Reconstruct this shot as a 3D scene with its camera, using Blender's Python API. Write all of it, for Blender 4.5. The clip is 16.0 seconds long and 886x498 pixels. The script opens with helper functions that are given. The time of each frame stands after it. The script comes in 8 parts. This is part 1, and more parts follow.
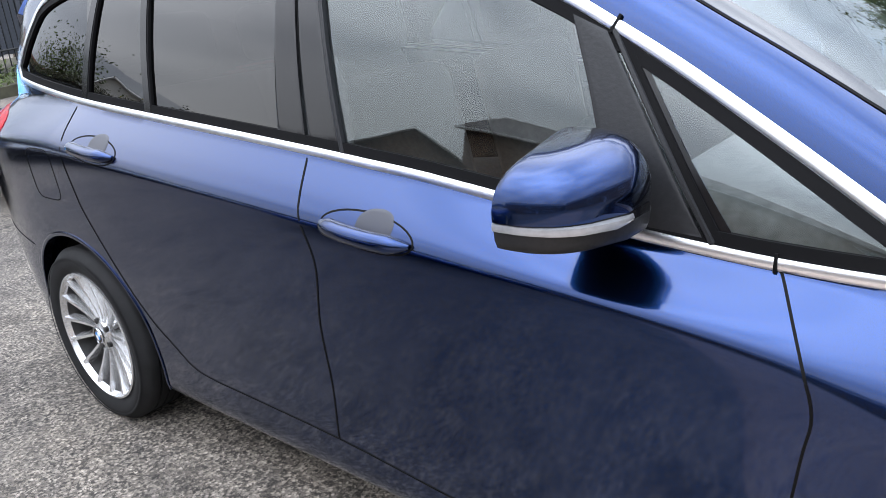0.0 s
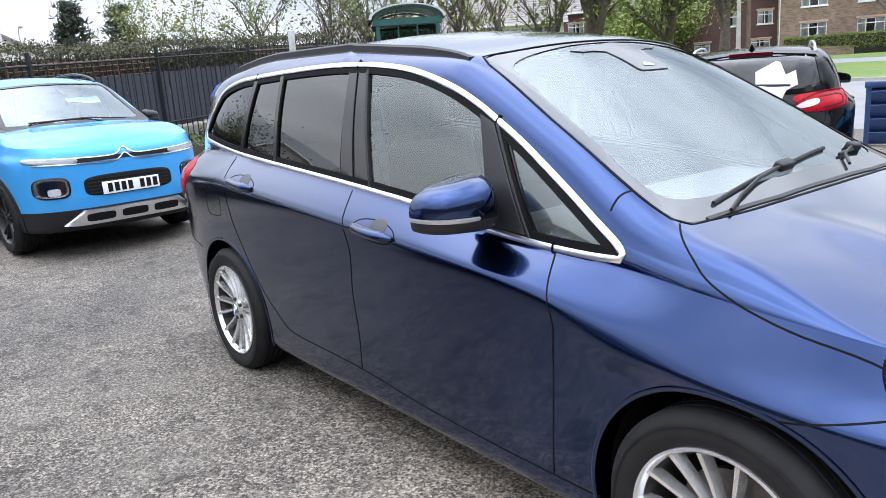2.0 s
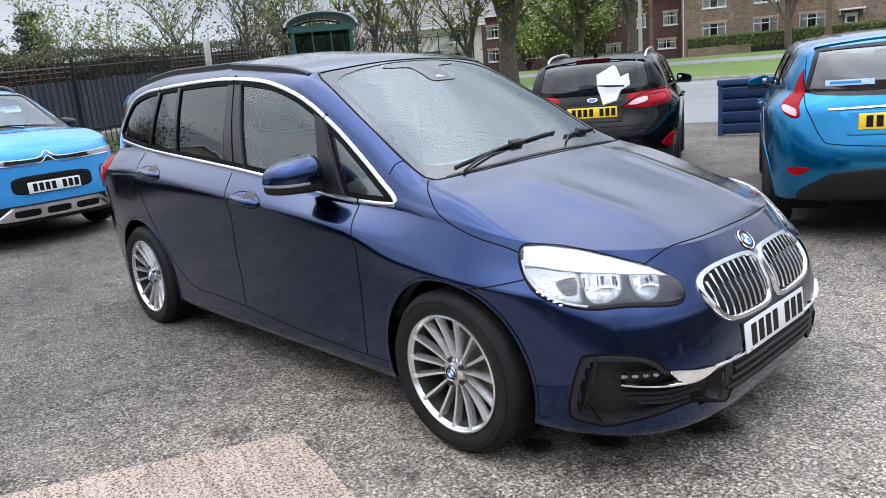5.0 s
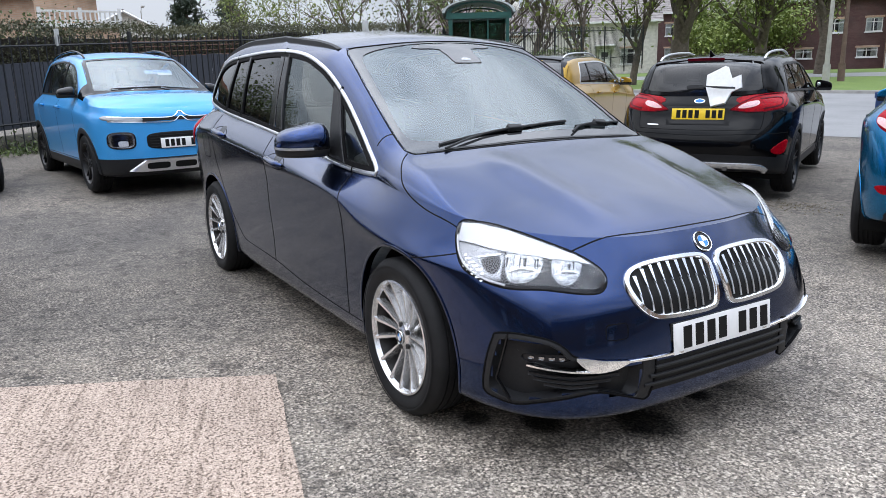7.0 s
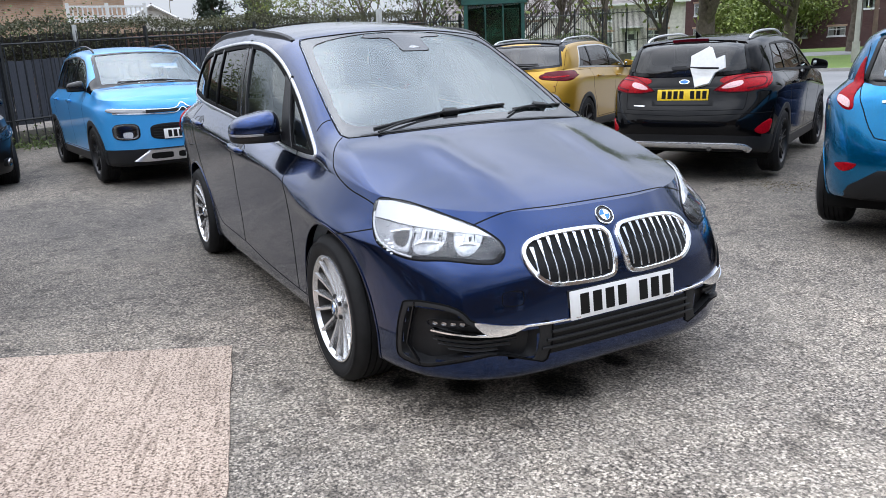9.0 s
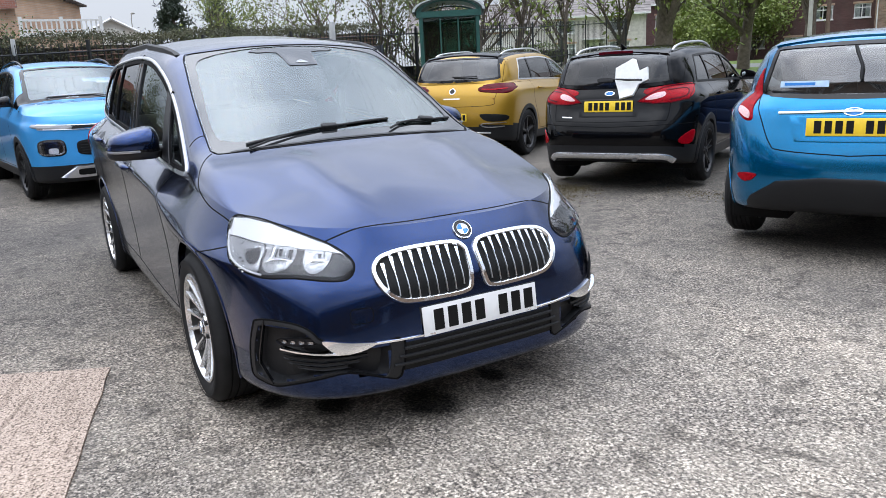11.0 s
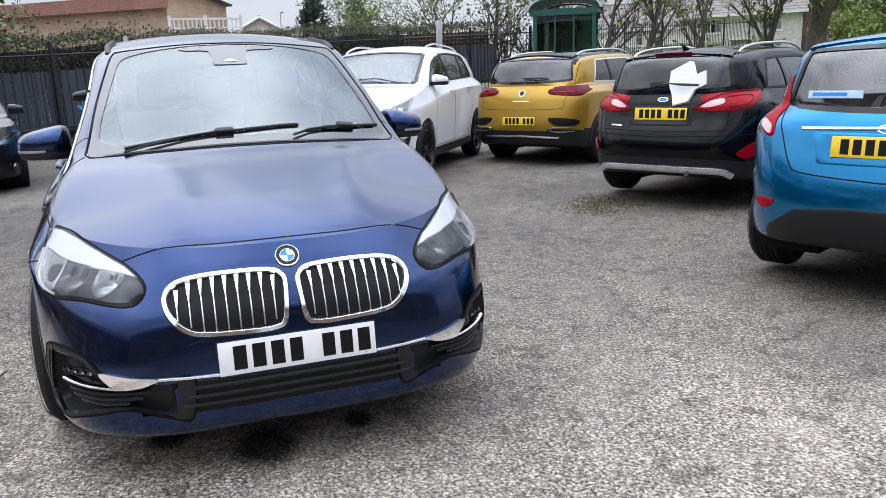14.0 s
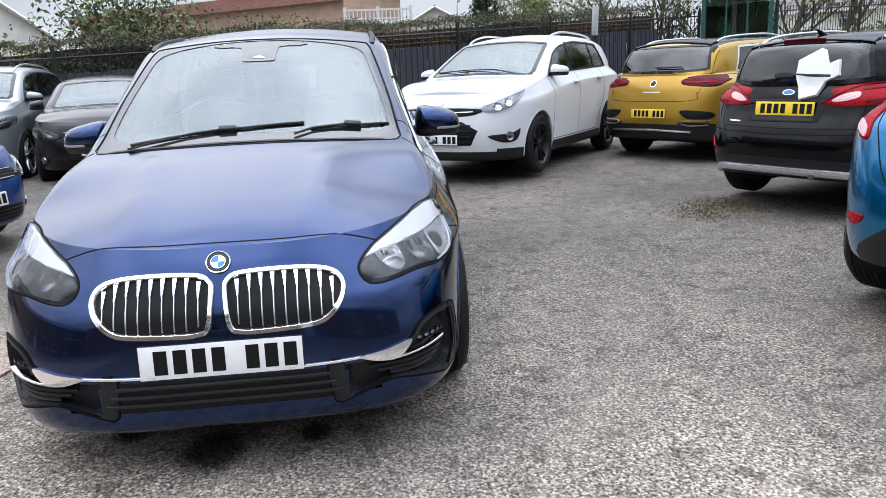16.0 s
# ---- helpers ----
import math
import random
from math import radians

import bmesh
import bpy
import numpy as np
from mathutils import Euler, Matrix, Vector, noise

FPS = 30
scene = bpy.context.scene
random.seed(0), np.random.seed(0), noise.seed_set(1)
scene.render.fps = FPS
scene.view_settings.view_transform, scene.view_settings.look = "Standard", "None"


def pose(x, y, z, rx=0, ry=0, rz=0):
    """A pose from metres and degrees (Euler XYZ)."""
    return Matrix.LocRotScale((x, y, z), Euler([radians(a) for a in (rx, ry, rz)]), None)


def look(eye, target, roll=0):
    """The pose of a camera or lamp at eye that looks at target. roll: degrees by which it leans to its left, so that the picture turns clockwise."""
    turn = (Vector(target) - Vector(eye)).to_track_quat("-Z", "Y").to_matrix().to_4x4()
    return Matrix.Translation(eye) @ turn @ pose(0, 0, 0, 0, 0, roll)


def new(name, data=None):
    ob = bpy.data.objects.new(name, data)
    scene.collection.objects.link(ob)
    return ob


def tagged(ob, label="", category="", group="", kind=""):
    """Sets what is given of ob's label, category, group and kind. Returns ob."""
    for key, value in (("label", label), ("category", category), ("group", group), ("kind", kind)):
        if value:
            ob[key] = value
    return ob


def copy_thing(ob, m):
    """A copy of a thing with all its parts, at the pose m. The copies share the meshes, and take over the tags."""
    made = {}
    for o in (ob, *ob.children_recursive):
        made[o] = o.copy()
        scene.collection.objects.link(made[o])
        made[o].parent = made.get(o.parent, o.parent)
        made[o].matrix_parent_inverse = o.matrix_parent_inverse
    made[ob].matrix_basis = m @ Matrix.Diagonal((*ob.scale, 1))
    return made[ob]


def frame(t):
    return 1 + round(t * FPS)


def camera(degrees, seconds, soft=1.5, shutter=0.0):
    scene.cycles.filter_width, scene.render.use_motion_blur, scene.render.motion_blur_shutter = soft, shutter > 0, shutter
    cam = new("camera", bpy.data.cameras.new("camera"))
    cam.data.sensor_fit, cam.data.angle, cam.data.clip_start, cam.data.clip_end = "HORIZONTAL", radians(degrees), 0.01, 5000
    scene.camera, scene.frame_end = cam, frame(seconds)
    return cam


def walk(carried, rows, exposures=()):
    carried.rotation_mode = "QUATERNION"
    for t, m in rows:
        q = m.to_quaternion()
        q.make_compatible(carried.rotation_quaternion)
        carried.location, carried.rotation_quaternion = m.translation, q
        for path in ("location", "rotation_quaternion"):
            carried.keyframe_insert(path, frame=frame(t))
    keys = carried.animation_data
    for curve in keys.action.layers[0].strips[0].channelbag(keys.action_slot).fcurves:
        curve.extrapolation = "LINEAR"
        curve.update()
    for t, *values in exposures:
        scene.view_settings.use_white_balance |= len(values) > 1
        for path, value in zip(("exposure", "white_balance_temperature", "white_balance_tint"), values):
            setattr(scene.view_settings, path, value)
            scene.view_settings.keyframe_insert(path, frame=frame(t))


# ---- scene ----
from mathutils.bvhtree import BVHTree

# ---------------------------------------------------------------- camera
cam = camera(61.8, 16.0, soft=0.6)
PATH = [
    (0, (1.103, -1.893, 1.382), (-0.119, -0.457, 0.714), -5.1),
    (0.5, (1.416, -1.966, 1.383), (0.133, -0.558, 0.77), -4.3),
    (1, (1.648, -2.126, 1.418), (0.266, -0.775, 0.901), -4.3),
    (1.5, (1.991, -2.193, 1.434), (0.508, -0.932, 0.974), -4.2),
    (2, (2.233, -2.288, 1.441), (0.697, -1.09, 0.987), -4.0),
    (2.5, (2.428, -2.458, 1.446), (0.876, -1.287, 0.978), -3.9),
    (3, (2.694, -2.525, 1.431), (1.156, -1.341, 0.946), -4.1),
    (3.5, (2.821, -2.646, 1.446), (1.317, -1.424, 0.948), -5.0),
    (4, (2.925, -2.825, 1.462), (1.466, -1.548, 0.97), -5.4),
    (4.5, (3.101, -2.799, 1.463), (1.683, -1.47, 0.989), -5.3),
    (4.7, (3.203, -2.762, 1.46), (1.795, -1.42, 0.994), -5.1),
    (6.8, (3.843, -2.179, 1.354), (2.195, -1.141, 0.896), -1.5),
    (7, (3.928, -2.168, 1.363), (2.256, -1.172, 0.901), -1.3),
    (7.5, (4.147, -2.046, 1.352), (2.432, -1.133, 0.879), -1.3),
    (8, (4.321, -1.907, 1.341), (2.59, -1.031, 0.856), -1.7),
    (8.5, (4.344, -1.889, 1.345), (2.617, -1.009, 0.851), -2.1),
    (9, (4.338, -1.893, 1.353), (2.629, -0.978, 0.86), -2.6),
    (9.5, (4.334, -1.901, 1.352), (2.649, -0.938, 0.868), -3.1),
    (10, (4.378, -1.829, 1.357), (2.716, -0.82, 0.888), -3.2),
    (10.2, (4.416, -1.76, 1.351), (2.759, -0.741, 0.888), -3.3),
    (12.3, (4.6, -1.084, 1.336), (2.847, -0.249, 0.86), -1.4),
    (12.5, (4.579, -1.019, 1.321), (2.814, -0.207, 0.845), -1.2),
    (13, (4.556, -0.817, 1.332), (2.767, -0.056, 0.863), -1.3),
    (13.5, (4.656, -0.557, 1.327), (2.847, 0.161, 0.867), -1.7),
    (14, (4.626, -0.319, 1.315), (2.79, 0.333, 0.861), -2.1),
    (14.5, (4.588, -0.123, 1.332), (2.721, 0.431, 0.879), -2.4),
    (15, (4.649, 0.091, 1.329), (2.753, 0.535, 0.873), -2.5),
    (15.5, (4.663, 0.3, 1.321), (2.744, 0.623, 0.86), -2.5),
    (16, (4.584, 0.498, 1.326), (2.65, 0.696, 0.858), -2.5),
]
walk(cam, [(t, look(eye, target, roll)) for t, eye, target, roll in PATH], [(0.0, 0.30), (1.0, 0.28), (2.0, 0.20), (3.0, 0.0), (4.0, -0.22), (5.0, -0.30), (7.0, -0.36), (16.0, -0.32)])

# ---------------------------------------------------------------- light
SUN_AZ, SUN_EL = radians(250), radians(48)
world = bpy.data.worlds.new("sky")
scene.world = world
world.use_nodes = True
wn = world.node_tree
wn.nodes.clear()


def wnode(kind, **values):
    n = wn.nodes.new(kind)
    for key, value in values.items():
        n.inputs[key].default_value = value
    return n


w_sky = wnode("ShaderNodeTexSky")
w_sky.sky_type, w_sky.sun_disc = "NISHITA", False
w_sky.sun_elevation, w_sky.sun_rotation = SUN_EL, radians(90) - SUN_AZ
w_gain = wnode("ShaderNodeVectorMath")
w_gain.operation = "SCALE"
w_gain.inputs["Scale"].default_value = 0.10
wn.links.new(w_sky.outputs[0], w_gain.inputs[0])
w_geo = wnode("ShaderNodeTexCoord")
w_map = wnode("ShaderNodeMapping")
w_map.inputs["Scale"].default_value = (1.0, 1.0, 2.6)
wn.links.new(w_geo.outputs["Generated"], w_map.inputs[0])
w_cloud = wnode("ShaderNodeTexNoise", Scale=2.1, Detail=3.0, Roughness=0.45, Distortion=0.2)
wn.links.new(w_map.outputs[0], w_cloud.inputs["Vector"])
w_tone = wnode("ShaderNodeValToRGB")
w_tone.color_ramp.elements[0].position, w_tone.color_ramp.elements[0].color = 0.33, (0.55, 0.62, 0.76, 1)
w_tone.color_ramp.elements[1].position, w_tone.color_ramp.elements[1].color = 0.60, (1.10, 1.17, 1.32, 1)
wn.links.new(w_cloud.outputs[0], w_tone.inputs[0])
w_mix = wn.nodes.new("ShaderNodeMix")
w_mix.data_type = "RGBA"
w_mix.inputs[0].default_value = 0.86
wn.links.new(w_gain.outputs[0], w_mix.inputs[6])
wn.links.new(w_tone.outputs[0], w_mix.inputs[7])
# an overcast sky is brighter overhead than at the skyline
w_sep = wnode("ShaderNodeSeparateXYZ")
wn.links.new(w_geo.outputs["Generated"], w_sep.inputs[0])
w_pos = wnode("ShaderNodeMath")
w_pos.operation = "MAXIMUM"
w_pos.inputs[1].default_value = 0.0
wn.links.new(w_sep.outputs["Z"], w_pos.inputs[0])
w_pow = wnode("ShaderNodeMath")
w_pow.operation = "POWER"
w_pow.inputs[1].default_value = 2.0
wn.links.new(w_pos.outputs[0], w_pow.inputs[0])
w_up = wnode("ShaderNodeMath")
w_up.operation = "MULTIPLY_ADD"
w_up.inputs[1].default_value, w_up.inputs[2].default_value = 5.0, 0.86
wn.links.new(w_pow.outputs[0], w_up.inputs[0])
w_bg = wnode("ShaderNodeBackground")
wn.links.new(w_mix.outputs[2], w_bg.inputs[0])
wn.links.new(w_up.outputs[0], w_bg.inputs["Strength"])
w_out = wnode("ShaderNodeOutputWorld")
wn.links.new(w_bg.outputs[0], w_out.inputs[0])

sun = new("sun", bpy.data.lights.new("sun", "SUN"))
sun.data.energy, sun.data.angle, sun.data.color = 0.9, radians(105), (1.0, 0.96, 0.9)
sun.matrix_world = look((0, 0, 30), (-30 * math.cos(SUN_AZ) / math.tan(SUN_EL), -30 * math.sin(SUN_AZ) / math.tan(SUN_EL), 0))


# ---------------------------------------------------------------- materials
class Nodes:
    """A principled material and short calls to add nodes to it."""

    def __init__(self, name, colour=(0.5, 0.5, 0.5), rough=0.5, metal=0.0, **more):
        self.mat = bpy.data.materials.new(name)
        self.mat.use_nodes = True
        self.tree = self.mat.node_tree
        self.bsdf = self.tree.nodes["Principled BSDF"]
        self.put("Base Color", (*colour, 1))
        self.put("Roughness", rough)
        self.put("Metallic", metal)
        for key, value in more.items():
            self.put(key.replace("_", " "), value)

    def put(self, key, value):
        if isinstance(value, bpy.types.NodeSocket):
            self.tree.links.new(value, self.bsdf.inputs[key])
        else:
            self.bsdf.inputs[key].default_value = value

    def node(self, kind, links=(), **values):
        n = self.tree.nodes.new(kind)
        for key, value in values.items():
            n.inputs[key].default_value = value
        for key, socket in dict(links).items():
            self.tree.links.new(socket, n.inputs[key])
        return n

    def coords(self, scale=(1, 1, 1), kind="Object"):
        c = self.node("ShaderNodeTexCoord")
        m = self.node("ShaderNodeMapping", {"Vector": c.outputs[kind]})
        m.inputs["Scale"].default_value = scale
        return m.outputs[0]

    def noise(self, scale, detail=4.0, rough=0.55, at=None, distortion=0.0):
        n = self.node("ShaderNodeTexNoise", {"Vector": at or self.coords()}, Scale=scale, Detail=detail, Roughness=rough, Distortion=distortion)
        return n.outputs[0]

    def ramp(self, socket, *stops):
        n = self.node("ShaderNodeValToRGB", {"Fac": socket})
        r = n.color_ramp
        while len(r.elements) < len(stops):
            r.elements.new(0.5)
        for e, (p, c) in zip(r.elements, stops):
            e.position, e.color = p, (*c, 1) if len(c) == 3 else c
        return n.outputs[0]

    def mix(self, fac, a, b, blend="MIX"):
        n = self.tree.nodes.new("ShaderNodeMix")
        n.data_type, n.blend_type = "RGBA", blend
        for i, v in ((0, fac), (6, a), (7, b)):
            if isinstance(v, bpy.types.NodeSocket):
                self.tree.links.new(v, n.inputs[i])
            else:
                n.inputs[i].default_value = v if i == 0 else (*v, 1)
        return n.outputs[2]

    def blend(self, amount, a, colour):
        n = self.tree.nodes.new("ShaderNodeMix")
        n.data_type = "RGBA"
        self.tree.links.new(amount, n.inputs[0])
        self.tree.links.new(a, n.inputs[6])
        n.inputs[7].default_value = (*colour, 1)
        return n.outputs[2]

    def bump(self, socket, strength=0.3, distance=0.01):
        n = self.node("ShaderNodeBump", {"Height": socket}, Strength=strength, Distance=distance)
        self.put("Normal", n.outputs[0])
        return self


def plain(name, colour, rough=0.5, metal=0.0, grain=0.12, scale=30.0, bump=0.0, **more):
    """A material with a little mottling in colour and gloss."""
    k = Nodes(name, colour, rough, metal, **more)
    n = k.noise(scale)
    low, high = [c * (1 - grain) for c in colour], [min(1, c * (1 + grain)) for c in colour]
    k.put("Base Color", k.ramp(n, (0.3, low), (0.7, high)))
    if bump:
        k.bump(n, bump, 0.004)
    return k.mat


def paint(name, colour, metal=0.35, rough=0.32, coat=1.33, spec=0.12):
    """Car paint under clear lacquer, with faint road dust low down in patches."""
    k = Nodes(name, colour, rough, metal, Coat_Weight=1.0, Coat_Roughness=0.03, Coat_IOR=coat, Specular_IOR_Level=spec)
    flake = k.noise(900.0, 1.0)
    k.put("Base Color", k.ramp(flake, (0.3, [c * 0.88 for c in colour]), (0.7, [min(1, c * 1.12) for c in colour])))
    dust = k.noise(6.0, 5.0)
    k.put("Coat Roughness", k.ramp(dust, (0.35, (0.05, 0.05, 0.05)), (0.75, (0.09, 0.09, 0.09))))
    return k.mat


def pane(name, tint, ior=1.5, rough=0.0, mirror=(1, 1, 1)):
    """Thin glass: tinted see-through, mirrored by its gloss."""
    m = bpy.data.materials.new(name)
    m.use_nodes = True
    t = m.node_tree
    t.nodes.clear()
    out, mixer = t.nodes.new("ShaderNodeOutputMaterial"), t.nodes.new("ShaderNodeMixShader")
    clear, gloss, fres = t.nodes.new("ShaderNodeBsdfTransparent"), t.nodes.new("ShaderNodeBsdfGlossy"), t.nodes.new("ShaderNodeFresnel")
    clear.inputs[0].default_value = (*tint, 1)
    gloss.inputs["Roughness"].default_value = rough
    gloss.inputs["Color"].default_value = (*mirror, 1)
    fres.inputs["IOR"].default_value = ior
    t.links.new(fres.outputs[0], mixer.inputs[0])
    t.links.new(clear.outputs[0], mixer.inputs[1])
    t.links.new(gloss.outputs[0], mixer.inputs[2])
    t.links.new(mixer.outputs[0], out.inputs[0])
    return m


M_GLASS = pane("windscreen_glass", (0.78, 0.86, 0.86), 2.15, mirror=(0.92, 1.0, 1.02))
M_SIDEGLASS = pane("side_glass", (0.74, 0.80, 0.78), 1.98, mirror=(0.93, 1.0, 1.0))
M_PRIVACY = pane("privacy_glass", (0.06, 0.055, 0.05), 1.75)
M_REARGLASS = pane("tinted_rear_glass", (0.40, 0.45, 0.46), 2.2)
M_LENS = pane("clear_lens", (0.92, 0.93, 0.95), 1.5)
M_CHROME = plain("chrome", (0.86, 0.87, 0.88), 0.08, 1.0, 0.03)
M_SATIN = plain("satin_aluminium", (0.80, 0.81, 0.83), 0.28, 1.0, 0.05)
M_ALLOY = plain("alloy_silver", (0.72, 0.72, 0.72), 0.24, 0.8, 0.06, 14.0)
M_DARKALLOY = plain("alloy_black", (0.02, 0.02, 0.022), 0.3, 0.5, 0.1)
M_BLACK = plain("black_gloss_plastic", (0.006, 0.006, 0.007), 0.14, 0.0, 0.1, Specular_IOR_Level=0.35)
M_FRIT = plain("screen_print_black", (0.025, 0.026, 0.028), 0.03, 0.0, 0.1, IOR=1.85)
M_PILLAR = plain("pillar_gloss_black", (0.012, 0.012, 0.013), 0.12, 0.0, 0.1, Specular_IOR_Level=0.45)
M_TRIM = plain("black_grained_plastic", (0.014, 0.0145, 0.016), 0.46, 0.0, 0.15, 120.0, 0.15, Specular_IOR_Level=0.30)
M_SEAM = plain("panel_gap", (0.003, 0.003, 0.0035), 0.8, 0.0, 0.05, Specular_IOR_Level=0.15)
M_RUBBER = plain("tyre_rubber", (0.011, 0.011, 0.0115), 0.72, 0.0, 0.35, 9.0, 0.2, Specular_IOR_Level=0.25)
M_UNDER = plain("underbody_black", (0.008, 0.008, 0.008), 0.85, Specular_IOR_Level=0.2)
M_DISC = plain("brake_disc_steel", (0.12, 0.115, 0.11), 0.5, 0.8, 0.3)
M_CABIN = plain("cabin_grey", (0.30, 0.30, 0.305), 0.7, 0.0, 0.2, 40.0)
M_SEAT = plain("seat_grey_leather", (0.10, 0.10, 0.105), 0.5, 0.0, 0.2, 60.0, 0.2)
M_REDLENS = plain("red_lens", (0.30, 0.002, 0.008), 0.22, 0.0, 0.45, 60.0, Coat_Weight=0.18, Coat_Roughness=0.06, Specular_IOR_Level=0.05)
M_DARKRED = plain("dark_red_lens", (0.085, 0.002, 0.008), 0.2, 0.0, 0.4, 60.0, Coat_Weight=0.18, Coat_Roughness=0.06, Specular_IOR_Level=0.05)
M_WHITELENS = plain("white_lens", (0.74, 0.745, 0.76), 0.2, 0.1, 0.06, 80.0)
M_STRIPLENS = plain("clear_grey_lens", (0.36, 0.365, 0.375), 0.15, 0.4, 0.1, 80.0)
M_REFLECT = plain("lamp_reflector", (0.36, 0.365, 0.37), 0.16, 1.0, 0.5, 90.0, 0.5)
M_PLATEW = plain("plate_white", (0.80, 0.80, 0.79), 0.35, 0.0, 0.03)
M_PLATEY = plain("plate_yellow", (0.85, 0.58, 0.03), 0.35, 0.0, 0.03)
M_INK = plain("plate_black", (0.006, 0.006, 0.006), 0.5, Specular_IOR_Level=0.2)
M_PAPER = plain("white_paper", (0.82, 0.82, 0.80), 0.8, 0.0, 0.04)
M_BADGEBLUE = plain("badge_blue", (0.03, 0.22, 0.62), 0.2)
M_WHITE = plain("white_paint_gloss", (0.80, 0.80, 0.80), 0.25)
M_DARKLAMP = plain("lamp_dark_bezel", (0.014, 0.014, 0.016), 0.25, Specular_IOR_Level=0.3)


# ---------------------------------------------------------------- mesh helpers
def mesh_of(name, verts, faces, normals=None, smooth=True):
    me = bpy.data.meshes.new(name)
    me.from_pydata([tuple(v) for v in verts], [], [tuple(f) for f in faces])
    me.polygons.foreach_set("use_smooth", [smooth] * len(me.polygons))
    if normals is not None:
        me.normals_split_custom_set_from_vertices([tuple(n) for n in normals])
    return me


def thing(name, label, category, at=None, group="", kind=""):
    ob = new(name)
    if at is not None:
        ob.matrix_world = at
    return tagged(ob, label, category, group, kind)


def put(name, me, material, parent=None, label=""):
    ob = new(name, me)
    if material is not None:
        me.materials.append(material)
    ob.parent = parent
    if label:
        ob["label"] = label
    return ob


def part(name, bm, material, parent=None, label="", smooth=True):
    me = bpy.data.meshes.new(name)
    bm.normal_update()
    bm.to_mesh(me)
    bm.free()
    me.polygons.foreach_set("use_smooth", [smooth] * len(me.polygons))
    if smooth:
        me.set_sharp_from_angle(angle=radians(50))
    return put(name, me, material, parent, label)


def add_box(bm, lo, hi, bevel=0.0, m=None):
    c = [(a + b) / 2 for a, b in zip(lo, hi)]
    s = [b - a for a, b in zip(lo, hi)]
    g = bmesh.ops.create_cube(bm, size=1.0, matrix=Matrix.Translation(c) @ Matrix.Diagonal((*s, 1)))
    vs = g["verts"]
    if bevel:
        es = list({e for v in vs for e in v.link_edges})
        g = bmesh.ops.bevel(bm, geom=es, offset=bevel, segments=2, affect="EDGES", profile=0.5)
        vs = list({v for f in g["faces"] for v in f.verts} | {v for v in vs if v.is_valid})
    if m is not None:
        bmesh.ops.transform(bm, matrix=m, verts=vs)
    return vs


def box(lo, hi, bevel=0.0, m=None):
    bm = bmesh.new()
    add_box(bm, lo, hi, bevel, m)
    return bm


def tube(points, radius, sides=8, closed=False, flat=1.0):
    """A round bar along points; radius a number or one per point."""
    pts = [Vector(p) for p in points]
    n = len(pts)
    rad = radius if hasattr(radius, "__len__") else [radius] * n
    bm, rings, up = bmesh.new(), [], None
    for i, p in enumerate(pts):
        d = (pts[(i + 1) % n] - pts[i - 1]) if closed else pts[min(i + 1, n - 1)] - pts[max(i - 1, 0)]
        d.normalize()
        if up is None:
            up = Vector((0, 0, 1)) if abs(d.z) < 0.9 else Vector((1, 0, 0))
        a = d.cross(up).normalized()
        up = a.cross(d).normalized()
        rings.append([bm.verts.new(p + a * math.cos(6.28319 * k / sides) * rad[i] + up * math.sin(6.28319 * k / sides) * rad[i] * flat) for k in range(sides)])
    for i in range(n if closed else n - 1):
        r, s = rings[i], rings[(i + 1) % n]
        for k in range(sides):
            bm.faces.new((r[k], r[(k + 1) % sides], s[(k + 1) % sides], s[k]))
    if not closed:
        bm.faces.new(rings[0][::-1])
        bm.faces.new(rings[-1])
    return bm


def lathe(profile, n=48, turn=1.0, closed=False):
    """A solid of turning about the y axis from (radius, y) pairs."""
    bm, rings = bmesh.new(), []
    for k in range(n):
        a = 6.2831853 * turn * k / n
        rings.append([bm.verts.new((r * math.cos(a), y, r * math.sin(a))) for r, y in profile])
    m = len(profile)
    for k in range(n):
        r, s = rings[k], rings[(k + 1) % n]
        for i in range(m if closed else m - 1):
            bm.faces.new((r[i], s[i], s[(i + 1) % m], r[(i + 1) % m]))
    bmesh.ops.remove_doubles(bm, verts=bm.verts, dist=1e-5)
    return bm


def smooth_line(pts, per=8, closed=False):
    """A smooth curve through the points."""
    p = [np.array(q, float) for q in pts]
    n = len(p)
    out = []
    for i in range(n if closed else n - 1):
        a, b, c, d = (p[i - 1] if closed or i else 2 * p[0] - p[1]), p[i], p[(i + 1) % n], (p[(i + 2) % n] if closed or i + 2 < n else 2 * p[-1] - p[-2])
        for k in range(per):
            t = k / per
            out.append(0.5 * (2 * b + (c - a) * t + (2 * a - 5 * b + 4 * c - d) * t * t + (3 * b - a - 3 * c + d) * t ** 3))
    if not closed:
        out.append(p[-1])
    return out


def dense(pts, step=0.02, closed=False):
    out, p = [], [np.array(q, float) for q in pts]
    for a, b in zip(p, p[1:] + ([p[0]] if closed else [])):
        n = max(1, int(np.linalg.norm(b - a) / step))
        out += [a + (b - a) * k / n for k in range(n)]
    return out if closed else out + [p[-1]]


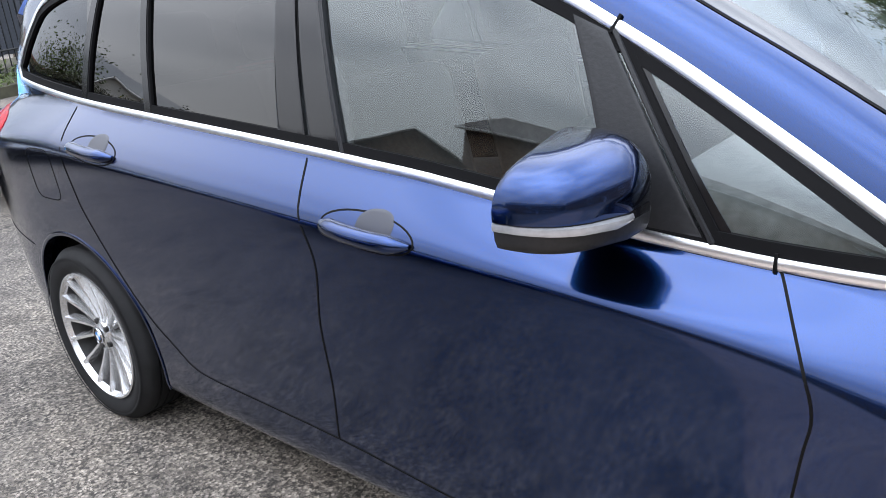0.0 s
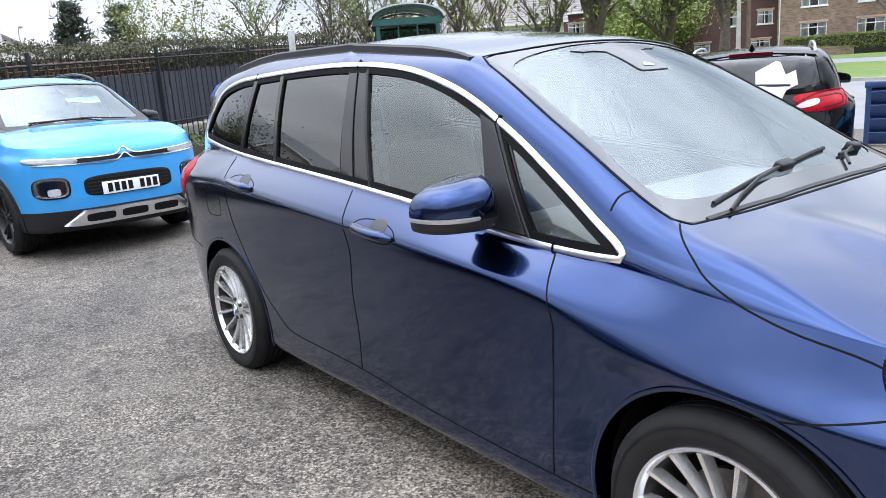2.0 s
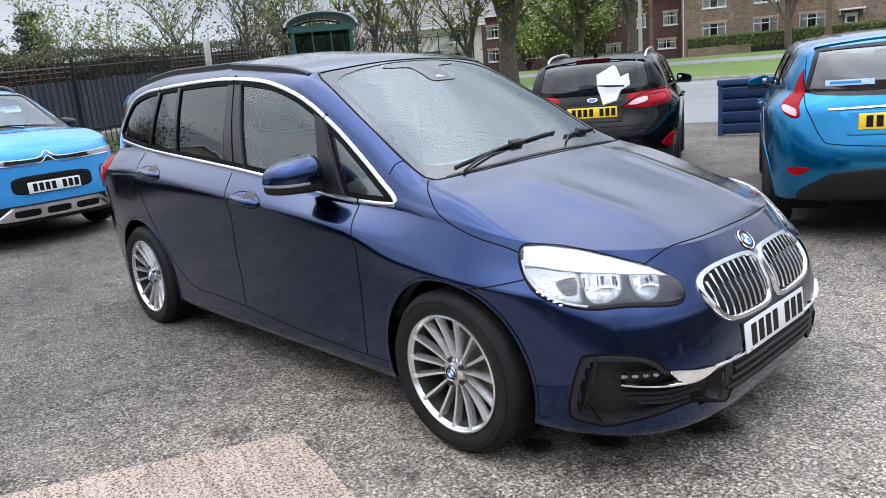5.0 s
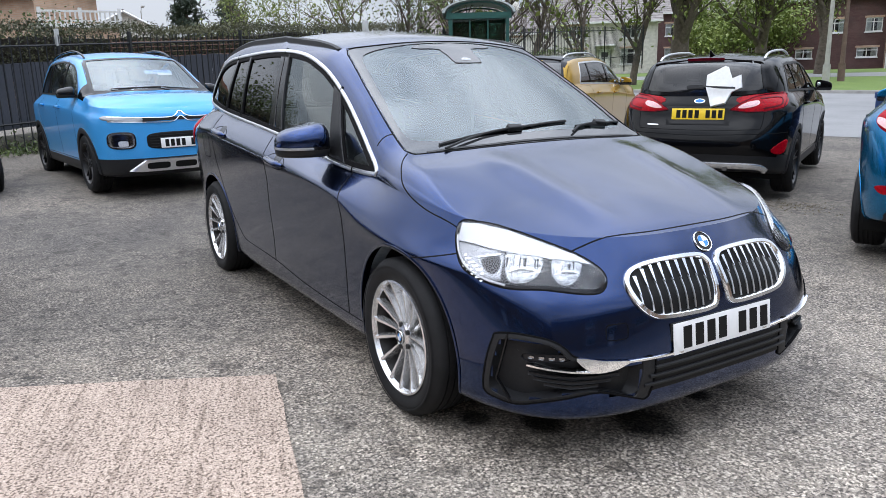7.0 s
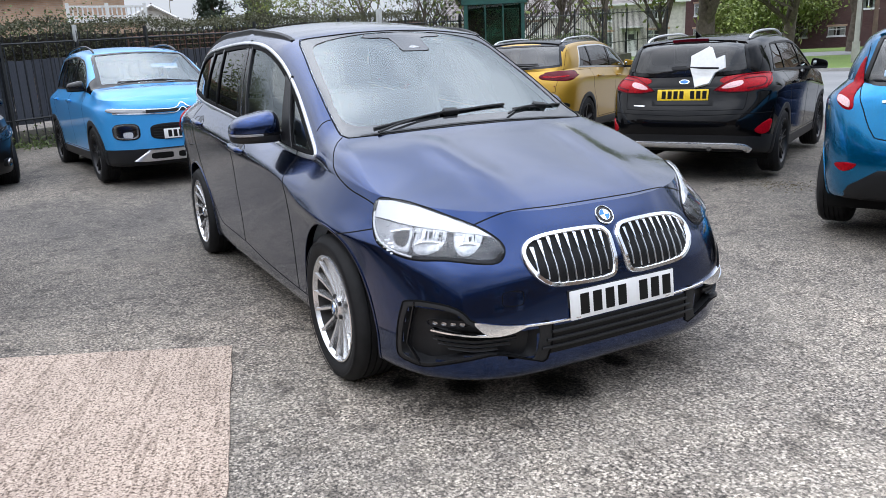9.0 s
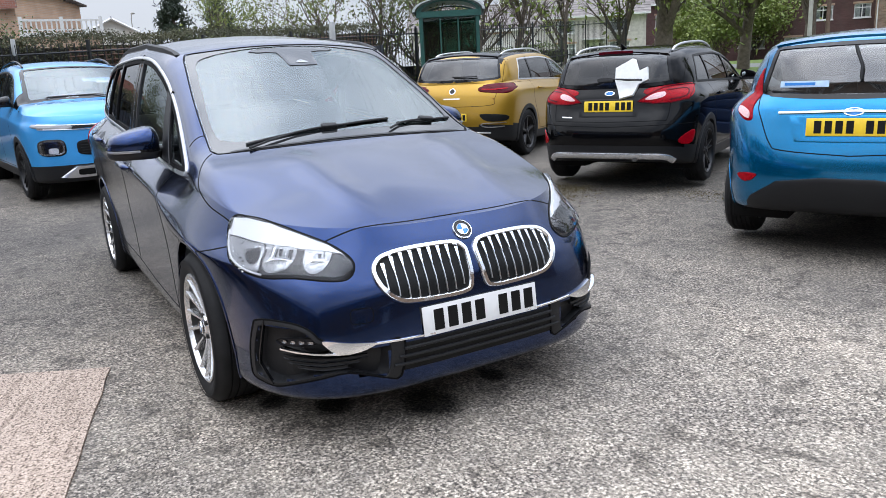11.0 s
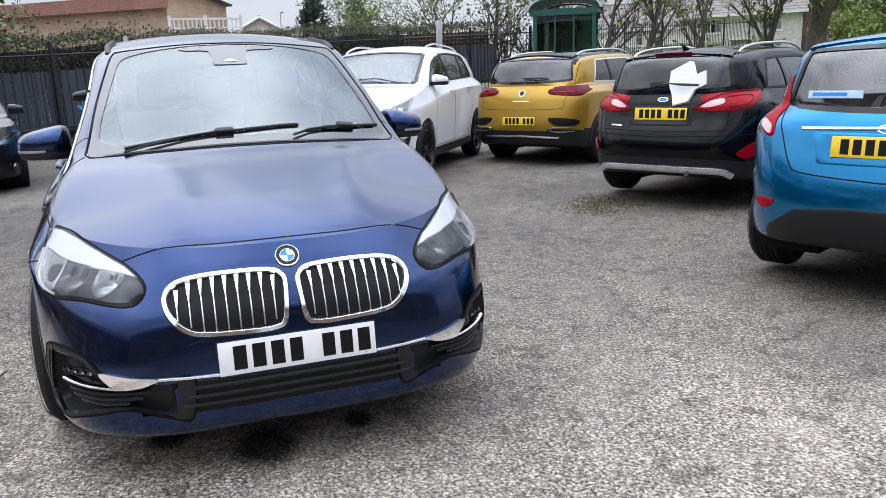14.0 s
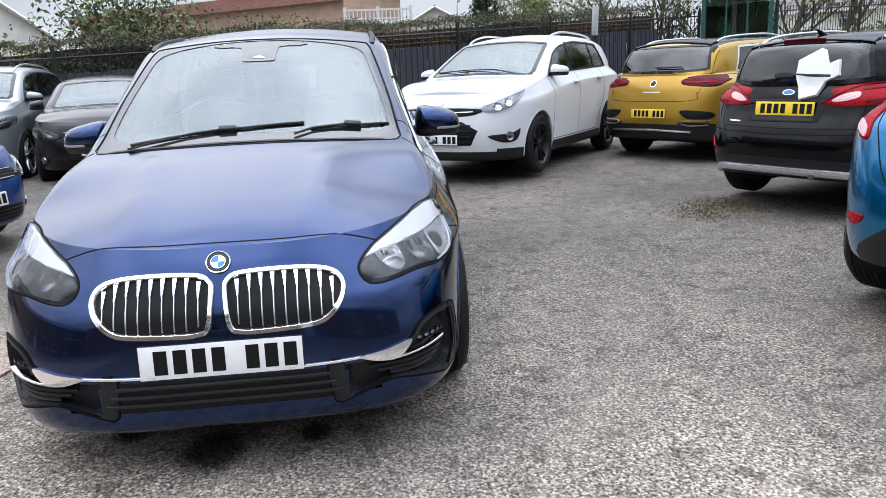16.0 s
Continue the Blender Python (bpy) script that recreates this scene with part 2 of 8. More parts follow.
def profile(pts):
    """A smooth monotone curve through (x, value) pairs; a single number stays level."""
    if not hasattr(pts, "__len__"):
        return lambda x: float(pts) + 0 * np.asarray(x, float)
    pts = sorted(pts)
    X, Y = np.array([p[0] for p in pts], float), np.array([p[1] for p in pts], float)
    h, d = np.diff(X), np.diff(Y) / np.diff(X)
    m = np.zeros(len(X))
    m[0], m[-1] = d[0], d[-1]
    for i in range(1, len(X) - 1):
        if d[i - 1] * d[i] > 0:
            w1, w2 = 2 * h[i] + h[i - 1], h[i] + 2 * h[i - 1]
            m[i] = (w1 + w2) / (w1 / d[i - 1] + w2 / d[i])

    def f(x):
        x = np.asarray(x, float)
        q = np.clip(x, X[0], X[-1])
        i = np.clip(np.searchsorted(X, q) - 1, 0, len(X) - 2)
        t = (q - X[i]) / h[i]
        y = Y[i] * (1 + 2 * t) * (1 - t) ** 2 + m[i] * h[i] * t * (1 - t) ** 2 + Y[i + 1] * t * t * (3 - 2 * t) + m[i + 1] * h[i] * t * t * (t - 1)
        return y + (x - q) * np.where(x < X[0], m[0], m[-1])
    return f


def inside(poly, x, y):
    hit = np.zeros(np.shape(x), bool)
    n = len(poly)
    for i in range(n):
        (x0, y0), (x1, y1) = poly[i], poly[(i + 1) % n]
        with np.errstate(divide="ignore", invalid="ignore"):
            hit ^= ((y0 > y) != (y1 > y)) & (x < (x1 - x0) * (y - y0) / (y1 - y0) + x0)
    return hit


def nearest(poly, q):
    a = np.array(poly)
    b = np.roll(a, -1, 0)
    e = b - a
    t = np.clip(((q - a) * e).sum(1) / np.maximum((e * e).sum(1), 1e-12), 0, 1)
    c = a + e * t[:, None]
    return c[((c - q) ** 2).sum(1).argmin()]


# ---------------------------------------------------------------- car bodies
class Shell:
    """A car's skin: a band that wraps round the lower body in rows, and a cap over it for bonnet, screens and roof."""

    def __init__(self, rows, xs, centre, crown, tumble, bow=0.2, fillet=0.09, n=(26, 64, 30), sub=4, bulge=0.012, relief=None, fold=None):
        self.hubs = []
        xsf, xsr = xs
        nf, ns, nr = n
        af, ar = 1 - np.linspace(0, 1, nf + 1)[:-1] ** 2.4, 1 - np.linspace(1, 0, nr + 1)[1:] ** 2.4
        lines = []
        for r in rows:
            z, w = profile(r["z"]), profile(r["w"])
            x = np.concatenate([xsf + (r["xf"] - xsf) * af, np.linspace(xsf, xsr, ns), xsr + (r["xr"] - xsr) * ar])
            g = np.concatenate([(1 - af ** r["nf"]) ** (1 / r["nf"]), np.ones(ns), (1 - ar ** r["nr"]) ** (1 / r["nr"])])
            g[0], g[-1] = 0, 0
            lines.append(np.stack([x, -w(x) * g, z(x)], 1))
        lines = np.array(lines)
        fine = []
        K = len(lines)
        for k in range(K - 1):
            a, b, c, d = lines[max(k - 1, 0)], lines[k], lines[k + 1], lines[min(k + 2, K - 1)]
            if k == 0:
                a = 2 * b - c
            if k == K - 2:
                d = 2 * c - b
            for j in range(sub):
                t = j / sub
                ta, tb = (c - a) / 2, (d - b) / 2
                if k == fold:
                    ta = 0.3 * ta + 0.7 * (c - b)
                if k + 1 == fold:
                    tb = 0.3 * tb + 0.7 * (c - b)
                fine.append((2 * t ** 3 - 3 * t * t + 1) * b + (t ** 3 - 2 * t * t + t) * ta + (3 * t * t - 2 * t ** 3) * c + (t ** 3 - t * t) * tb)
        fine.append(lines[-1])
        band = np.array(fine)
        band[:, 0, 1] = band[:, -1, 1] = 0
        edge = band[-1]
        zc, kc, tm = profile(centre), profile(crown), profile(tumble)
        xm = (xsf + xsr) / 2 - 0.3

        def top(x, y):
            return zc(x + np.where(x > xm, 1, -1) * bow * y * y) - kc(x) * y * y + (relief(x, y) if relief else 0)
        self.top = top
        cap = []
        for xe, ye, ze in edge:
            ye = abs(ye)
            lift = max(0.0, ze - float(top(xe, ye)))

            def roof(y):
                return top(xe, y) + lift * (y / max(ye, 1e-4)) ** 2
            yc = ye
            for _ in range(14):
                zk = float(roof(yc))
                yc = 0.5 * yc + 0.5 * max(0.0, ye - float(tm(xe)) * max(0.0, zk - ze))
            zk = float(roof(yc))
            r = min(fillet, 0.6 * max(zk - ze, 0.0) + 0.004, 0.4 * yc)
            side = np.array([yc - ye, zk - ze])
            ln = np.linalg.norm(side) + 1e-9
            p0 = np.array([yc, zk]) - side / ln * min(r, ln * 0.9)
            p2 = np.array([yc - r, float(roof(yc - r))])
            sec = [np.array([ye, ze]) + (p0 - np.array([ye, ze])) * k / 14 + np.array([bulge * math.sin(math.pi * k / 14) * min(1, ln / 0.3), 0]) for k in range(1, 15)]
            sec += [(1 - t) ** 2 * p0 + 2 * t * (1 - t) * np.array([yc, zk]) + t * t * p2 for t in (0.17, 0.33, 0.5, 0.67, 0.83)]
            sec += [np.array([y, float(roof(y))]) for y in (yc - r) * (1 - np.linspace(0, 1, 19))]
            cap.append([(xe, -y, z) for y, z in sec])
        cap = np.array(cap).transpose(1, 0, 2)
        grid = np.concatenate([band, cap])
        R, C = grid.shape[:2]
        v = grid.reshape(-1, 3)
        idx = np.arange(R * C).reshape(R, C)
        f = np.stack([idx[:-1, :-1], idx[:-1, 1:], idx[1:, 1:], idx[1:, :-1]], -1).reshape(-1, 4)
        under = np.stack([idx[0, :-1], idx[0, 1:], idx[0, 1:] + R * C, idx[0, :-1] + R * C], -1)
        kind = np.repeat((np.arange(R - 1) >= len(band) - 1).astype(int), C - 1)
        left = v * (1, -1, 1)
        v = np.concatenate([v, left])
        f = np.concatenate([f[:, ::-1], f + R * C, under[:, ::-1]])
        kind = np.concatenate([kind, kind, np.full(len(under), 2)])
        # weld
        key = np.round(v * 5000).astype(np.int64)
        _, first, back = np.unique(key, axis=0, return_index=True, return_inverse=True)
        v, f = v[first], back.reshape(-1)[f]
        good = np.array([len(set(q)) >= 3 for q in f])
        f, kind = f[good], kind[good]
        self.v, self.f, self.kind = v, f, kind
        e1, e2 = v[f[:, 2]] - v[f[:, 0]], v[f[:, 3]] - v[f[:, 1]]
        fn = np.cross(e1, e2)
        mid = v[f].mean(1)
        out = mid - np.array([0, 0, 0.7])
        out[:, 0] *= 0.3
        vn = np.zeros_like(v)
        use = kind < 2
        for k in range(4):
            np.add.at(vn, f[use, k], fn[use])
        vn /= np.maximum(np.linalg.norm(vn, axis=1, keepdims=True), 1e-12)
        self.vn = vn
        self.tree = BVHTree.FromPolygons([tuple(q) for q in v], [tuple(dict.fromkeys(q)) for q in f[use].tolist()])
        self.gone = np.zeros(len(f), bool)

    # --- where a point of a plan lies on the skin
    def side(self, s):
        return lambda a, b: self._ray((a, s * 3, b), (0, -s, 0))

    def front(self, a, b):
        return self._ray((5, a, b), (-1, 0, 0))

    def rear(self, a, b):
        return self._ray((-5, a, b), (1, 0, 0))

    def over(self, a, b):
        return self._ray((a, b, 4), (0, 0, -1))

    def turn(self, cx, s=-1):
        """Round an upright axis at (cx, 0): an angle from ahead in degrees, and a height."""
        def f(a, b):
            d = Vector((math.cos(radians(a)), s * math.sin(radians(a)), 0))
            return self._ray(Vector((cx, 0, b)) + d * 4, -d)
        return f

    def _ray(self, o, d):
        d = Vector(d)
        p, n, _, _ = self.tree.ray_cast(Vector(o), d)
        if p is None:
            p, n, _, _ = self.tree.find_nearest(Vector(o) + d * 2.2)
        return p, (n if n.dot(d) < 0 else -n)

    def cut(self, poly, axes, where):
        """Opens the skin inside a closed plan outline, with a clean edge. axes: the two coordinates of the plan."""
        a, b = axes
        c = 3 - a - b
        mid = self.v[self.f].mean(1)
        hit = inside(poly, mid[:, a], mid[:, b]) & where(mid) & ~self.gone & (self.kind < 2)
        self.gone |= hit
        rim = np.intersect1d(np.unique(self.f[hit]), np.unique(self.f[~self.gone & (self.kind < 2)]))
        for i in rim:
            q = self.v[i, [a, b]]
            d = nearest(poly, q) - q
            n = self.vn[i]
            if np.linalg.norm(d) < 0.045:
                self.v[i, a] += d[0]
                self.v[i, b] += d[1]
                if abs(n[c]) > 0.25:
                    self.v[i, c] -= (n[a] * d[0] + n[b] * d[1]) / n[c]
        return hit

    def hole(self, poly, cx):
        """Takes out the skin inside an outline in the coordinates of turn(cx), on both sides."""
        mid = self.v[self.f].mean(1)
        ang = np.degrees(np.arctan2(np.abs(mid[:, 1]), mid[:, 0] - cx))
        self.gone |= inside(poly, ang, mid[:, 2]) & (mid[:, 0] > cx) & (self.kind < 2)

    def pieces(self, names, material, parent, labels={}):
        """Links the skin as one mesh for each name that names(mid, kind) gives its faces."""
        mid = self.v[self.f].mean(1)
        tag = names(mid, self.kind)
        self._tidy(tag)
        made = []
        for name in dict.fromkeys(tag[~self.gone].tolist()):
            if not name:
                continue
            loose = (tag == name) & ~self.gone
            for f in self._islands(self.f[loose]):
                ids, back = np.unique(f, return_inverse=True)
                faces = [tuple(dict.fromkeys(q)) for q in back.reshape(f.shape).tolist()]
                plain_name = name.split("@")[0]
                me = mesh_of(plain_name, self.v[ids], faces, self.vn[ids])
                made.append((plain_name, put(plain_name, me, M_UNDER if plain_name == "underbody" else material, parent, labels.get(plain_name, ""))))
        return made

    def _tidy(self, tag):
        """Small loose bits of a panel take the name of the panel they touch."""
        near = {}
        for i in np.flatnonzero(~self.gone):
            for v in self.f[i].tolist():
                near.setdefault(v, []).append(i)
        for name in np.unique(tag[~self.gone]).tolist():
            left = set(np.flatnonzero((tag == name) & ~self.gone).tolist())
            groups = []
            while left:
                bit, edge = [], [left.pop()]
                while edge:
                    i = edge.pop()
                    bit.append(i)
                    for v in self.f[i].tolist():
                        for j in near[v]:
                            if j in left:
                                left.discard(j)
                                edge.append(j)
                groups.append(bit)
            groups.sort(key=len)
            for bit in groups[:-1]:
                if len(bit) < 40:
                    beside = [tag[j] for i in bit for v in self.f[i].tolist() for j in near[v] if tag[j] != name]
                    if beside:
                        tag[bit] = max(sorted(set(beside)), key=beside.count)

    @staticmethod
    def _islands(f):
        """The faces sorted into joined-up pieces; crumbs of a few faces go with the first piece."""
        root = {}

        def find(i):
            while root.setdefault(i, i) != i:
                root[i] = root[root[i]]
                i = root[i]
            return i
        for q in f.tolist():
            a = find(q[0])
            for b in q[1:]:
                root[find(b)] = a
        keys = np.array([find(q[0]) for q in f.tolist()])
        big = [k for k in np.unique(keys) if (keys == k).sum() >= 3] or [keys[0]]
        rest = ~np.isin(keys, big)
        keys[rest] = big[0]
        return [f[keys == k] for k in big]

    def sheet(self, hit, offset):
        """The cut-out faces again as a sheet, offset along the normals: panes and linings."""
        f = self.f[hit]
        ids, back = np.unique(f, return_inverse=True)
        back = back.reshape(f.shape)
        return mesh_of("pane", self.v[ids] + self.vn[ids] * offset, [tuple(dict.fromkeys(q)) for q in back.tolist()], self.vn[ids])


def patch(outline, where, offset=0.004, depth=0.02, dome=0.0, rings=(1.0, 0.96, 0.8, 0.6, 0.4, 0.2), centre=None, sink=0.0, brim=0.86):
    """A plate with an outline of plan points, laid on the skin with its rim sunk."""
    pts = [np.array(p, float) for p in outline]
    c = np.array(centre, float) if centre is not None else sum(pts) / len(pts)
    bm = bmesh.new()

    def at(q, h):
        p, n = where(*q)
        return bm.verts.new(p + n * h)
    loops = [[at(p, -depth) for p in pts]]
    for r in rings:
        loops.append([at(c + (p - c) * r, offset * (0.35 if r == 1.0 else 1) + dome * (1 - r * r) - (sink if r < brim else 0)) for p in pts])
    n = len(pts)
    for a, b in zip(loops, loops[1:]):
        for i in range(n):
            bm.faces.new((a[i], a[(i + 1) % n], b[(i + 1) % n], b[i]))
    hub = at(c, offset + dome - sink)
    for i in range(n):
        bm.faces.new((loops[-1][i], loops[-1][(i + 1) % n], hub))
    bmesh.ops.recalc_face_normals(bm, faces=bm.faces)
    return bm


def collar(outer, inner, centre, where, offset, n=160, rows=4):
    """A flat band on the skin between two outlines round a centre."""
    bm, rings = bmesh.new(), []
    c = np.array(centre, float)

    def reach(poly):
        q = np.array(dense(poly, 0.01, True)) - c
        a, r = np.arctan2(q[:, 1], q[:, 0]), np.hypot(q[:, 0], q[:, 1])
        o = np.argsort(a)
        return lambda t: np.interp(t, a[o], r[o], period=2 * math.pi)
    far, near = reach(outer), reach(inner)
    for k in range(n):
        t = -math.pi + 2 * math.pi * k / n
        d = np.array((math.cos(t), math.sin(t)))
        ring = []
        for j in range(rows + 1):
            r = float(far(t)) + (float(near(t)) - float(far(t))) * j / rows
            p, nor = where(*(c + d * r))
            ring.append(bm.verts.new(p + nor * offset))
        rings.append(ring)
    for i in range(n):
        for j in range(rows):
            bm.faces.new((rings[i][j], rings[(i + 1) % n][j], rings[(i + 1) % n][j + 1], rings[i][j + 1]))
    bmesh.ops.recalc_face_normals(bm, faces=bm.faces)
    return bm


def strip(line, where, width=0.006, height=0.001, closed=False, depth=0.006, round_top=False, step=0.02, taper=0.0):
    """A band of even width that runs along plan points on the skin."""
    pts = dense(line, step, closed)
    hits = [where(*p) for p in pts]
    n = len(hits)
    bm, rings = bmesh.new(), []
    for i, (p, nor) in enumerate(hits):
        a, b = hits[(i + 1) % n if closed else min(i + 1, n - 1)][0], hits[i - 1 if closed else max(i - 1, 0)][0]
        d = (a - b)
        if d.length < 1e-7:
            d = Vector((1, 0, 0))
        side = d.cross(nor).normalized()
        w = width / 2
        if taper and not closed:
            w *= 1 - taper * abs(2 * i / (n - 1) - 1) ** 3
        prof = [(-w, -depth), (-w, height * 0.6), (-w * 0.6, height), (w * 0.6, height), (w, height * 0.6), (w, -depth)] if round_top else [(-w, -depth), (-w, height), (w, height), (w, -depth)]
        rings.append([bm.verts.new(p + side * s + nor * h) for s, h in prof])
    m = len(rings[0])
    for i in range(n if closed else n - 1):
        r, s = rings[i], rings[(i + 1) % n]
        for k in range(m - 1):
            bm.faces.new((r[k], r[k + 1], s[k + 1], s[k]))
    if not closed:
        bm.faces.new(rings[0])
        bm.faces.new(rings[-1][::-1])
    bmesh.ops.recalc_face_normals(bm, faces=bm.faces)
    return bm


def oval(cx, cy, rx, ry, n=32, power=2.0):
    out = []
    for k in range(n):
        a = 6.2831853 * k / n
        c, s = math.cos(a), math.sin(a)
        out.append((cx + rx * math.copysign(abs(c) ** (2 / power), c), cy + ry * math.copysign(abs(s) ** (2 / power), s)))
    return out


def ring_of(outline, grow):
    """The outline moved outwards by grow."""
    p = [np.array(q, float) for q in outline]
    n, out = len(p), []
    area = sum(p[i][0] * p[(i + 1) % n][1] - p[(i + 1) % n][0] * p[i][1] for i in range(n))
    for i in range(n):
        d = p[(i + 1) % n] - p[i - 1]
        d = np.array((d[1], -d[0])) * (1 if area > 0 else -1)
        out.append(p[i] + d / (np.linalg.norm(d) + 1e-9) * grow)
    return out


def text_mesh(words, size, depth=0.001, width=None):
    """Raised letters in the xy plane, centred, from the built-in font."""
    cu = bpy.data.curves.new("letters", "FONT")
    cu.body, cu.size, cu.align_x, cu.align_y, cu.extrude, cu.resolution_u = words, size, "CENTER", "CENTER", depth, 2
    ob = bpy.data.objects.new("letters", cu)
    scene.collection.objects.link(ob)
    bpy.context.view_layer.update()
    me = bpy.data.meshes.new_from_object(ob.evaluated_get(bpy.context.evaluated_depsgraph_get()))
    bpy.data.objects.remove(ob)
    if width:
        xs = [v.co.x for v in me.vertices]
        me.transform(Matrix.Diagonal((width / (max(xs) - min(xs)), 1, 1, 1)))
    return me


# ---------------------------------------------------------------- wheels and common car parts
def spoke_mesh(bm, angle, r0, r1, w0, w1, y0, y1, thick, lean=0.0):
    """One spoke as a tapered bar from hub to rim in the wheel's plane."""
    ca, sa = math.cos(angle), math.sin(angle)

    def at(r, t, y):
        a = lean * (r - r0) / (r1 - r0)
        u = t + a
        return bm.verts.new((r * ca - u * sa, y, r * sa + u * ca))
    rings = []
    for k in range(5):
        s = k / 4
        r, w, y = r0 + (r1 - r0) * s, (w0 + (w1 - w0) * s) / 2, y0 + (y1 - y0) * s ** 1.6
        rings.append([at(r, -w, y + thick), at(r, -w * 0.45, y), at(r, w * 0.45, y), at(r, w, y + thick)])
    for p, q in zip(rings, rings[1:]):
        for i in range(3):
            bm.faces.new((p[i], p[i + 1], q[i + 1], q[i]))
        bm.faces.new((p[3], p[0], q[0], q[3]))


# dark grey behind the spokes and on the small hub discs
M_BARREL = plain("dark_grey_barrel", (0.035, 0.034, 0.033), 0.6, 0.3, 0.3, 20.0, Specular_IOR_Level=0.25)


def make_wheel(r_tyre=0.325, r_rim=0.225, width=0.205, style="multi", rim_mat=None, badge=None, n_tyre=64):
    """A road wheel with its outer side towards -y and its middle at the origin."""
    rim_mat = rim_mat or M_ALLOY
    w = thing("wheel", "", "")
    h = width / 2
    rt, rr = r_tyre, r_rim
    tread = [(rr + 0.004, -h + 0.012), (rr + 0.02, -h + 0.004), ((rt + rr) / 2, -h - 0.006), (rt - 0.022, -h + 0.002), (rt - 0.008, -h + 0.018)]
    lanes = 5
    for k in range(lanes):
        a, b = -h + 0.024 + (width - 0.048) * k / lanes, -h + 0.024 + (width - 0.048) * (k + 1) / lanes
        tread += [(rt, a + 0.003), (rt, b - 0.005), (rt - 0.008, b - 0.004), (rt - 0.008, b + 0.001)]
    tread += [(rt - 0.008, h - 0.018), (rt - 0.022, h - 0.002), ((rt + rr) / 2, h + 0.004), (rr + 0.01, h - 0.004), (rr - 0.004, h - 0.02)]
    tyre = part("tyre", lathe(tread, n_tyre), M_RUBBER, w, "black rubber tyre")
    part("tread_ring", lathe([((rt + rr) / 2 + 0.012, -h - 0.0075), ((rt + rr) / 2 + 0.016, -h - 0.0085), ((rt + rr) / 2 + 0.020, -h - 0.0072)], n_tyre), M_RUBBER, w)
    rim = part("rim", lathe([(rr + 0.006, -h + 0.014), (rr + 0.006, -h + 0.004), (rr - 0.001, -h + 0.002), (rr - 0.005, -h + 0.007), (rr - 0.009, -h + 0.016), (rr - 0.012, -h + 0.022)], 56), rim_mat, w, "alloy rim")
    part("rim_barrel", lathe([(rr - 0.011, -h + 0.021), (rr - 0.024, -h + 0.05), (rr - 0.028, 0.0), (rr - 0.03, h - 0.02), (rr, h - 0.005)], 56), M_BARREL, w)
    part("brake_disc", lathe([(0.05, -0.005), (rr * 0.66, -0.005), (rr * 0.66, 0.012), (0.05, 0.012)], 40), M_DISC, w, "steel brake disc")
    part("wheel_back", lathe([(0.0, 0.045), (rr - 0.031, 0.05), (rr - 0.031, 0.052)], 32), M_UNDER, w)
    y0, y1 = -h + 0.03, -h + 0.014
    spokes = []
    if style == "multi":
        for k in range(15):
            g, m = k // 3, k % 3 - 1
            spokes.append((6.28319 * g / 5 + 0.1 + 0.405 * m, 0.044, rr - 0.007, 0.015, 0.029, y0 + 0.012, y1 - 0.006, 0.030, 0.008 * m))
    elif style == "ten":
        for k in range(5):
            a = 6.28319 * k / 5 + 0.3
            spokes.append((a - 0.12, 0.05, rr - 0.006, 0.03, 0.026, y0, y1, 0.03, -0.012))
            spokes.append((a + 0.12, 0.05, rr - 0.006, 0.03, 0.026, y0, y1, 0.03, 0.012))
    else:
        for k in range(5):
            spokes.append((6.28319 * k / 5 + 0.3, 0.05, rr - 0.006, 0.055, 0.075, y0, y1, 0.03))
    for args in spokes:
        bm = bmesh.new()
        spoke_mesh(bm, *args)
        bmesh.ops.recalc_face_normals(bm, faces=bm.faces)
        part("spoke", bm, rim_mat, w, smooth=False)
    part("hub", lathe([(0.0, -h + 0.022), (0.03, -h + 0.022), (0.036, -h + 0.026), (0.050, -h + 0.030), (0.056, -h + 0.045), (0.056, 0.0)], 32), rim_mat, w)
    if badge:
        badge(w, Matrix.Translation((0, -h + 0.0195, 0)) @ pose(0, 0, 0, 90), 0.029)
    else:
        part("hub_cap", lathe([(0.0, -h + 0.016), (0.022, -h + 0.017), (0.026, -h + 0.022)], 24), M_DARKALLOY, w)
    # dark discs on the hub paint the shade inside the bolt holes
    for k in range(5):
        a = 6.28319 * k / 5 + 0.6
        part("wheel_bolt", lathe([(0.0, -h + 0.026), (0.010, -h + 0.0255), (0.012, -h + 0.036)], 10), M_BARREL, w).location = (0.050 * math.cos(a), 0, 0.050 * math.sin(a))
    return w


def hang(ob, parent, m):
    ob.parent = parent
    ob.matrix_parent_inverse = Matrix()
    ob.matrix_basis = m
    for key in ("category", "group", "label"):
        if key in ob:
            del ob[key]
    return ob


def set_wheels(car, wheel, xs, y, z, steer=0.0):
    first = True
    for x in xs:
        for s in (-1, 1):
            turn = pose(x, s * y, z, 0, 0, (0 if s < 0 else 180) + (steer if x == max(xs) else 0))
            if first:
                hang(wheel, car, turn)
                first = False
            else:
                hang(copy_thing(wheel, Matrix()), car, turn)


def circle(cx, cz, r, n=64):
    return [(cx + r * math.cos(6.28319 * k / n), cz + r * math.sin(6.28319 * k / n)) for k in range(n)]


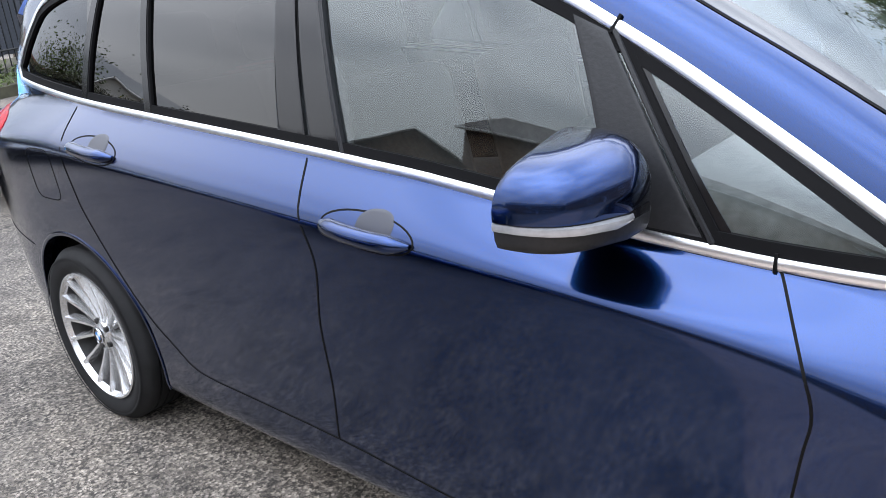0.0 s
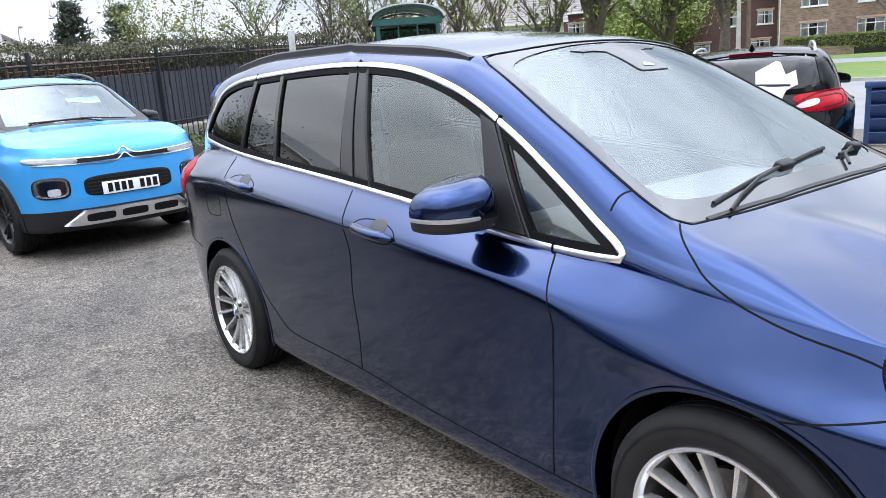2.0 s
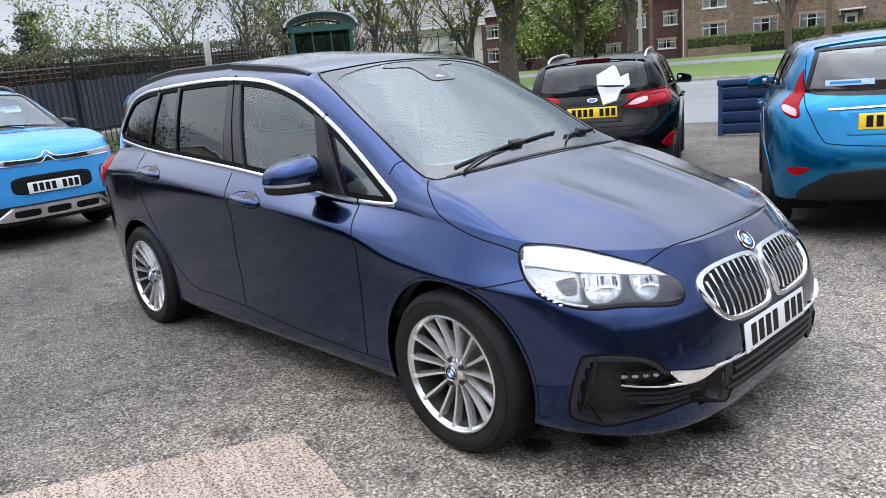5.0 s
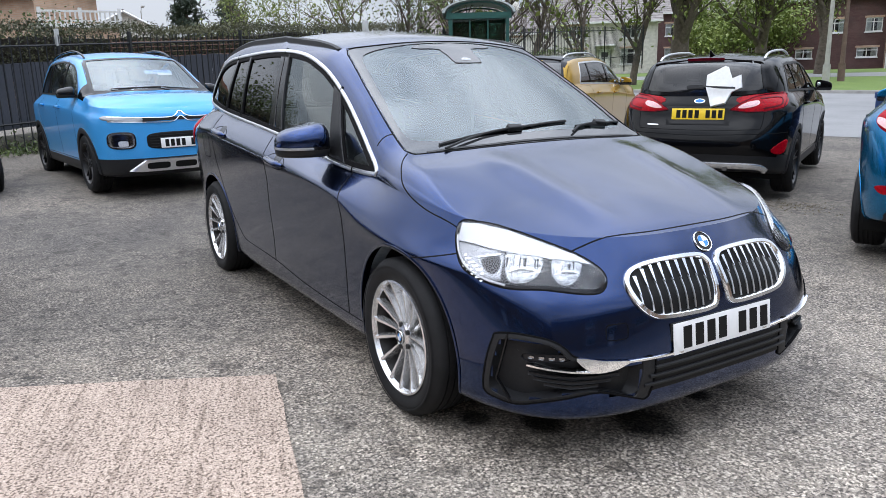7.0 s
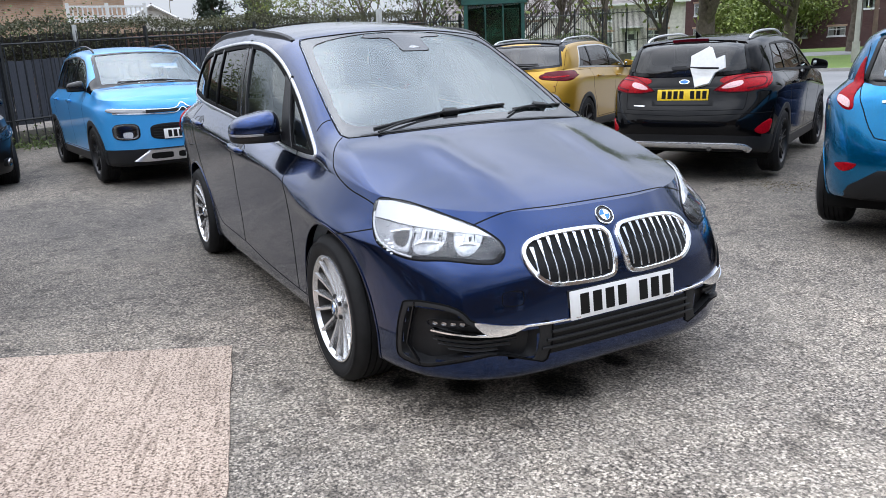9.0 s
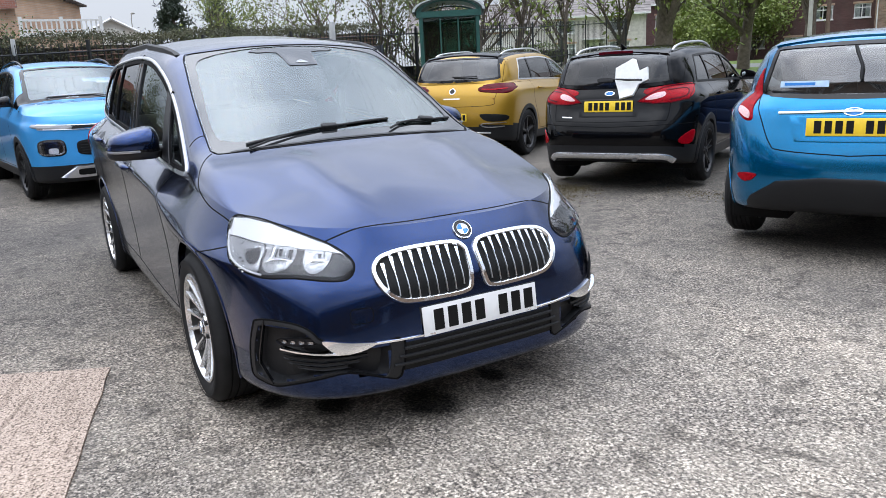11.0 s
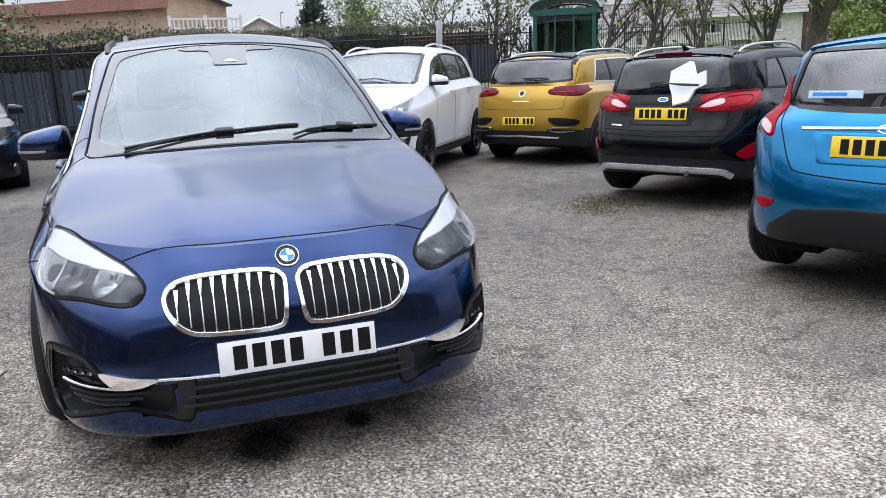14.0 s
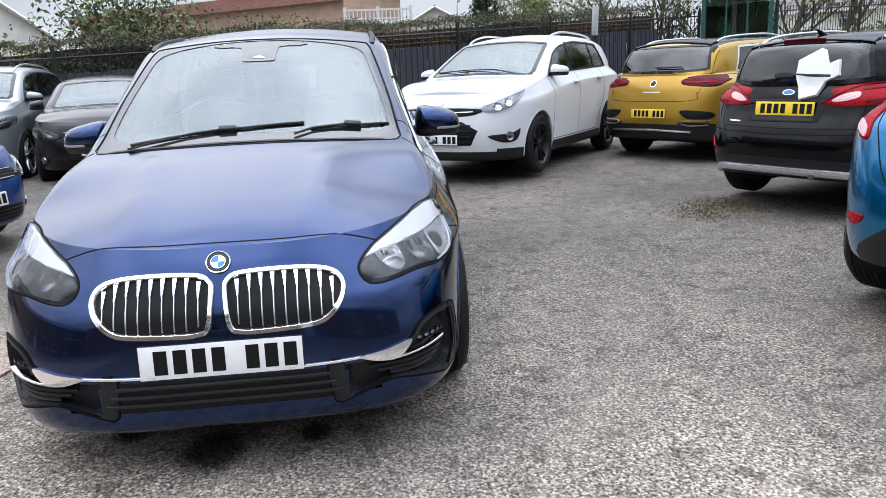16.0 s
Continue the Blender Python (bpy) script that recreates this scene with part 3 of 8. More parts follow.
def arches(shell, car, hubs, r, z, lip=None, flare=0.0):
    for x in hubs:
        poly = circle(x, z, r) 
        low = [(p[0], p[1]) for p in poly]
        hit = shell.cut(low, (0, 2), lambda m: (np.abs(m[:, 1]) > 0.5))
        for s in (-1, 1):
            bm = bmesh.new()
            rows = []
            for yy in (0.40, 0.80 * shell.wide):
                rows.append([bm.verts.new((x + (r + 0.004) * math.cos(a), s * yy, z + (r + 0.004) * math.sin(a))) for a in np.linspace(-0.45, math.pi + 0.45, 30)])
            for i in range(29):
                bm.faces.new((rows[0][i], rows[0][i + 1], rows[1][i + 1], rows[1][i]))
            bm.faces.new(rows[0])
            part("wheel_arch_liner", bm, M_UNDER, car)
            if lip is not None:
                arc = [(x + (r + 0.005) * math.cos(a), z + (r + 0.005) * math.sin(a)) for a in np.linspace(-0.30, math.pi + 0.30, 50)]
                arc = [(a, max(b, shell.low)) for a, b in arc]
                part("wheel_arch_lip", strip(arc, shell.side(s), 0.014 + flare, 0.004 + flare * 0.12, depth=0.03 if not flare else 0.03, round_top=True), lip, car)


def plate(parent, m, ground, words_width=0.46, w=0.52, h=0.111):
    """A number plate: a thin board with a row of dark bars."""
    p = part("number_plate", box((-w / 2, -h / 2, 0), (w / 2, h / 2, 0.005), 0.002), ground, parent, "number plate with dark bars")
    p.matrix_basis = m
    widths = [0.042, 0.042, 0.042, 0.042, 0.0, 0.042, 0.042, 0.042]
    gap = 0.019
    x = -(sum(widths) + gap * 7) / 2
    for k in widths:
        if k:
            part("bar", box((x, -0.0395, 0.005), (x + k, 0.0395, 0.0062)), M_INK, p)
        x += (k or 0.028) + gap
    return p


def round_badge(parent, m, r):
    """A round emblem: chrome rim, black ring and four quarters in blue and white."""
    b = part("badge", turned(lathe([(0.0, 0.0), (r * 1.0, 0.0), (r * 0.98, -0.004), (r * 0.9, -0.005), (r * 0.86, -0.003), (0.0, -0.003)], 32)), M_BLACK, parent, "round blue and white badge")
    b.matrix_basis = m
    part("badge_rim", turned(lathe([(r * 1.02, 0.0), (r * 1.03, -0.003), (r * 0.97, -0.0062), (r * 0.91, -0.0052)], 32)), M_CHROME, b)
    part("badge_rim", turned(lathe([(r * 0.62, -0.003), (r * 0.60, -0.0056), (r * 0.56, -0.0052)], 32)), M_CHROME, b)
    for k in range(4):
        bm = bmesh.new()
        c = bm.verts.new((0, 0, 0.0046))
        arc = [bm.verts.new((r * 0.57 * math.cos(a), r * 0.57 * math.sin(a), 0.0046)) for a in np.linspace(math.pi / 2 * k, math.pi / 2 * (k + 1), 9)]
        for i in range(8):
            bm.faces.new((c, arc[i], arc[i + 1]))
        part("badge_quarter", bm, M_BADGEBLUE if k % 2 else M_WHITE, b)
    return b


def turned(bm):
    """From about y to about z, so that -y becomes +z."""
    bmesh.ops.transform(bm, matrix=pose(0, 0, 0, -90), verts=bm.verts)
    return bm


def facing(p, n, up=(0, 0, 1)):
    """A pose at p whose z axis is n and whose y axis points up."""
    n = Vector(n).normalized()
    x = Vector(up).cross(n).normalized()
    y = n.cross(x)
    m = Matrix((x, y, n)).transposed().to_4x4()
    m.translation = p
    return m


def seat(parent, x, y, z, s=1.0, mat=None):
    mat = mat or M_SEAT
    bm = box((-0.26, -0.25, 0.0), (0.26, 0.25, 0.17), 0.05)
    o = part("seat_base", bm, mat, parent)
    o.matrix_basis = pose(x, y, z, 0, -6, 0)
    bm = box((-0.07, -0.24, 0.0), (0.07, 0.24, 0.62 * s), 0.05)
    o = part("seat_back", bm, mat, parent)
    o.matrix_basis = pose(x - 0.24, y, z + 0.1, 0, -14, 0)
    bm = box((-0.05, -0.13, 0.0), (0.05, 0.13, 0.2), 0.04)
    o = part("headrest", bm, mat, parent)
    o.matrix_basis = pose(x - 0.415, y, z + 0.1 + 0.64 * s, 0, -10, 0)


def cabin(car, shell, hit_roof, x_dash, x_front, x_rear, zb, wide=0.62, ws=-1):
    """Seats, dashboard, steering wheel and a lined floor behind the panes."""
    part("dashboard", box((x_dash - 0.30, -wide - 0.04, zb - 0.32), (x_dash + 0.22, wide + 0.04, zb - 0.03), 0.06), M_CABIN, car)
    for y in (-0.36, 0.36):
        seat(car, x_front, y, zb - 0.55)
    for y in (-0.40, 0.0, 0.40):
        seat(car, x_rear, y, zb - 0.52, 0.9)
    for s in (-1, 1):
        part("seat_belt", tube([(x_front - 0.34, s * (wide - 0.02), zb + 0.26), (x_front - 0.30, s * (wide - 0.04), zb), (x_front - 0.20, s * (wide - 0.10), zb - 0.35)], 0.024, 6, False, 0.2), M_CABIN, car)
    part("cabin_floor", box((x_rear - 0.6, -wide - 0.05, zb - 0.66), (x_dash, wide + 0.05, zb - 0.58)), M_CABIN, car)
    ringpts = [(0, 0.185 * math.cos(a), 0.185 * math.sin(a)) for a in np.linspace(0, 6.28319, 33)[:-1]]
    st = part("steering_wheel", tube(ringpts, 0.017, 8, True), M_TRIM, car)
    st.matrix_basis = pose(x_dash - 0.42, ws * 0.36, zb - 0.13, 0, -25, 0)
    part("steering_boss", box((-0.03, -0.17, -0.04), (0.02, 0.17, 0.04), 0.02), M_TRIM, st)


def mirror_pod(car, x, y, z, s, body_mat, base_mat, scale=1.0, lens=True):
    """A door mirror: painted cap, lamp strip, black lower half, glass and foot. It is 0.25 m wide at scale 1, and starts at its inner end."""
    flip = Matrix.Diagonal((scale, s * scale, scale * 0.80, 1))

    def loft(zs, mat, name, parent, label=""):
        bm, rings = bmesh.new(), []
        for zz, y0, y1, deep in zs:
            ring = []
            for k in range(24):
                a = 6.28319 * k / 24
                c, d = math.cos(a), math.sin(a)
                u = math.copysign(abs(d) ** 0.48, d)
                px = deep * abs(c) ** 0.8 if c > 0 else -0.028 * abs(c) ** 0.3
                yy = (y0 + y1) / 2 + u * (y1 - y0) / 2
                ring.append(bm.verts.new((px * (1 - 0.25 * max(0, u)) - 0.035 * (yy / 0.25) ** 2 + 0.02, yy, zz - 0.24 * max(0.0, yy - 0.06) * max(0.0, zz + 0.02) / 0.12)))
            rings.append(ring)
        for p, q in zip(rings, rings[1:]):
            for j in range(24):
                bm.faces.new((p[j], p[(j + 1) % 24], q[(j + 1) % 24], q[j]))
        bm.faces.new(rings[0])
        bm.faces.new(rings[-1])
        bmesh.ops.transform(bm, matrix=flip, verts=bm.verts)
        bmesh.ops.recalc_face_normals(bm, faces=bm.faces)
        return part(name, bm, mat, parent, label)
    cap = [(-0.040, 0.0, 0.250, 0.128), (-0.02, 0.0, 0.250, 0.132), (0.01, 0.0, 0.247, 0.130), (0.04, 0.003, 0.241, 0.123), (0.062, 0.008, 0.232, 0.111), (0.080, 0.015, 0.216, 0.094), (0.092, 0.024, 0.192, 0.072), (0.097, 0.040, 0.150, 0.045)]
    pod = loft(cap, body_mat, "door_mirror", car, "door mirror in body colour")
    pod.matrix_basis = pose(x, y, z)
    loft([(-0.104, 0.012, 0.226, 0.108), (-0.095, 0.003, 0.242, 0.124), (-0.078, 0.0, 0.247, 0.129), (-0.058, -0.002, 0.248, 0.130)], base_mat, "mirror_base", pod, "black mirror base")
    if lens:
        loft([(-0.058, 0.075, 0.250, 0.134), (-0.052, 0.072, 0.251, 0.136), (-0.043, 0.075, 0.250, 0.134)], M_STRIPLENS, "indicator", pod, "clear indicator strip")
    loft([(-0.058, 0.0, 0.246, 0.129), (-0.040, 0.0, 0.246, 0.129)], M_BLACK, "mirror_joint", pod)
    foot = box((-0.05, -0.10, -0.080), (0.045, 0.03, -0.038), 0.014, flip)
    bmesh.ops.recalc_face_normals(foot, faces=foot.faces)
    part("mirror_foot", foot, base_mat, pod)
    gl = box((-0.012, 0.03, -0.045), (0.02, 0.19, 0.045), 0.006, flip)
    bmesh.ops.recalc_face_normals(gl, faces=gl.faces)
    part("mirror_glass", gl, M_CHROME, pod)
    return pod


def make_rows(xf, xr, w, front, rear, low, crease, belt, belt_w, nf=3.3, nr=3.6, widths=(0.86, 0.94, 0.966, 0.976, 0.988, 1.0, 0.972), xs=(1.15, -1.35)):
    """Eight rows from sill to belt. front, rear: (height, inset) of each row at the car's two ends; low: the side heights of rows 0 to 4."""
    rows = []
    cz, bz = profile(crease), profile(belt)
    mids = np.linspace(xs[1], xs[0], 9)
    for k in range(8):
        a, b = xf - front[k][1], xr + rear[k][1]
        if k < 5:
            side = [(x, low[k]) for x in mids]
        elif k == 5:
            side = [(x, float(cz(x))) for x in mids]
        elif k == 6:
            side = [(x, float(cz(x)) + 0.42 * float(bz(x) - cz(x))) for x in mids]
        else:
            side = [(x, float(bz(x))) for x in mids]
        z = [(b, rear[k][0])] + side + [(a, front[k][0])]
        rows.append(dict(xf=a, xr=b, nf=nf[k] if hasattr(nf, "__len__") else nf, nr=nr[k] if hasattr(nr, "__len__") else nr, z=z, w=belt_w if k == 7 else w * widths[k]))
    return rows


# ---------------------------------------------------------------- the blue people carrier
M_NAVY = paint("navy_metallic_paint", (0.0044, 0.0222, 0.089), 1.0, 0.20, 1.41)
# body navy darkened to paint the shade in the handle bowls
M_BOWLSHADE = plain("handle_bowl_shade", (0.003, 0.006, 0.018), 0.25, 0.0, 0.1)

FOG_PANEL = [(50.1, 0.494), (46.3, 0.503), (41.5, 0.497), (38.8, 0.483), (37.1, 0.464), (35.3, 0.436), (30, 0.415), (24, 0.405), (19.4, 0.40), (20.5, 0.262), (24.4, 0.272), (30.7, 0.308), (36.1, 0.292), (41.8, 0.267), (46.3, 0.246), (50.3, 0.252), (53.3, 0.274), (52.6, 0.381), (51, 0.474)]


def people_carrier():
    car = thing("people_carrier", "dark blue metallic people carrier parked on worn tarmac", "car")
    front = [(0.175, 0.17), (0.20, 0.035), (0.33, 0.003), (0.45, 0.005), (0.58, 0.025), (0.655, 0.062), (0.722, 0.105), (0.787, 0.16)]
    rear = [(0.24, 0.15), (0.30, 0.06), (0.44, 0.02), (0.56, 0.0), (0.70, 0.015), (0.92, 0.05), (1.02, 0.07), (1.12, 0.09)]
    crease = [(-1.9, 1.02), (-1.06, 0.972), (-0.6, 0.945), (0.2, 0.893), (0.55, 0.868), (0.93, 0.818), (1.22, 0.72)]
    belt = [(-1.9, 1.195), (-1.32, 1.13), (-0.8, 1.09), (-0.17, 1.044), (0.19, 1.008), (0.57, 0.952), (0.9, 0.932), (1.06, 0.928), (1.3, 0.885)]
    belt_w = [(-2.2, 0.72), (-1.6, 0.775), (-1.0, 0.80), (0.0, 0.805), (0.8, 0.785), (1.06, 0.785), (1.3, 0.805), (1.7, 0.81)]
    rows = make_rows(2.265, -2.31, 0.902, front, rear, (0.185, 0.205, 0.325, 0.47, 0.65), crease, belt, belt_w, nf=(3.9, 3.9, 3.9, 3.8, 3.3, 2.85, 2.75, 2.75), nr=4.0, widths=(0.85, 0.93, 0.950, 0.960, 0.976, 1.0, 0.968))
    rows[6]["w"] = [(-2.2, 0.873), (0.7, 0.873), (1.2, 0.868), (1.7, 0.855)]
    centre = [(2.12, 0.775), (2.05, 0.815), (1.9, 0.875), (1.7, 0.935), (1.45, 1.0), (1.28, 1.04), (1.2, 1.07), (0.8, 1.30), (0.45, 1.495), (0.33, 1.545), (0.0, 1.592), (-0.5, 1.63), (-1.1, 1.632), (-1.6, 1.595), (-1.95, 1.535), (-2.08, 1.49), (-2.13, 1.43), (-2.24, 1.10)]
    crown = [(2.1, 0.10), (1.7, 0.10), (1.3, 0.03), (0.9, 0.04), (0.3, 0.12), (-0.5, 0.14), (-2.0, 0.14)]
    sh = Shell(rows, (1.15, -1.35), centre, crown, [(-2, 0.30), (0, 0.30), (1.0, 0.34), (1.3, 0.6), (1.8, 1.0)], bow=0.2, n=(72, 100, 56), sub=6, fold=5, relief=lambda x, y: 0.016 * np.exp(-((np.abs(y) - 0.30 - 0.10 * (2.1 - x)) / 0.075) ** 2) * np.clip((x - 1.22) / 0.25, 0, 1) * np.clip((2.10 - x) / 0.35, 0, 1))
    sh.wide, sh.low = 0.98, 0.21

    # openings
    dlo = smooth_line([(-1.80, 1.235), (-1.68, 1.373), (-1.59, 1.44), (-1.394, 1.48), (-1.179, 1.493), (-0.924, 1.503), (-0.61, 1.51), (-0.389, 1.508), (-0.176, 1.496), (0.054, 1.466), (0.258, 1.41), (0.399, 1.35), (0.504, 1.294), (0.617, 1.231), (0.733, 1.161), (0.842, 1.094), (0.947, 1.028), (1.02, 0.984), (1.05, 0.96)], 4) + smooth_line([(1.045, 0.947), (0.95, 0.944), (0.818, 0.947), (0.712, 0.954), (0.525, 0.973), (0.16, 1.024), (-0.01, 1.041), (-0.188, 1.057), (-0.521, 1.083), (-0.872, 1.109), (-1.262, 1.14), (-1.509, 1.165), (-1.766, 1.195)], 3)
    dlo = [tuple(p) for p in dlo]
    hits = {}
    for s in (-1, 1):
        hits[s] = sh.cut(dlo, (0, 2), lambda m, s=s: (m[:, 1] * s > 0.4))
    screen = smooth_line([(0.31, -0.555), (0.35, -0.35), (0.375, 0.0), (0.35, 0.35), (0.31, 0.555)], 6) + smooth_line([(0.36, 0.575), (0.75, 0.635), (1.13, 0.675)], 5) + smooth_line([(1.175, 0.655), (1.225, 0.4), (1.245, 0.0), (1.225, -0.4), (1.175, -0.655)], 6) + smooth_line([(1.13, -0.675), (0.75, -0.635), (0.36, -0.575)], 5)
    screen = [tuple(p) for p in screen]
    hit_ws = sh.cut(screen, (0, 1), lambda m: m[:, 2] > 0.9)
    back = [(-0.52, 1.47), (0.52, 1.47), (0.58, 1.2), (-0.58, 1.2)]
    hit_bk = sh.cut(back, (1, 2), lambda m: m[:, 0] < -1.95)
    arches(sh, car, (1.392, -1.392), 0.382, 0.32, M_NAVY)
    pc = np.array((42, 0.36))
    sh.hole([tuple(pc + (np.array(p) - pc) * 0.88) for p in FOG_PANEL], 1.3)

    def names(m, kind):
        x, y, z = m.T
        out = np.full(len(m), "wing", object)
        out[(x < -0.75)] = "rear_quarter"
        out[(kind == 1) & (x < 1.12) & (z > 1.0) & (x > -0.95)] = "roof_side"
        out[(kind == 0) & (x > 1.5) & (z < 0.66 + 0.2 * (x - 1.45))] = "front_bumper"
        out[(kind == 0) & (x < -1.7) & (z < 0.72)] = "rear_bumper"
        out[(x < -2.0) & (np.abs(y) < 0.66) & (z > 0.72)] = "tailgate"
        fd = inside([(-0.29, 1.6), (-0.2, 1.05), (-0.168, 0.97), (-0.125, 0.81), (-0.158, 0.6), (-0.178, 0.325), (0.215, 0.291), (0.85, 0.277), (0.865, 0.45), (0.90, 0.70), (0.885, 0.85), (0.812, 0.955), (0.504, 1.294), (0.40, 1.6)], x, z) & (np.abs(y) > 0.6)
        rd = inside([(-0.29, 1.6), (-0.2, 1.05), (-0.168, 0.97), (-0.125, 0.81), (-0.158, 0.6), (-0.178, 0.325), (-0.70, 0.335), (-0.782, 0.345), (-0.861, 0.39), (-0.996, 0.481), (-1.107, 0.63), (-1.21, 0.805), (-1.227, 0.872), (-1.259, 1.038), (-1.278, 1.122), (-1.15, 1.6)], x, z) & (np.abs(y) > 0.6)
        out[fd] = "front_door"
        out[rd] = "rear_door"
        hood = inside([(1.155, -0.66), (1.24, -0.758), (1.41, -0.808), (1.69, -0.80), (2.0, -0.61), (2.07, -0.4), (2.105, 0.0), (2.07, 0.4), (2.0, 0.61), (1.69, 0.80), (1.41, 0.808), (1.24, 0.758), (1.155, 0.66)], x, y) & (kind == 1) & (x > 1.1)
        out[hood] = "bonnet"
        out[(kind == 1) & (x < 0.35) & (x > -2.02) & (np.abs(y) < 0.63) & (z > 1.44)] = "roof"
        out[(kind == 0) & (z < 0.33) & (np.abs(x) < 1.15)] = "sill"
        out[kind == 2] = "underbody"
        pair = np.isin(out.astype(str), ["wing", "rear_quarter", "front_door", "rear_door", "sill", "roof_side"])
        out[pair & (y > 0)] = out[pair & (y > 0)] + "@left"
        return out.astype(str)
    sh.pieces(names, M_NAVY, car)

    # panes and their frames
    for s in (-1, 1):
        f_mid = sh.v[sh.f].mean(1)[:, 0]
        for name, mat, lo, hi in (("quarter_glass", M_PRIVACY, -9, -1.20), ("rear_door_quarter_glass", M_PRIVACY, -1.20, -0.90), ("rear_door_glass", M_PRIVACY, -0.90, -0.25), ("front_door_glass", M_SIDEGLASS, -0.25, 0.60), ("front_quarter_glass", M_SIDEGLASS, 0.60, 9)):
            o = put(name, sh.sheet(hits[s] & (f_mid > lo) & (f_mid <= hi), -0.008), mat, car)
            o.visible_shadow = False
        at = sh.side(s)
        part("window_trim", strip(ring_of(dlo, 0.002), at, 0.020, 0.006, True, 0.02, True), M_SATIN, car, "satin aluminium window trim")
        part("window_rubber", strip(ring_of(dlo, -0.019), at, 0.022, 0.001, True, 0.015), M_SEAM, car)
        for a, b, w in (((-1.185, 1.478), (-1.235, 1.150), 0.034), ((-0.921, 1.49), (-0.868, 1.116), 0.030)):
            part("window_pillar", strip([a, b], at, w, 0.002, False, 0.012), M_PILLAR, car, "dark grey window divider")
            part("pillar_edge", strip([(a[0] + w * 0.62, a[1]), (b[0] + w * 0.62, b[1])], at, 0.007, 0.0005, False, 0.012), M_SEAM, car)
        for poly in ([(-0.358, 1.493), (-0.302, 1.491), (-0.206, 1.062), (-0.304, 1.075)], [(-0.290, 1.490), (-0.237, 1.487), (-0.095, 1.050), (-0.194, 1.061)]):
            part("window_pillar", patch(dense(poly, 0.03, True), at, 0.001, 0.012), M_PILLAR, car, "gloss black centre pillar panel")
        part("pillar_edge", strip([(-0.229, 1.487), (-0.087, 1.049)], at, 0.012, 0.003, False, 0.012, True), M_TRIM, car)
        part("mirror_sail", patch(dense([(0.425, 1.318), (0.492, 1.288), (0.60, 1.125), (0.702, 0.968), (0.60, 0.975), (0.545, 0.982), (0.520, 1.075), (0.475, 1.20)], 0.03, True), at, 0.002, 0.012), M_TRIM, car, "black triangular mirror panel")
        part("sail_line", strip([(0.502, 1.292), (0.61, 1.128), (0.718, 0.962)], at, 0.010, 0.006, False, 0.012, True), M_TRIM, car)
        part("sail_gap", strip([(0.512, 1.290), (0.622, 1.126), (0.731, 0.961)], at, 0.014, 0.0015, False, 0.012), M_SEAM, car)
        part("quarter_frame", strip([(0.530, 1.275), (0.645, 1.10), (0.745, 0.963)], at, 0.020, -0.004, False, 0.006), M_BLACK, car)
        for a, b in (((0.500, 1.282), (0.514, 1.310)), ((0.815, 0.932), (0.815, 0.962)), ((-1.19, 1.478), (-1.175, 1.508)), ((-0.302, 1.49), (-0.298, 1.522))):
            part("trim_gap", strip([a, b], at, 0.005, 0.0068, False, 0.012), M_SEAM, car)
    ws = put("windscreen", sh.sheet(hit_ws, -0.004), M_GLASS, car, "windscreen glass mirroring a bright sky")
    ws.visible_shadow = False
    put("rear_window", sh.sheet(hit_bk, -0.006), M_PRIVACY, car).visible_shadow = False
    clear = [(0.387, 0.0), (0.383, 0.28), (0.392, 0.47), (0.44, 0.534), (0.60, 0.566), (0.80, 0.598), (0.97, 0.622), (1.07, 0.605), (1.125, 0.48), (1.148, 0.22), (1.155, 0.0)]
    clear = smooth_line(clear + [(x, -y) for x, y in clear[-2:0:-1]], 5, True)
    part("windscreen_band", collar(ring_of(screen, -0.003), clear, (0.76, 0.0), sh.over, -0.0012), M_FRIT, car, "black printed screen edge")
    part("windscreen_gap", strip(ring_of(screen, 0.004), sh.over, 0.006, 0.0015, True, 0.012), M_SEAM, car)
    part("cowl", strip([(1.185, -0.60), (1.22, -0.3), (1.228, 0), (1.22, 0.3), (1.185, 0.60)], sh.over, 0.014, 0.0025, False, 0.01), M_TRIM, car)
    part("sensor_housing", patch(smooth_line([(0.40, -0.22), (0.40, 0.22), (0.44, 0.20), (0.46, 0.10), (0.58, 0.085), (0.60, 0.06), (0.60, -0.06), (0.58, -0.085), (0.46, -0.10), (0.44, -0.20)], 2, True), sh.over, -0.0014, 0.006, centre=(0.45, 0)), M_FRIT, car, "dark sensor cover behind the screen")
    part("camera_window", patch(smooth_line([(0.575, -0.032), (0.575, 0.032), (0.552, 0.008), (0.55, 0.0), (0.552, -0.008)], 3, True), sh.over, 0.0006, 0.003), M_REFLECT, car)
    part("interior_mirror", box((0.40, -0.13, 1.345), (0.43, 0.13, 1.41), 0.02), M_BLACK, car)
    for blade, arm in (([(1.150, -0.52), (1.135, -0.30), (1.115, 0.0), (1.085, 0.24)], [(1.20, -0.52), (1.17, -0.42), (1.142, -0.28), (1.125, -0.10)]), ([(1.125, 0.27), (1.10, 0.42), (1.04, 0.63)], [(1.185, 0.20), (1.135, 0.28), (1.105, 0.38), (1.085, 0.46)])):
        wp = part("wiper", tube([p + n * 0.003 for p, n in (sh.over(*q) for q in dense(blade, 0.05))], 0.0065, 6), M_TRIM, car, "black wiper blade")
        part("wiper_arm", tube([p + n * 0.010 for p, n in (sh.over(*q) for q in dense(arm, 0.05))], 0.0055, 6), M_TRIM, wp)
        p, n = sh.over(*arm[-1])
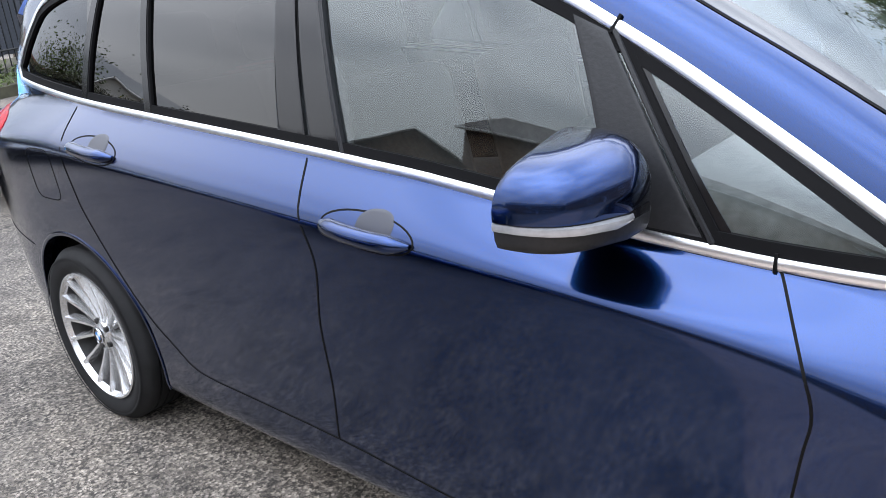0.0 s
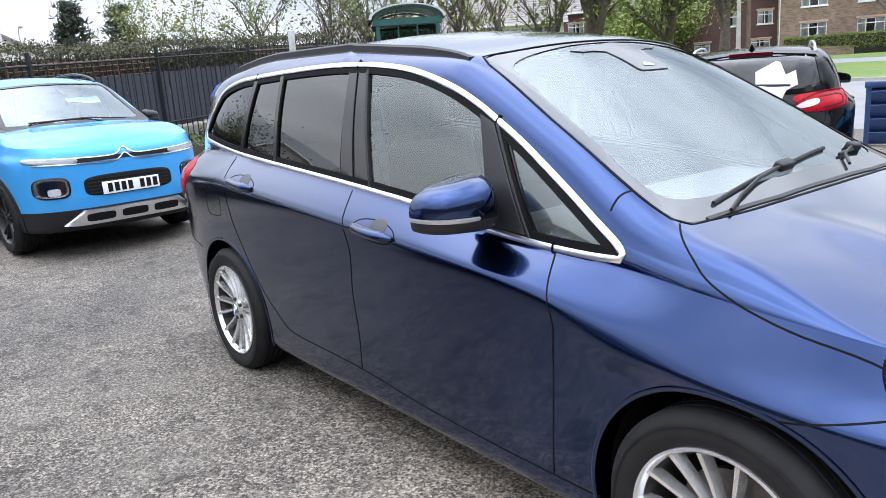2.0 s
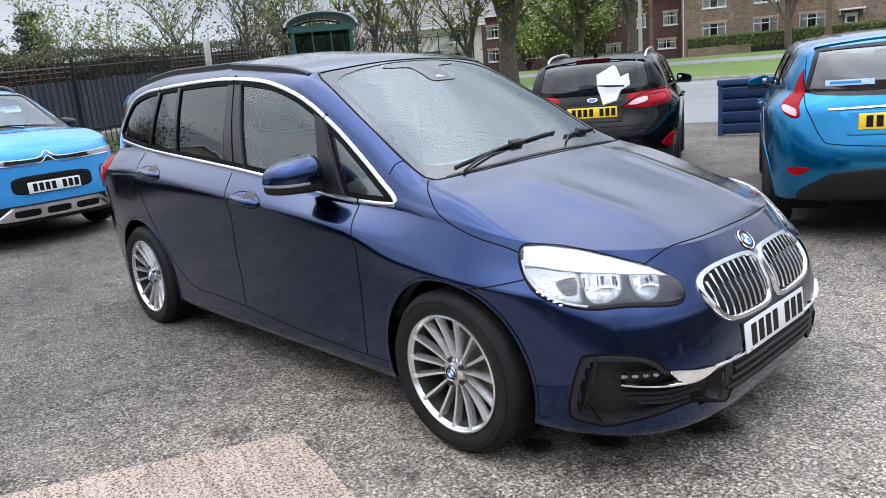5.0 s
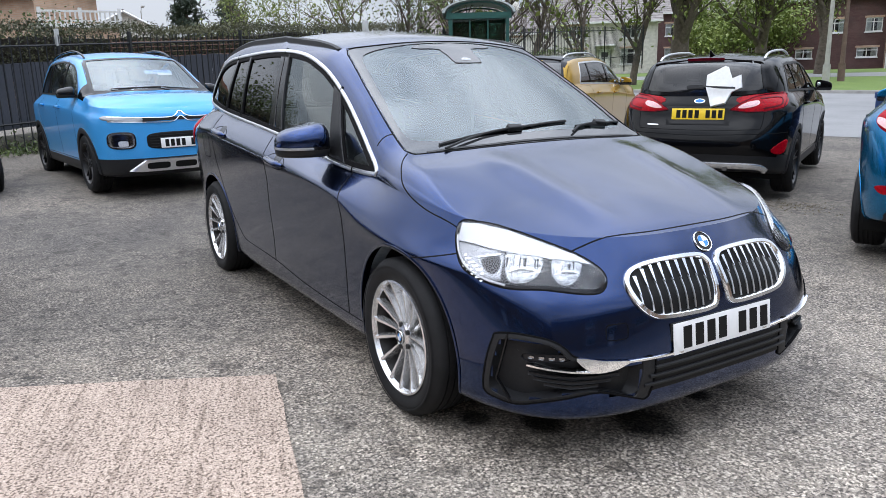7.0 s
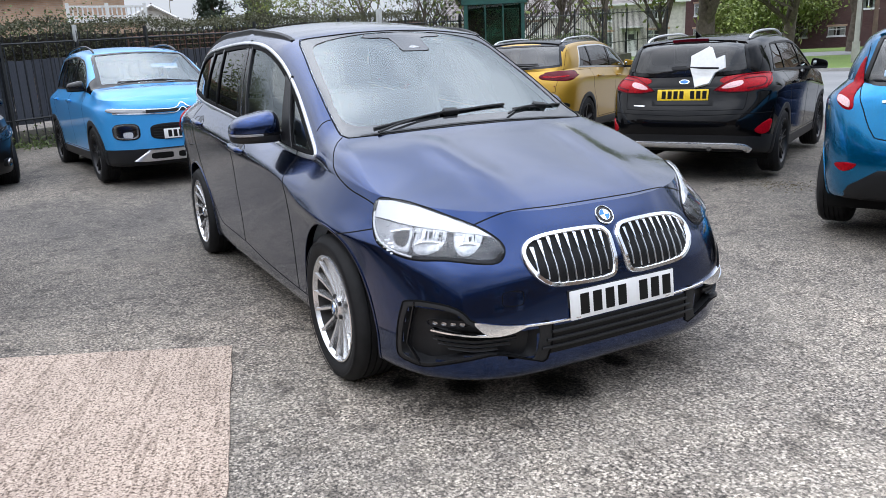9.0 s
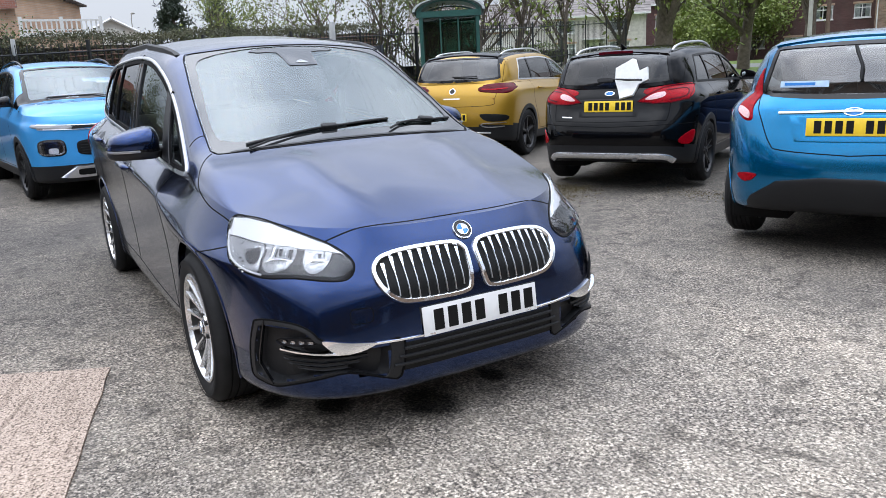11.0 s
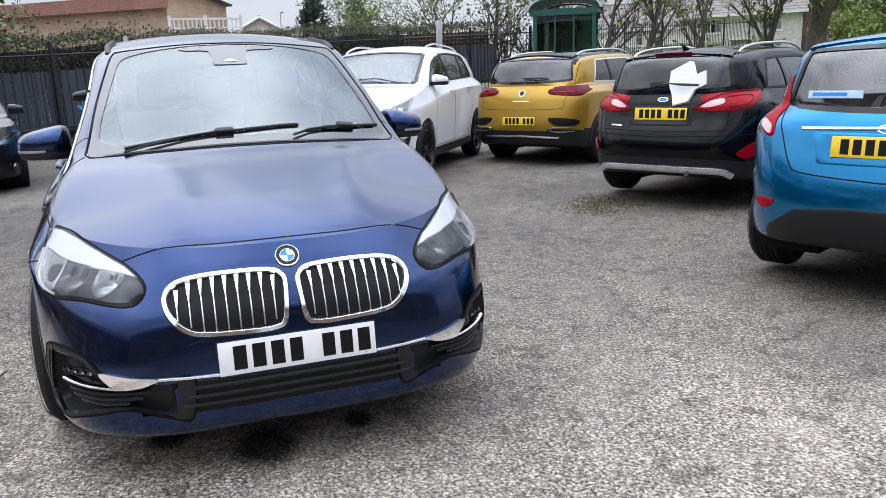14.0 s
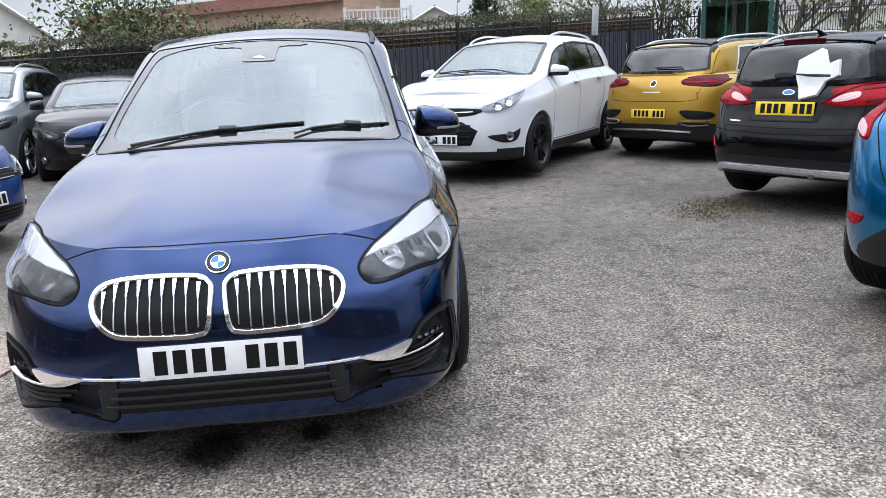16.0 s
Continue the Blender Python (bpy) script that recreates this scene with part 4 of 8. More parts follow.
        part("wiper_joint", box((-0.040, -0.016, -0.012), (0.040, 0.016, 0.014), 0.006), M_TRIM, wp).matrix_basis = facing(p + n * 0.006, n, (0, 1, 0)) @ pose(0, 0, 0, 0, 0, 90)
    cabin(car, sh, None, 0.78, 0.02, -0.85, 1.02)
    seams(car, sh)
    lamps(car, sh)
    nose(car, sh)
    for s in (-1, 1):
        door_handle(car, sh, s, 0.048, 0.921)
        door_handle(car, sh, s, -1.07, 1.013)
        mirror_pod(car, 0.50, s * 0.79, 1.072, s, M_NAVY, M_TRIM, 0.98)
        rail = [(0.285 - 2.06 * k / 40) for k in range(41)]
        bm, rings = bmesh.new(), []
        for k, x in enumerate(rail):
            e = min(1.0, k / 5, (40 - k) / 5)
            y0 = 0.600 - 0.10 * max(0, x) ** 1.5 - 0.03 * max(0, -1.2 - x)
            p = sh.over(x, s * y0)[0]
            h = 0.004 + 0.019 * e ** 0.7
            rings.append([bm.verts.new(p + Vector((0, s * dy, dz))) for dy, dz in ((0.018, -0.014), (0.016, h * 0.7), (0.006, h), (-0.008, h), (-0.014, h * 0.6), (-0.014, -0.006))])
        for p, q in zip(rings, rings[1:]):
            for i in range(5):
                bm.faces.new((p[i], p[i + 1], q[i + 1], q[i]))
        bm.faces.new(rings[0])
        bm.faces.new(rings[-1][::-1])
        bmesh.ops.recalc_face_normals(bm, faces=bm.faces)
        part("roof_rail", bm, M_TRIM, car, "black roof rail")
    set_wheels(car, make_wheel(0.325, 0.231, 0.205, "multi", M_ALLOY, round_badge), (1.392, -1.392), 0.785, 0.325)
    # spoiler and tailgate plate
    part("roof_spoiler", strip([(-2.02, -0.58), (-2.06, -0.3), (-2.07, 0), (-2.06, 0.3), (-2.02, 0.58)], sh.over, 0.14, 0.02, False, 0.01, True), M_NAVY, car)
    p, n = sh.rear(0, 0.86)
    plate(car, facing(p + n * 0.004, n), M_PLATEY)
    return car


def seams(car, sh):
    for s in (-1, 1):
        at = sh.side(s)
        for line in ([(0.812, 0.940), (0.832, 0.925), (0.883, 0.85), (0.905, 0.77), (0.893, 0.68), (0.866, 0.45), (0.850, 0.279)],
                     [(-0.2, 1.045), (-0.168, 0.97), (-0.132, 0.87), (-0.126, 0.80), (-0.155, 0.66), (-0.16, 0.5), (-0.17, 0.40), (-0.178, 0.327)],
                     [(-1.278, 1.128), (-1.259, 1.038), (-1.227, 0.872), (-1.205, 0.80), (-1.107, 0.63), (-0.996, 0.485), (-0.88, 0.40), (-0.80, 0.352), (-0.70, 0.338)],
                     [(-0.70, 0.338), (-0.182, 0.324), (0.215, 0.292), (0.625, 0.278), (0.89, 0.276), (1.02, 0.276)],
                     [(1.475, 0.678), (1.62, 0.705), (1.745, 0.735)],
                     [(-1.72, 0.62), (-1.95, 0.66), (-2.1, 0.70)]):
            part("panel_gap", strip(smooth_line(line, 5), at, 0.0045, 0.0012), M_SEAM, car)
        part("fuel_flap_gap", strip(oval(-1.42, 0.915, 0.085, 0.085, 28, 5), at, 0.004, 0.0006, True), M_SEAM, car) if s < 0 else None
        top = sh.over
        part("panel_gap", strip(smooth_line([(1.155, s * 0.680), (1.19, s * 0.722), (1.24, s * 0.758), (1.314, s * 0.790), (1.41, s * 0.800), (1.534, s * 0.795), (1.695, s * 0.765)], 5), top, 0.0052, 0.0006), M_SEAM, car)
        part("panel_gap", strip(smooth_line([(0.98, s * 0.735), (0.985, s * 0.70), (1.0, s * 0.665)], 4), top, 0.006, 0.0006), M_SEAM, car)
    part("bonnet_gap", strip(smooth_line([(2.0, -0.615), (2.035, -0.5), (2.06, -0.36), (2.08, -0.2), (2.085, 0.0), (2.08, 0.2), (2.06, 0.36), (2.035, 0.5), (2.0, 0.615)], 5), sh.over, 0.0055, 0.0006), M_SEAM, car)


def door_handle(car, sh, s, x, z):
    at = sh.side(s)
    # a flat dark patch, painted shade in place of a hollow
    part("handle_recess", patch(oval(x + 0.02, z + 0.012, 0.050, 0.032, 24, 2.4), at, 0.0012, 0.004), M_BOWLSHADE, car)
    part("handle_gap", strip([(a, b - 0.075 * (a - x)) for a, b in oval(x, z, 0.130, 0.036, 30, 2.0)], at, 0.004, 0.0008, True), M_SEAM, car)
    p, n = at(x, z)
    pts = [Vector((p.x - 0.125 + 0.25 * k / 12, p.y + n.y * (0.006 + 0.024 * math.sin(math.pi * k / 12) ** 0.6), p.z + 0.010 - 0.020 * k / 12)) for k in range(13)]
    part("door_handle", tube(pts, [0.006, 0.015] + [0.021] * 9 + [0.015, 0.006], 10, False, 0.95), M_NAVY, car, "door handle in body colour")


def lamps(car, sh):
    """Head and tail lamps."""
    for s in (-1, 1):
        at = sh.turn(1.3, s)
        out = [(62.6, 0.838), (57.7, 0.841), (50, 0.825), (42.2, 0.791), (34.7, 0.75), (30.2, 0.708), (28.8, 0.674), (29.8, 0.64), (33, 0.633), (41.2, 0.647), (48, 0.645), (53.2, 0.658), (58.8, 0.69), (62, 0.742), (63.4, 0.797)]
        out = smooth_line(out, 3, True)
        lamp = part("headlamp", patch(out, at, 0.002, 0.02, 0.0, centre=(46, 0.72)), M_DARKLAMP, car, "headlamp with clear lens and a sky reflection painted white along its top")
        # the sky's reflection in the upper lens, painted as a white patch
        flare = [(62.3, 0.832), (57.7, 0.836), (50, 0.820), (42.2, 0.786), (34.7, 0.745), (31.0, 0.712)]
        under = [(33.5, 0.719), (38, 0.727), (42.6, 0.737), (47, 0.745), (50.8, 0.751), (54.5, 0.758), (58.5, 0.768), (62.4, 0.772)]
        part("white_flare", patch(dense(flare + under, 1.0, True), at, 0.007, 0.01, 0.0, centre=(50, 0.785)), M_WHITELENS, lamp, "white patch painted as the sky's reflection in the lens")
        outer = smooth_line([(62.2, 0.768), (58, 0.764), (54, 0.755), (50.3, 0.748), (50.1, 0.70), (50.3, 0.664), (54, 0.668), (58, 0.695), (61, 0.735)], 3, True)
        part("headlamp_reflector", patch(outer, at, 0.004, 0.01, 0.0), M_STRIPLENS, lamp, "clear prismatic side reflector")
        part("reflector_wedge", patch(smooth_line([(55.0, 0.722), (51.2, 0.735), (50.6, 0.700), (51.6, 0.684), (53.5, 0.690)], 3, True), at, 0.006, 0.008), M_DARKLAMP, lamp)
        part("wedge_edge", strip([(56.0, 0.727), (53.5, 0.735), (51.0, 0.741)], at, 0.006, 0.0075, False, 0.006), M_CHROME, lamp)
        for i in range(5):
            for j in range(4):
                a, z = 59.2 - 1.15 * i - 0.5 * (j % 2), 0.716 - 0.011 * j + 0.0035 * (4 - i) - 0.006 * i
                part("prism", patch(oval(a, z, 0.42, 0.0038, 6), at, 0.0055, 0.006), M_CHROME, lamp)
        part("light_guide", strip(smooth_line([(62.6, 0.79), (61.4, 0.742), (58.3, 0.697), (53.4, 0.666), (49.0, 0.653)], 4), at, 0.008, 0.008, False, 0.006, True), M_WHITELENS, lamp, "white light guide")
        part("indicator_bulb", patch(oval(57.6, 0.752, 1.0, 0.009, 14), at, 0.006, 0.006), M_STRIPLENS, lamp, "indicator bulb")
        rng = random.Random(8)
        for bowl, shelf, a0, a1, zt, zm in (([(49.6, 0.746), (46, 0.743), (42.1, 0.738), (41.9, 0.706), (43.2, 0.676), (46.3, 0.661), (48.6, 0.672), (49.4, 0.71)], [(48.8, 0.690), (46.5, 0.701), (44.0, 0.700), (42.3, 0.694), (43.4, 0.676), (46.2, 0.664), (48.2, 0.673)], 42.6, 49.2, 0.740, 0.703),
                                            ([(39.6, 0.731), (36.8, 0.727), (34.0, 0.722), (34.1, 0.695), (35.4, 0.668), (37.4, 0.657), (39.1, 0.672), (39.8, 0.70)], [(39.2, 0.686), (37.6, 0.696), (35.8, 0.695), (34.4, 0.688), (35.5, 0.670), (37.4, 0.660), (38.8, 0.673)], 34.5, 39.4, 0.724, 0.697)):
            o = smooth_line(bowl, 4, True)
            b = part("lamp_bowl", patch(o, at, 0.006, 0.01, -0.003), M_REFLECT, lamp, "bright lamp bowl")
            part("bowl_rim", strip(o, at, 0.003, 0.0088, True, 0.006, True), M_REFLECT, lamp)
            part("bowl_shelf", patch(smooth_line(shelf, 3, True), at, 0.0085, 0.006, 0.003), M_REFLECT, lamp, "clear lower bowl lens")
            part("shelf_rim", strip(smooth_line(shelf[:4], 4), at, 0.0035, 0.0105, False, 0.006, True), M_CHROME, lamp)
            # patches at random paint dark and bright reflections in the fluted bowl
            a = a0
            while a < a1:
                w = rng.uniform(0.25, 0.85)
                top, foot = zt - rng.uniform(0.0, 0.008), zm + rng.uniform(-0.002, 0.014)
                part("bowl_flute", patch(dense([(a, top), (a + w, top), (a + w * 0.8, foot), (a + w * 0.15, foot)], 0.4, True), at, 0.0088, 0.005), rng.choice((M_DARKLAMP, M_CHROME, M_DARKLAMP, M_REFLECT)), lamp)
                a += w + rng.uniform(0.1, 0.45)
        lens = part("headlamp_lens", patch(ring_of(out, -0.004), at, 0.017, 0.018, 0.004, centre=(46, 0.72)), M_LENS, lamp, "clear lens")
        lens.visible_shadow = False
        part("headlamp_gap", strip(out, at, 0.008, 0.001, True), M_SEAM, lamp)
        tail = smooth_line([(-1.75, 1.05), (-1.90, 1.095), (-2.2, 1.08), (-2.26, 0.98), (-2.24, 0.87), (-2.0, 0.87), (-1.83, 0.94)], 4, True)
        part("tail_lamp", patch(tail, sh.side(s), 0.006, 0.02, 0.006), M_REDLENS, car, "red tail lamp")


def nose(car, sh):
    """Grilles, number plate, lower bumper and badge."""
    p, n = sh.front(0, 0.742)
    round_badge(car, facing(p + n * 0.001, n), 0.041)
    for s in (-1, 1):
        kid = [(0.022, 0.655), (0.03, 0.688), (0.07, 0.706), (0.20, 0.710), (0.31, 0.703), (0.375, 0.684), (0.402, 0.645), (0.388, 0.595), (0.345, 0.553), (0.29, 0.537), (0.15, 0.530), (0.07, 0.532), (0.035, 0.553)]
        kid = smooth_line([(s * y, z) for y, z in kid], 4, True)
        gr = part("kidney_grille", patch(kid, sh.front, 0.002, 0.02), M_INK, car, "black grille with chrome frame and bars")
        part("grille_frame", strip(ring_of(kid, 0.0), sh.front, 0.021, 0.014, True, 0.02, True), M_CHROME, gr, "chrome frame")
        for k in range(9):
            y = s * (0.062 + 0.038 * k)
            zt = 0.700 - (0.012 if k in (0, 7) else 0.0) - (0.03 if k == 8 else 0)
            zb = 0.545 + (0.012 if k == 0 else 0.0) + max(0, k - 6) * 0.016
            part("grille_bar", strip([(y, zt), (y + s * 0.002, zb)], sh.front, 0.0055, 0.007, False, 0.006, True), M_SATIN, gr, "satin bar")
            part("grille_bar", patch([(y - s * 0.010, zt + 0.004), (y + s * 0.006, zt + 0.004), (y + s * 0.004, zt - 0.045), (y + s * 0.001, zt - 0.062), (y - s * 0.003, zt - 0.040)], sh.front, 0.0095, 0.012, rings=(1.0, 0.9)), M_CHROME, gr)
    p, n = sh.front(0, 0.448)
    plate(car, facing(Vector((2.262, 0, 0.450)), (1, 0, 0.10)), M_PLATEW)
    part("plate_holder", box((2.235, -0.265, 0.39), (2.258, 0.265, 0.508), 0.004), M_TRIM, car)
    cut_in = [(-0.34, 0.388), (0.34, 0.388), (0.41, 0.280), (-0.41, 0.280)]
    part("lower_grille", patch(dense(cut_in, 0.05, True), sh.front, 0.003, 0.02), M_INK, car)
    for z, w in ((0.368, 0.34), (0.338, 0.36), (0.308, 0.38)):
        part("grille_slat", strip([(-w, z), (0, z), (w, z)], sh.front, 0.012, 0.012, False, 0.01, True), M_TRIM, car)
    for s in (-1, 1):
        at = sh.turn(1.3, s)
        pod = smooth_line(FOG_PANEL, 3, True)
        pd = part("fog_lamp_panel", patch(pod, at, 0.004, 0.02, rings=(1.0, 0.97, 0.90, 0.87, 0.80, 0.6, 0.4, 0.2), centre=(42, 0.36), sink=0.045), M_TRIM, car, "black bumper corner panel")
        part("panel_gap", strip(pod, at, 0.006, 0.005, True), M_SEAM, pd)
        part("fog_lamp", patch(smooth_line([(45.1, 0.433), (41, 0.440), (36.9, 0.441), (36.3, 0.424), (40, 0.414), (44.3, 0.413)], 4, True), at, -0.012, 0.02), M_DARKLAMP, pd, "slim fog lamp")
        for a in (43.4, 41.5, 39.6, 37.8):
            part("fog_cell", patch(oval(a, 0.427, 0.6, 0.006, 12, 3), at, -0.009, 0.006), M_REFLECT, pd)
        for z, a0, a1 in ((0.362, 44.0, 27.0), (0.345, 43.0, 28.5), (0.328, 41.0, 31.0)):
            part("intake_lip", strip([(a0, z + 0.006), ((a0 + a1) / 2, z - 0.004), (a1, z + 0.002)], at, 0.012, -0.010, False, 0.02, True), M_TRIM, pd)
        part("pod_crease", strip([(47.8, 0.498), (48.8, 0.42), (50.2, 0.33), (47.2, 0.252)], at, 0.005, 0.0062, False, 0.006), M_BLACK, pd)
        bl = part("chrome_blade", patch(smooth_line([(35.5, 0.437), (30, 0.422), (24.9, 0.411), (26.4, 0.397), (28.2, 0.387), (31.7, 0.381), (33.8, 0.398)], 3, True), at, 0.012, 0.03, centre=(30, 0.402)), M_CHROME, car, "polished chrome bumper blade")
        part("blade_tip", strip(smooth_line([(44.0, 0.403), (40, 0.394), (36, 0.388), (32, 0.384)], 3), at, 0.010, 0.010, False, 0.040, True), M_CHROME, bl)
        part("blade_bar", strip([(25.5, 0.408), (19.4, 0.404), (12.5, 0.401)], at, 0.011, 0.010, False, 0.012, True), M_CHROME, bl)
        part("tow_cover_gap", strip(oval(27.6, 0.510, 2.2, 0.026, 24, 5), at, 0.003, 0.0006, True), M_SEAM, car) if s < 0 else None


people_carrier()


# ---------------------------------------------------------------- the ground
def rise(x, y):
    """Height of the ground: level by the blue car, rising gently behind it and towards the far side of the road."""
    s = np.log1p(np.exp(np.clip(-(x + 1.5), -30, 30))) if not isinstance(x, float) else math.log1p(math.exp(max(-30, min(30, -(x + 1.5)))))
    d = math.hypot(x - 3, y + 2)
    far = max(0.0, d - 46) / 12
    return 0.02 * min(s, 18) + 0.5 * (far * far * (3 - 2 * far) if far < 1 else 1.0) + 0.004 * max(0, d - 58)


def ground_sheet():
    bm = bmesh.new()
    xs = [-900, -400, -200] + list(np.linspace(-110, -30, 21)) + list(np.linspace(-27, 12, 40)) + [16, 24, 40, 80, 200, 500]
    ys = [-500, -200, -80, -40, -20] + list(np.linspace(-14, 22, 37)) + list(np.linspace(26, 110, 30)) + [200, 400, 900]
    vs = [[bm.verts.new((x, y, rise(float(x), float(y)))) for y in ys] for x in xs]
    for i in range(len(xs) - 1):
        for j in range(len(ys) - 1):
            bm.faces.new((vs[i][j], vs[i + 1][j], vs[i + 1][j + 1], vs[i][j + 1]))
    return bm


k = Nodes("worn_tarmac", (0.2, 0.2, 0.2), 0.85)
at = k.coords()
stone = k.node("ShaderNodeTexVoronoi", {"Vector": at}, Scale=95.0)
chips = k.ramp(stone.outputs["Color"], (0.10, (0.117, 0.101, 0.084)), (0.5, (0.322, 0.281, 0.236)), (0.90, (0.655, 0.583, 0.496)))
gaps = k.ramp(stone.outputs["Distance"], (0.25, (1, 1, 1)), (0.62, (0.66, 0.66, 0.66)))
pits = k.ramp(k.noise(76.0, 4.0, 0.62, at), (0.42, (0.17, 0.16, 0.155)), (0.50, (1, 1, 1)))
grit = k.mix(1.0, k.mix(1.0, chips, gaps, "MULTIPLY"), pits, "MULTIPLY")
dust = k.ramp(k.noise(1.7, 6.0, 0.65, at, 0.6), (0.42, (0, 0, 0)), (0.66, (0.30, 0.30, 0.30)))
grit = k.blend(dust, grit, (0.250, 0.222, 0.186))
smear = k.ramp(k.noise(5.5, 9.0, 0.72, at, 0.3), (0.38, (0.50, 0.49, 0.48)), (0.46, (1, 1, 1)))
grit = k.mix(1.0, grit, smear, "MULTIPLY")
worn = k.ramp(k.noise(0.42, 6.0, 0.62, at, 0.4), (0.36, (0.55, 0.55, 0.56)), (0.52, (0.95, 0.945, 0.93)), (0.68, (1.25, 1.22, 1.18)))
fine = k.ramp(k.noise(9.0, 4.0, 0.6, at), (0.3, (0.75, 0.75, 0.76)), (0.7, (1.12, 1.11, 1.09)))
# the surface is lighter round a point ahead of the car, darker with distance
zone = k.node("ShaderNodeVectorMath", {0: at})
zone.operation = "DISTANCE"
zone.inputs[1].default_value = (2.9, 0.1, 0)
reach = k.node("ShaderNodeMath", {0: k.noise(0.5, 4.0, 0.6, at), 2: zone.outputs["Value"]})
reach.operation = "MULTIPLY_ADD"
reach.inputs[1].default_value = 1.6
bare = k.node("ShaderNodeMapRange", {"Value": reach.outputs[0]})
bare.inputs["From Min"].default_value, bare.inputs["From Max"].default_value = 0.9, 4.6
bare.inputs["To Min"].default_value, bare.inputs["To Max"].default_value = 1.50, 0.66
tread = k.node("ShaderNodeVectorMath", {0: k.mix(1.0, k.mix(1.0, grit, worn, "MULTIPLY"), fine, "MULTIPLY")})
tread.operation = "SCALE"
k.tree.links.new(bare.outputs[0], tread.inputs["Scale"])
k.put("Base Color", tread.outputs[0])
k.bump(stone.outputs["Distance"], 0.5, 0.004)
M_TARMAC = k.mat
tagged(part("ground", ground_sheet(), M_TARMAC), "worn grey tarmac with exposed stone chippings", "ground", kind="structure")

# ---------------------------------------------------------------- the concrete slab
def brushed_concrete():
    k = Nodes("brushed_concrete", (0.5, 0.44, 0.40), 0.9)
    at = k.coords()
    grain = k.noise(140.0, 3.0, 0.6, at)
    base = k.ramp(grain, (0.32, (0.25, 0.195, 0.156)), (0.5, (0.435, 0.345, 0.280)), (0.70, (0.60, 0.49, 0.405)))
    pits = k.ramp(k.noise(84.0, 4.0, 0.62, at), (0.41, (0.26, 0.23, 0.21)), (0.49, (1, 1, 1)))
    base = k.mix(1.0, base, pits, "MULTIPLY")
    turn = k.node("ShaderNodeMapping", {"Vector": at})
    turn.inputs["Rotation"].default_value = (0, 0, radians(18))
    drag = k.node("ShaderNodeMapping", {"Vector": turn.outputs[0]})
    drag.inputs["Scale"].default_value = (0.10, 1.0, 1.0)
    stroke = k.ramp(k.noise(42.0, 4.0, 0.62, drag.outputs[0]), (0.36, (0.66, 0.645, 0.63)), (0.47, (1.0, 1.0, 1.0)))
    dirt = k.ramp(k.noise(2.2, 5.0, 0.6, at), (0.35, (0.90, 0.89, 0.885)), (0.65, (1.05, 1.04, 1.03)))
    broom = k.node("ShaderNodeTexWave", {"Vector": k.coords((1, 1, 1))}, Scale=9.0, Distortion=9.0, Detail=5.0)
    broom.inputs["Detail Scale"].default_value = 3.5
    groove = k.ramp(broom.outputs[1], (0.25, (0.90, 0.89, 0.88)), (0.6, (1.05, 1.05, 1.05)))
    k.put("Base Color", k.mix(1.0, k.mix(1.0, k.mix(1.0, base, stroke, "MULTIPLY"), dirt, "MULTIPLY"), groove, "MULTIPLY"))
    comb = k.node("ShaderNodeMath", {0: broom.outputs[1], 1: grain})
    k.bump(comb.outputs[0], 0.35, 0.005)
    return k.mat


def slab():
    a, b = radians(-14), radians(-117)
    c = Vector((0.745, -1.195, 0))
    u, v = Vector((math.cos(a), math.sin(a), 0)), Vector((math.cos(b), math.sin(b), 0))
    rng = random.Random(4)
    pts = [c + v * (3.2 * (1 - k / 24)) + u * rng.uniform(-0.006, 0.006) for k in range(24)] + [c] + [c + u * (6.5 * k / 40) + v * rng.uniform(-0.006, 0.006) for k in range(1, 41)]
    pts += [c + u * 6.5 + v * 3.2]
    bm = bmesh.new()
    top = [bm.verts.new((p.x, p.y, 0.014)) for p in pts]
    low = [bm.verts.new((p.x, p.y, -0.12)) for p in pts]
    bm.faces.new(top)
    n = len(pts)
    for i in range(n):
        bm.faces.new((top[i], low[i], low[(i + 1) % n], top[(i + 1) % n]))
    bmesh.ops.recalc_face_normals(bm, faces=bm.faces)
    tagged(part("concrete_slab", bm, brushed_concrete(), smooth=False), "pale brushed concrete slab nearly flush with the tarmac", "slab", kind="structure")


slab()


def oil_stains():
    """Oily wet patches with ragged edges on the tarmac."""
    k = Nodes("oil_stain", (0.012, 0.012, 0.012), 0.4)
    at = k.coords()
    ragged = k.noise(16.0, 6.0, 0.65, at)
    ctr = k.node("ShaderNodeVectorMath", {0: at})
    ctr.operation = "LENGTH"
    fall = k.node("ShaderNodeMath", {0: ctr.outputs["Value"], 1: ragged})
    fall.operation = "SUBTRACT"
    k.put("Alpha", k.ramp(fall.outputs[0], (0.0, (0.72, 0.72, 0.72)), (0.45, (0, 0, 0))))
    for x, y, r in ((2.02, -0.12, 0.20), (1.80, -0.46, 0.13), (1.62, -0.66, 0.10), (-0.1, -0.98, 0.07), (1.25, 0.80, 0.16), (1.95, 0.25, 0.10)):
        bm = bmesh.new()
        bm.faces.new([bm.verts.new((math.cos(a), math.sin(a), 0)) for a in np.linspace(0, 6.2832, 25)[:-1]])
        o = part("oil_stain", bm, k.mat)
        o.matrix_basis = Matrix.Translation((x, y, 0.0035)) @ Matrix.Diagonal((r, r * 0.8, 1, 1))
        tagged(o, "dark oily wet stain on the tarmac", "stain", "stains under the car", "structure")


oil_stains()
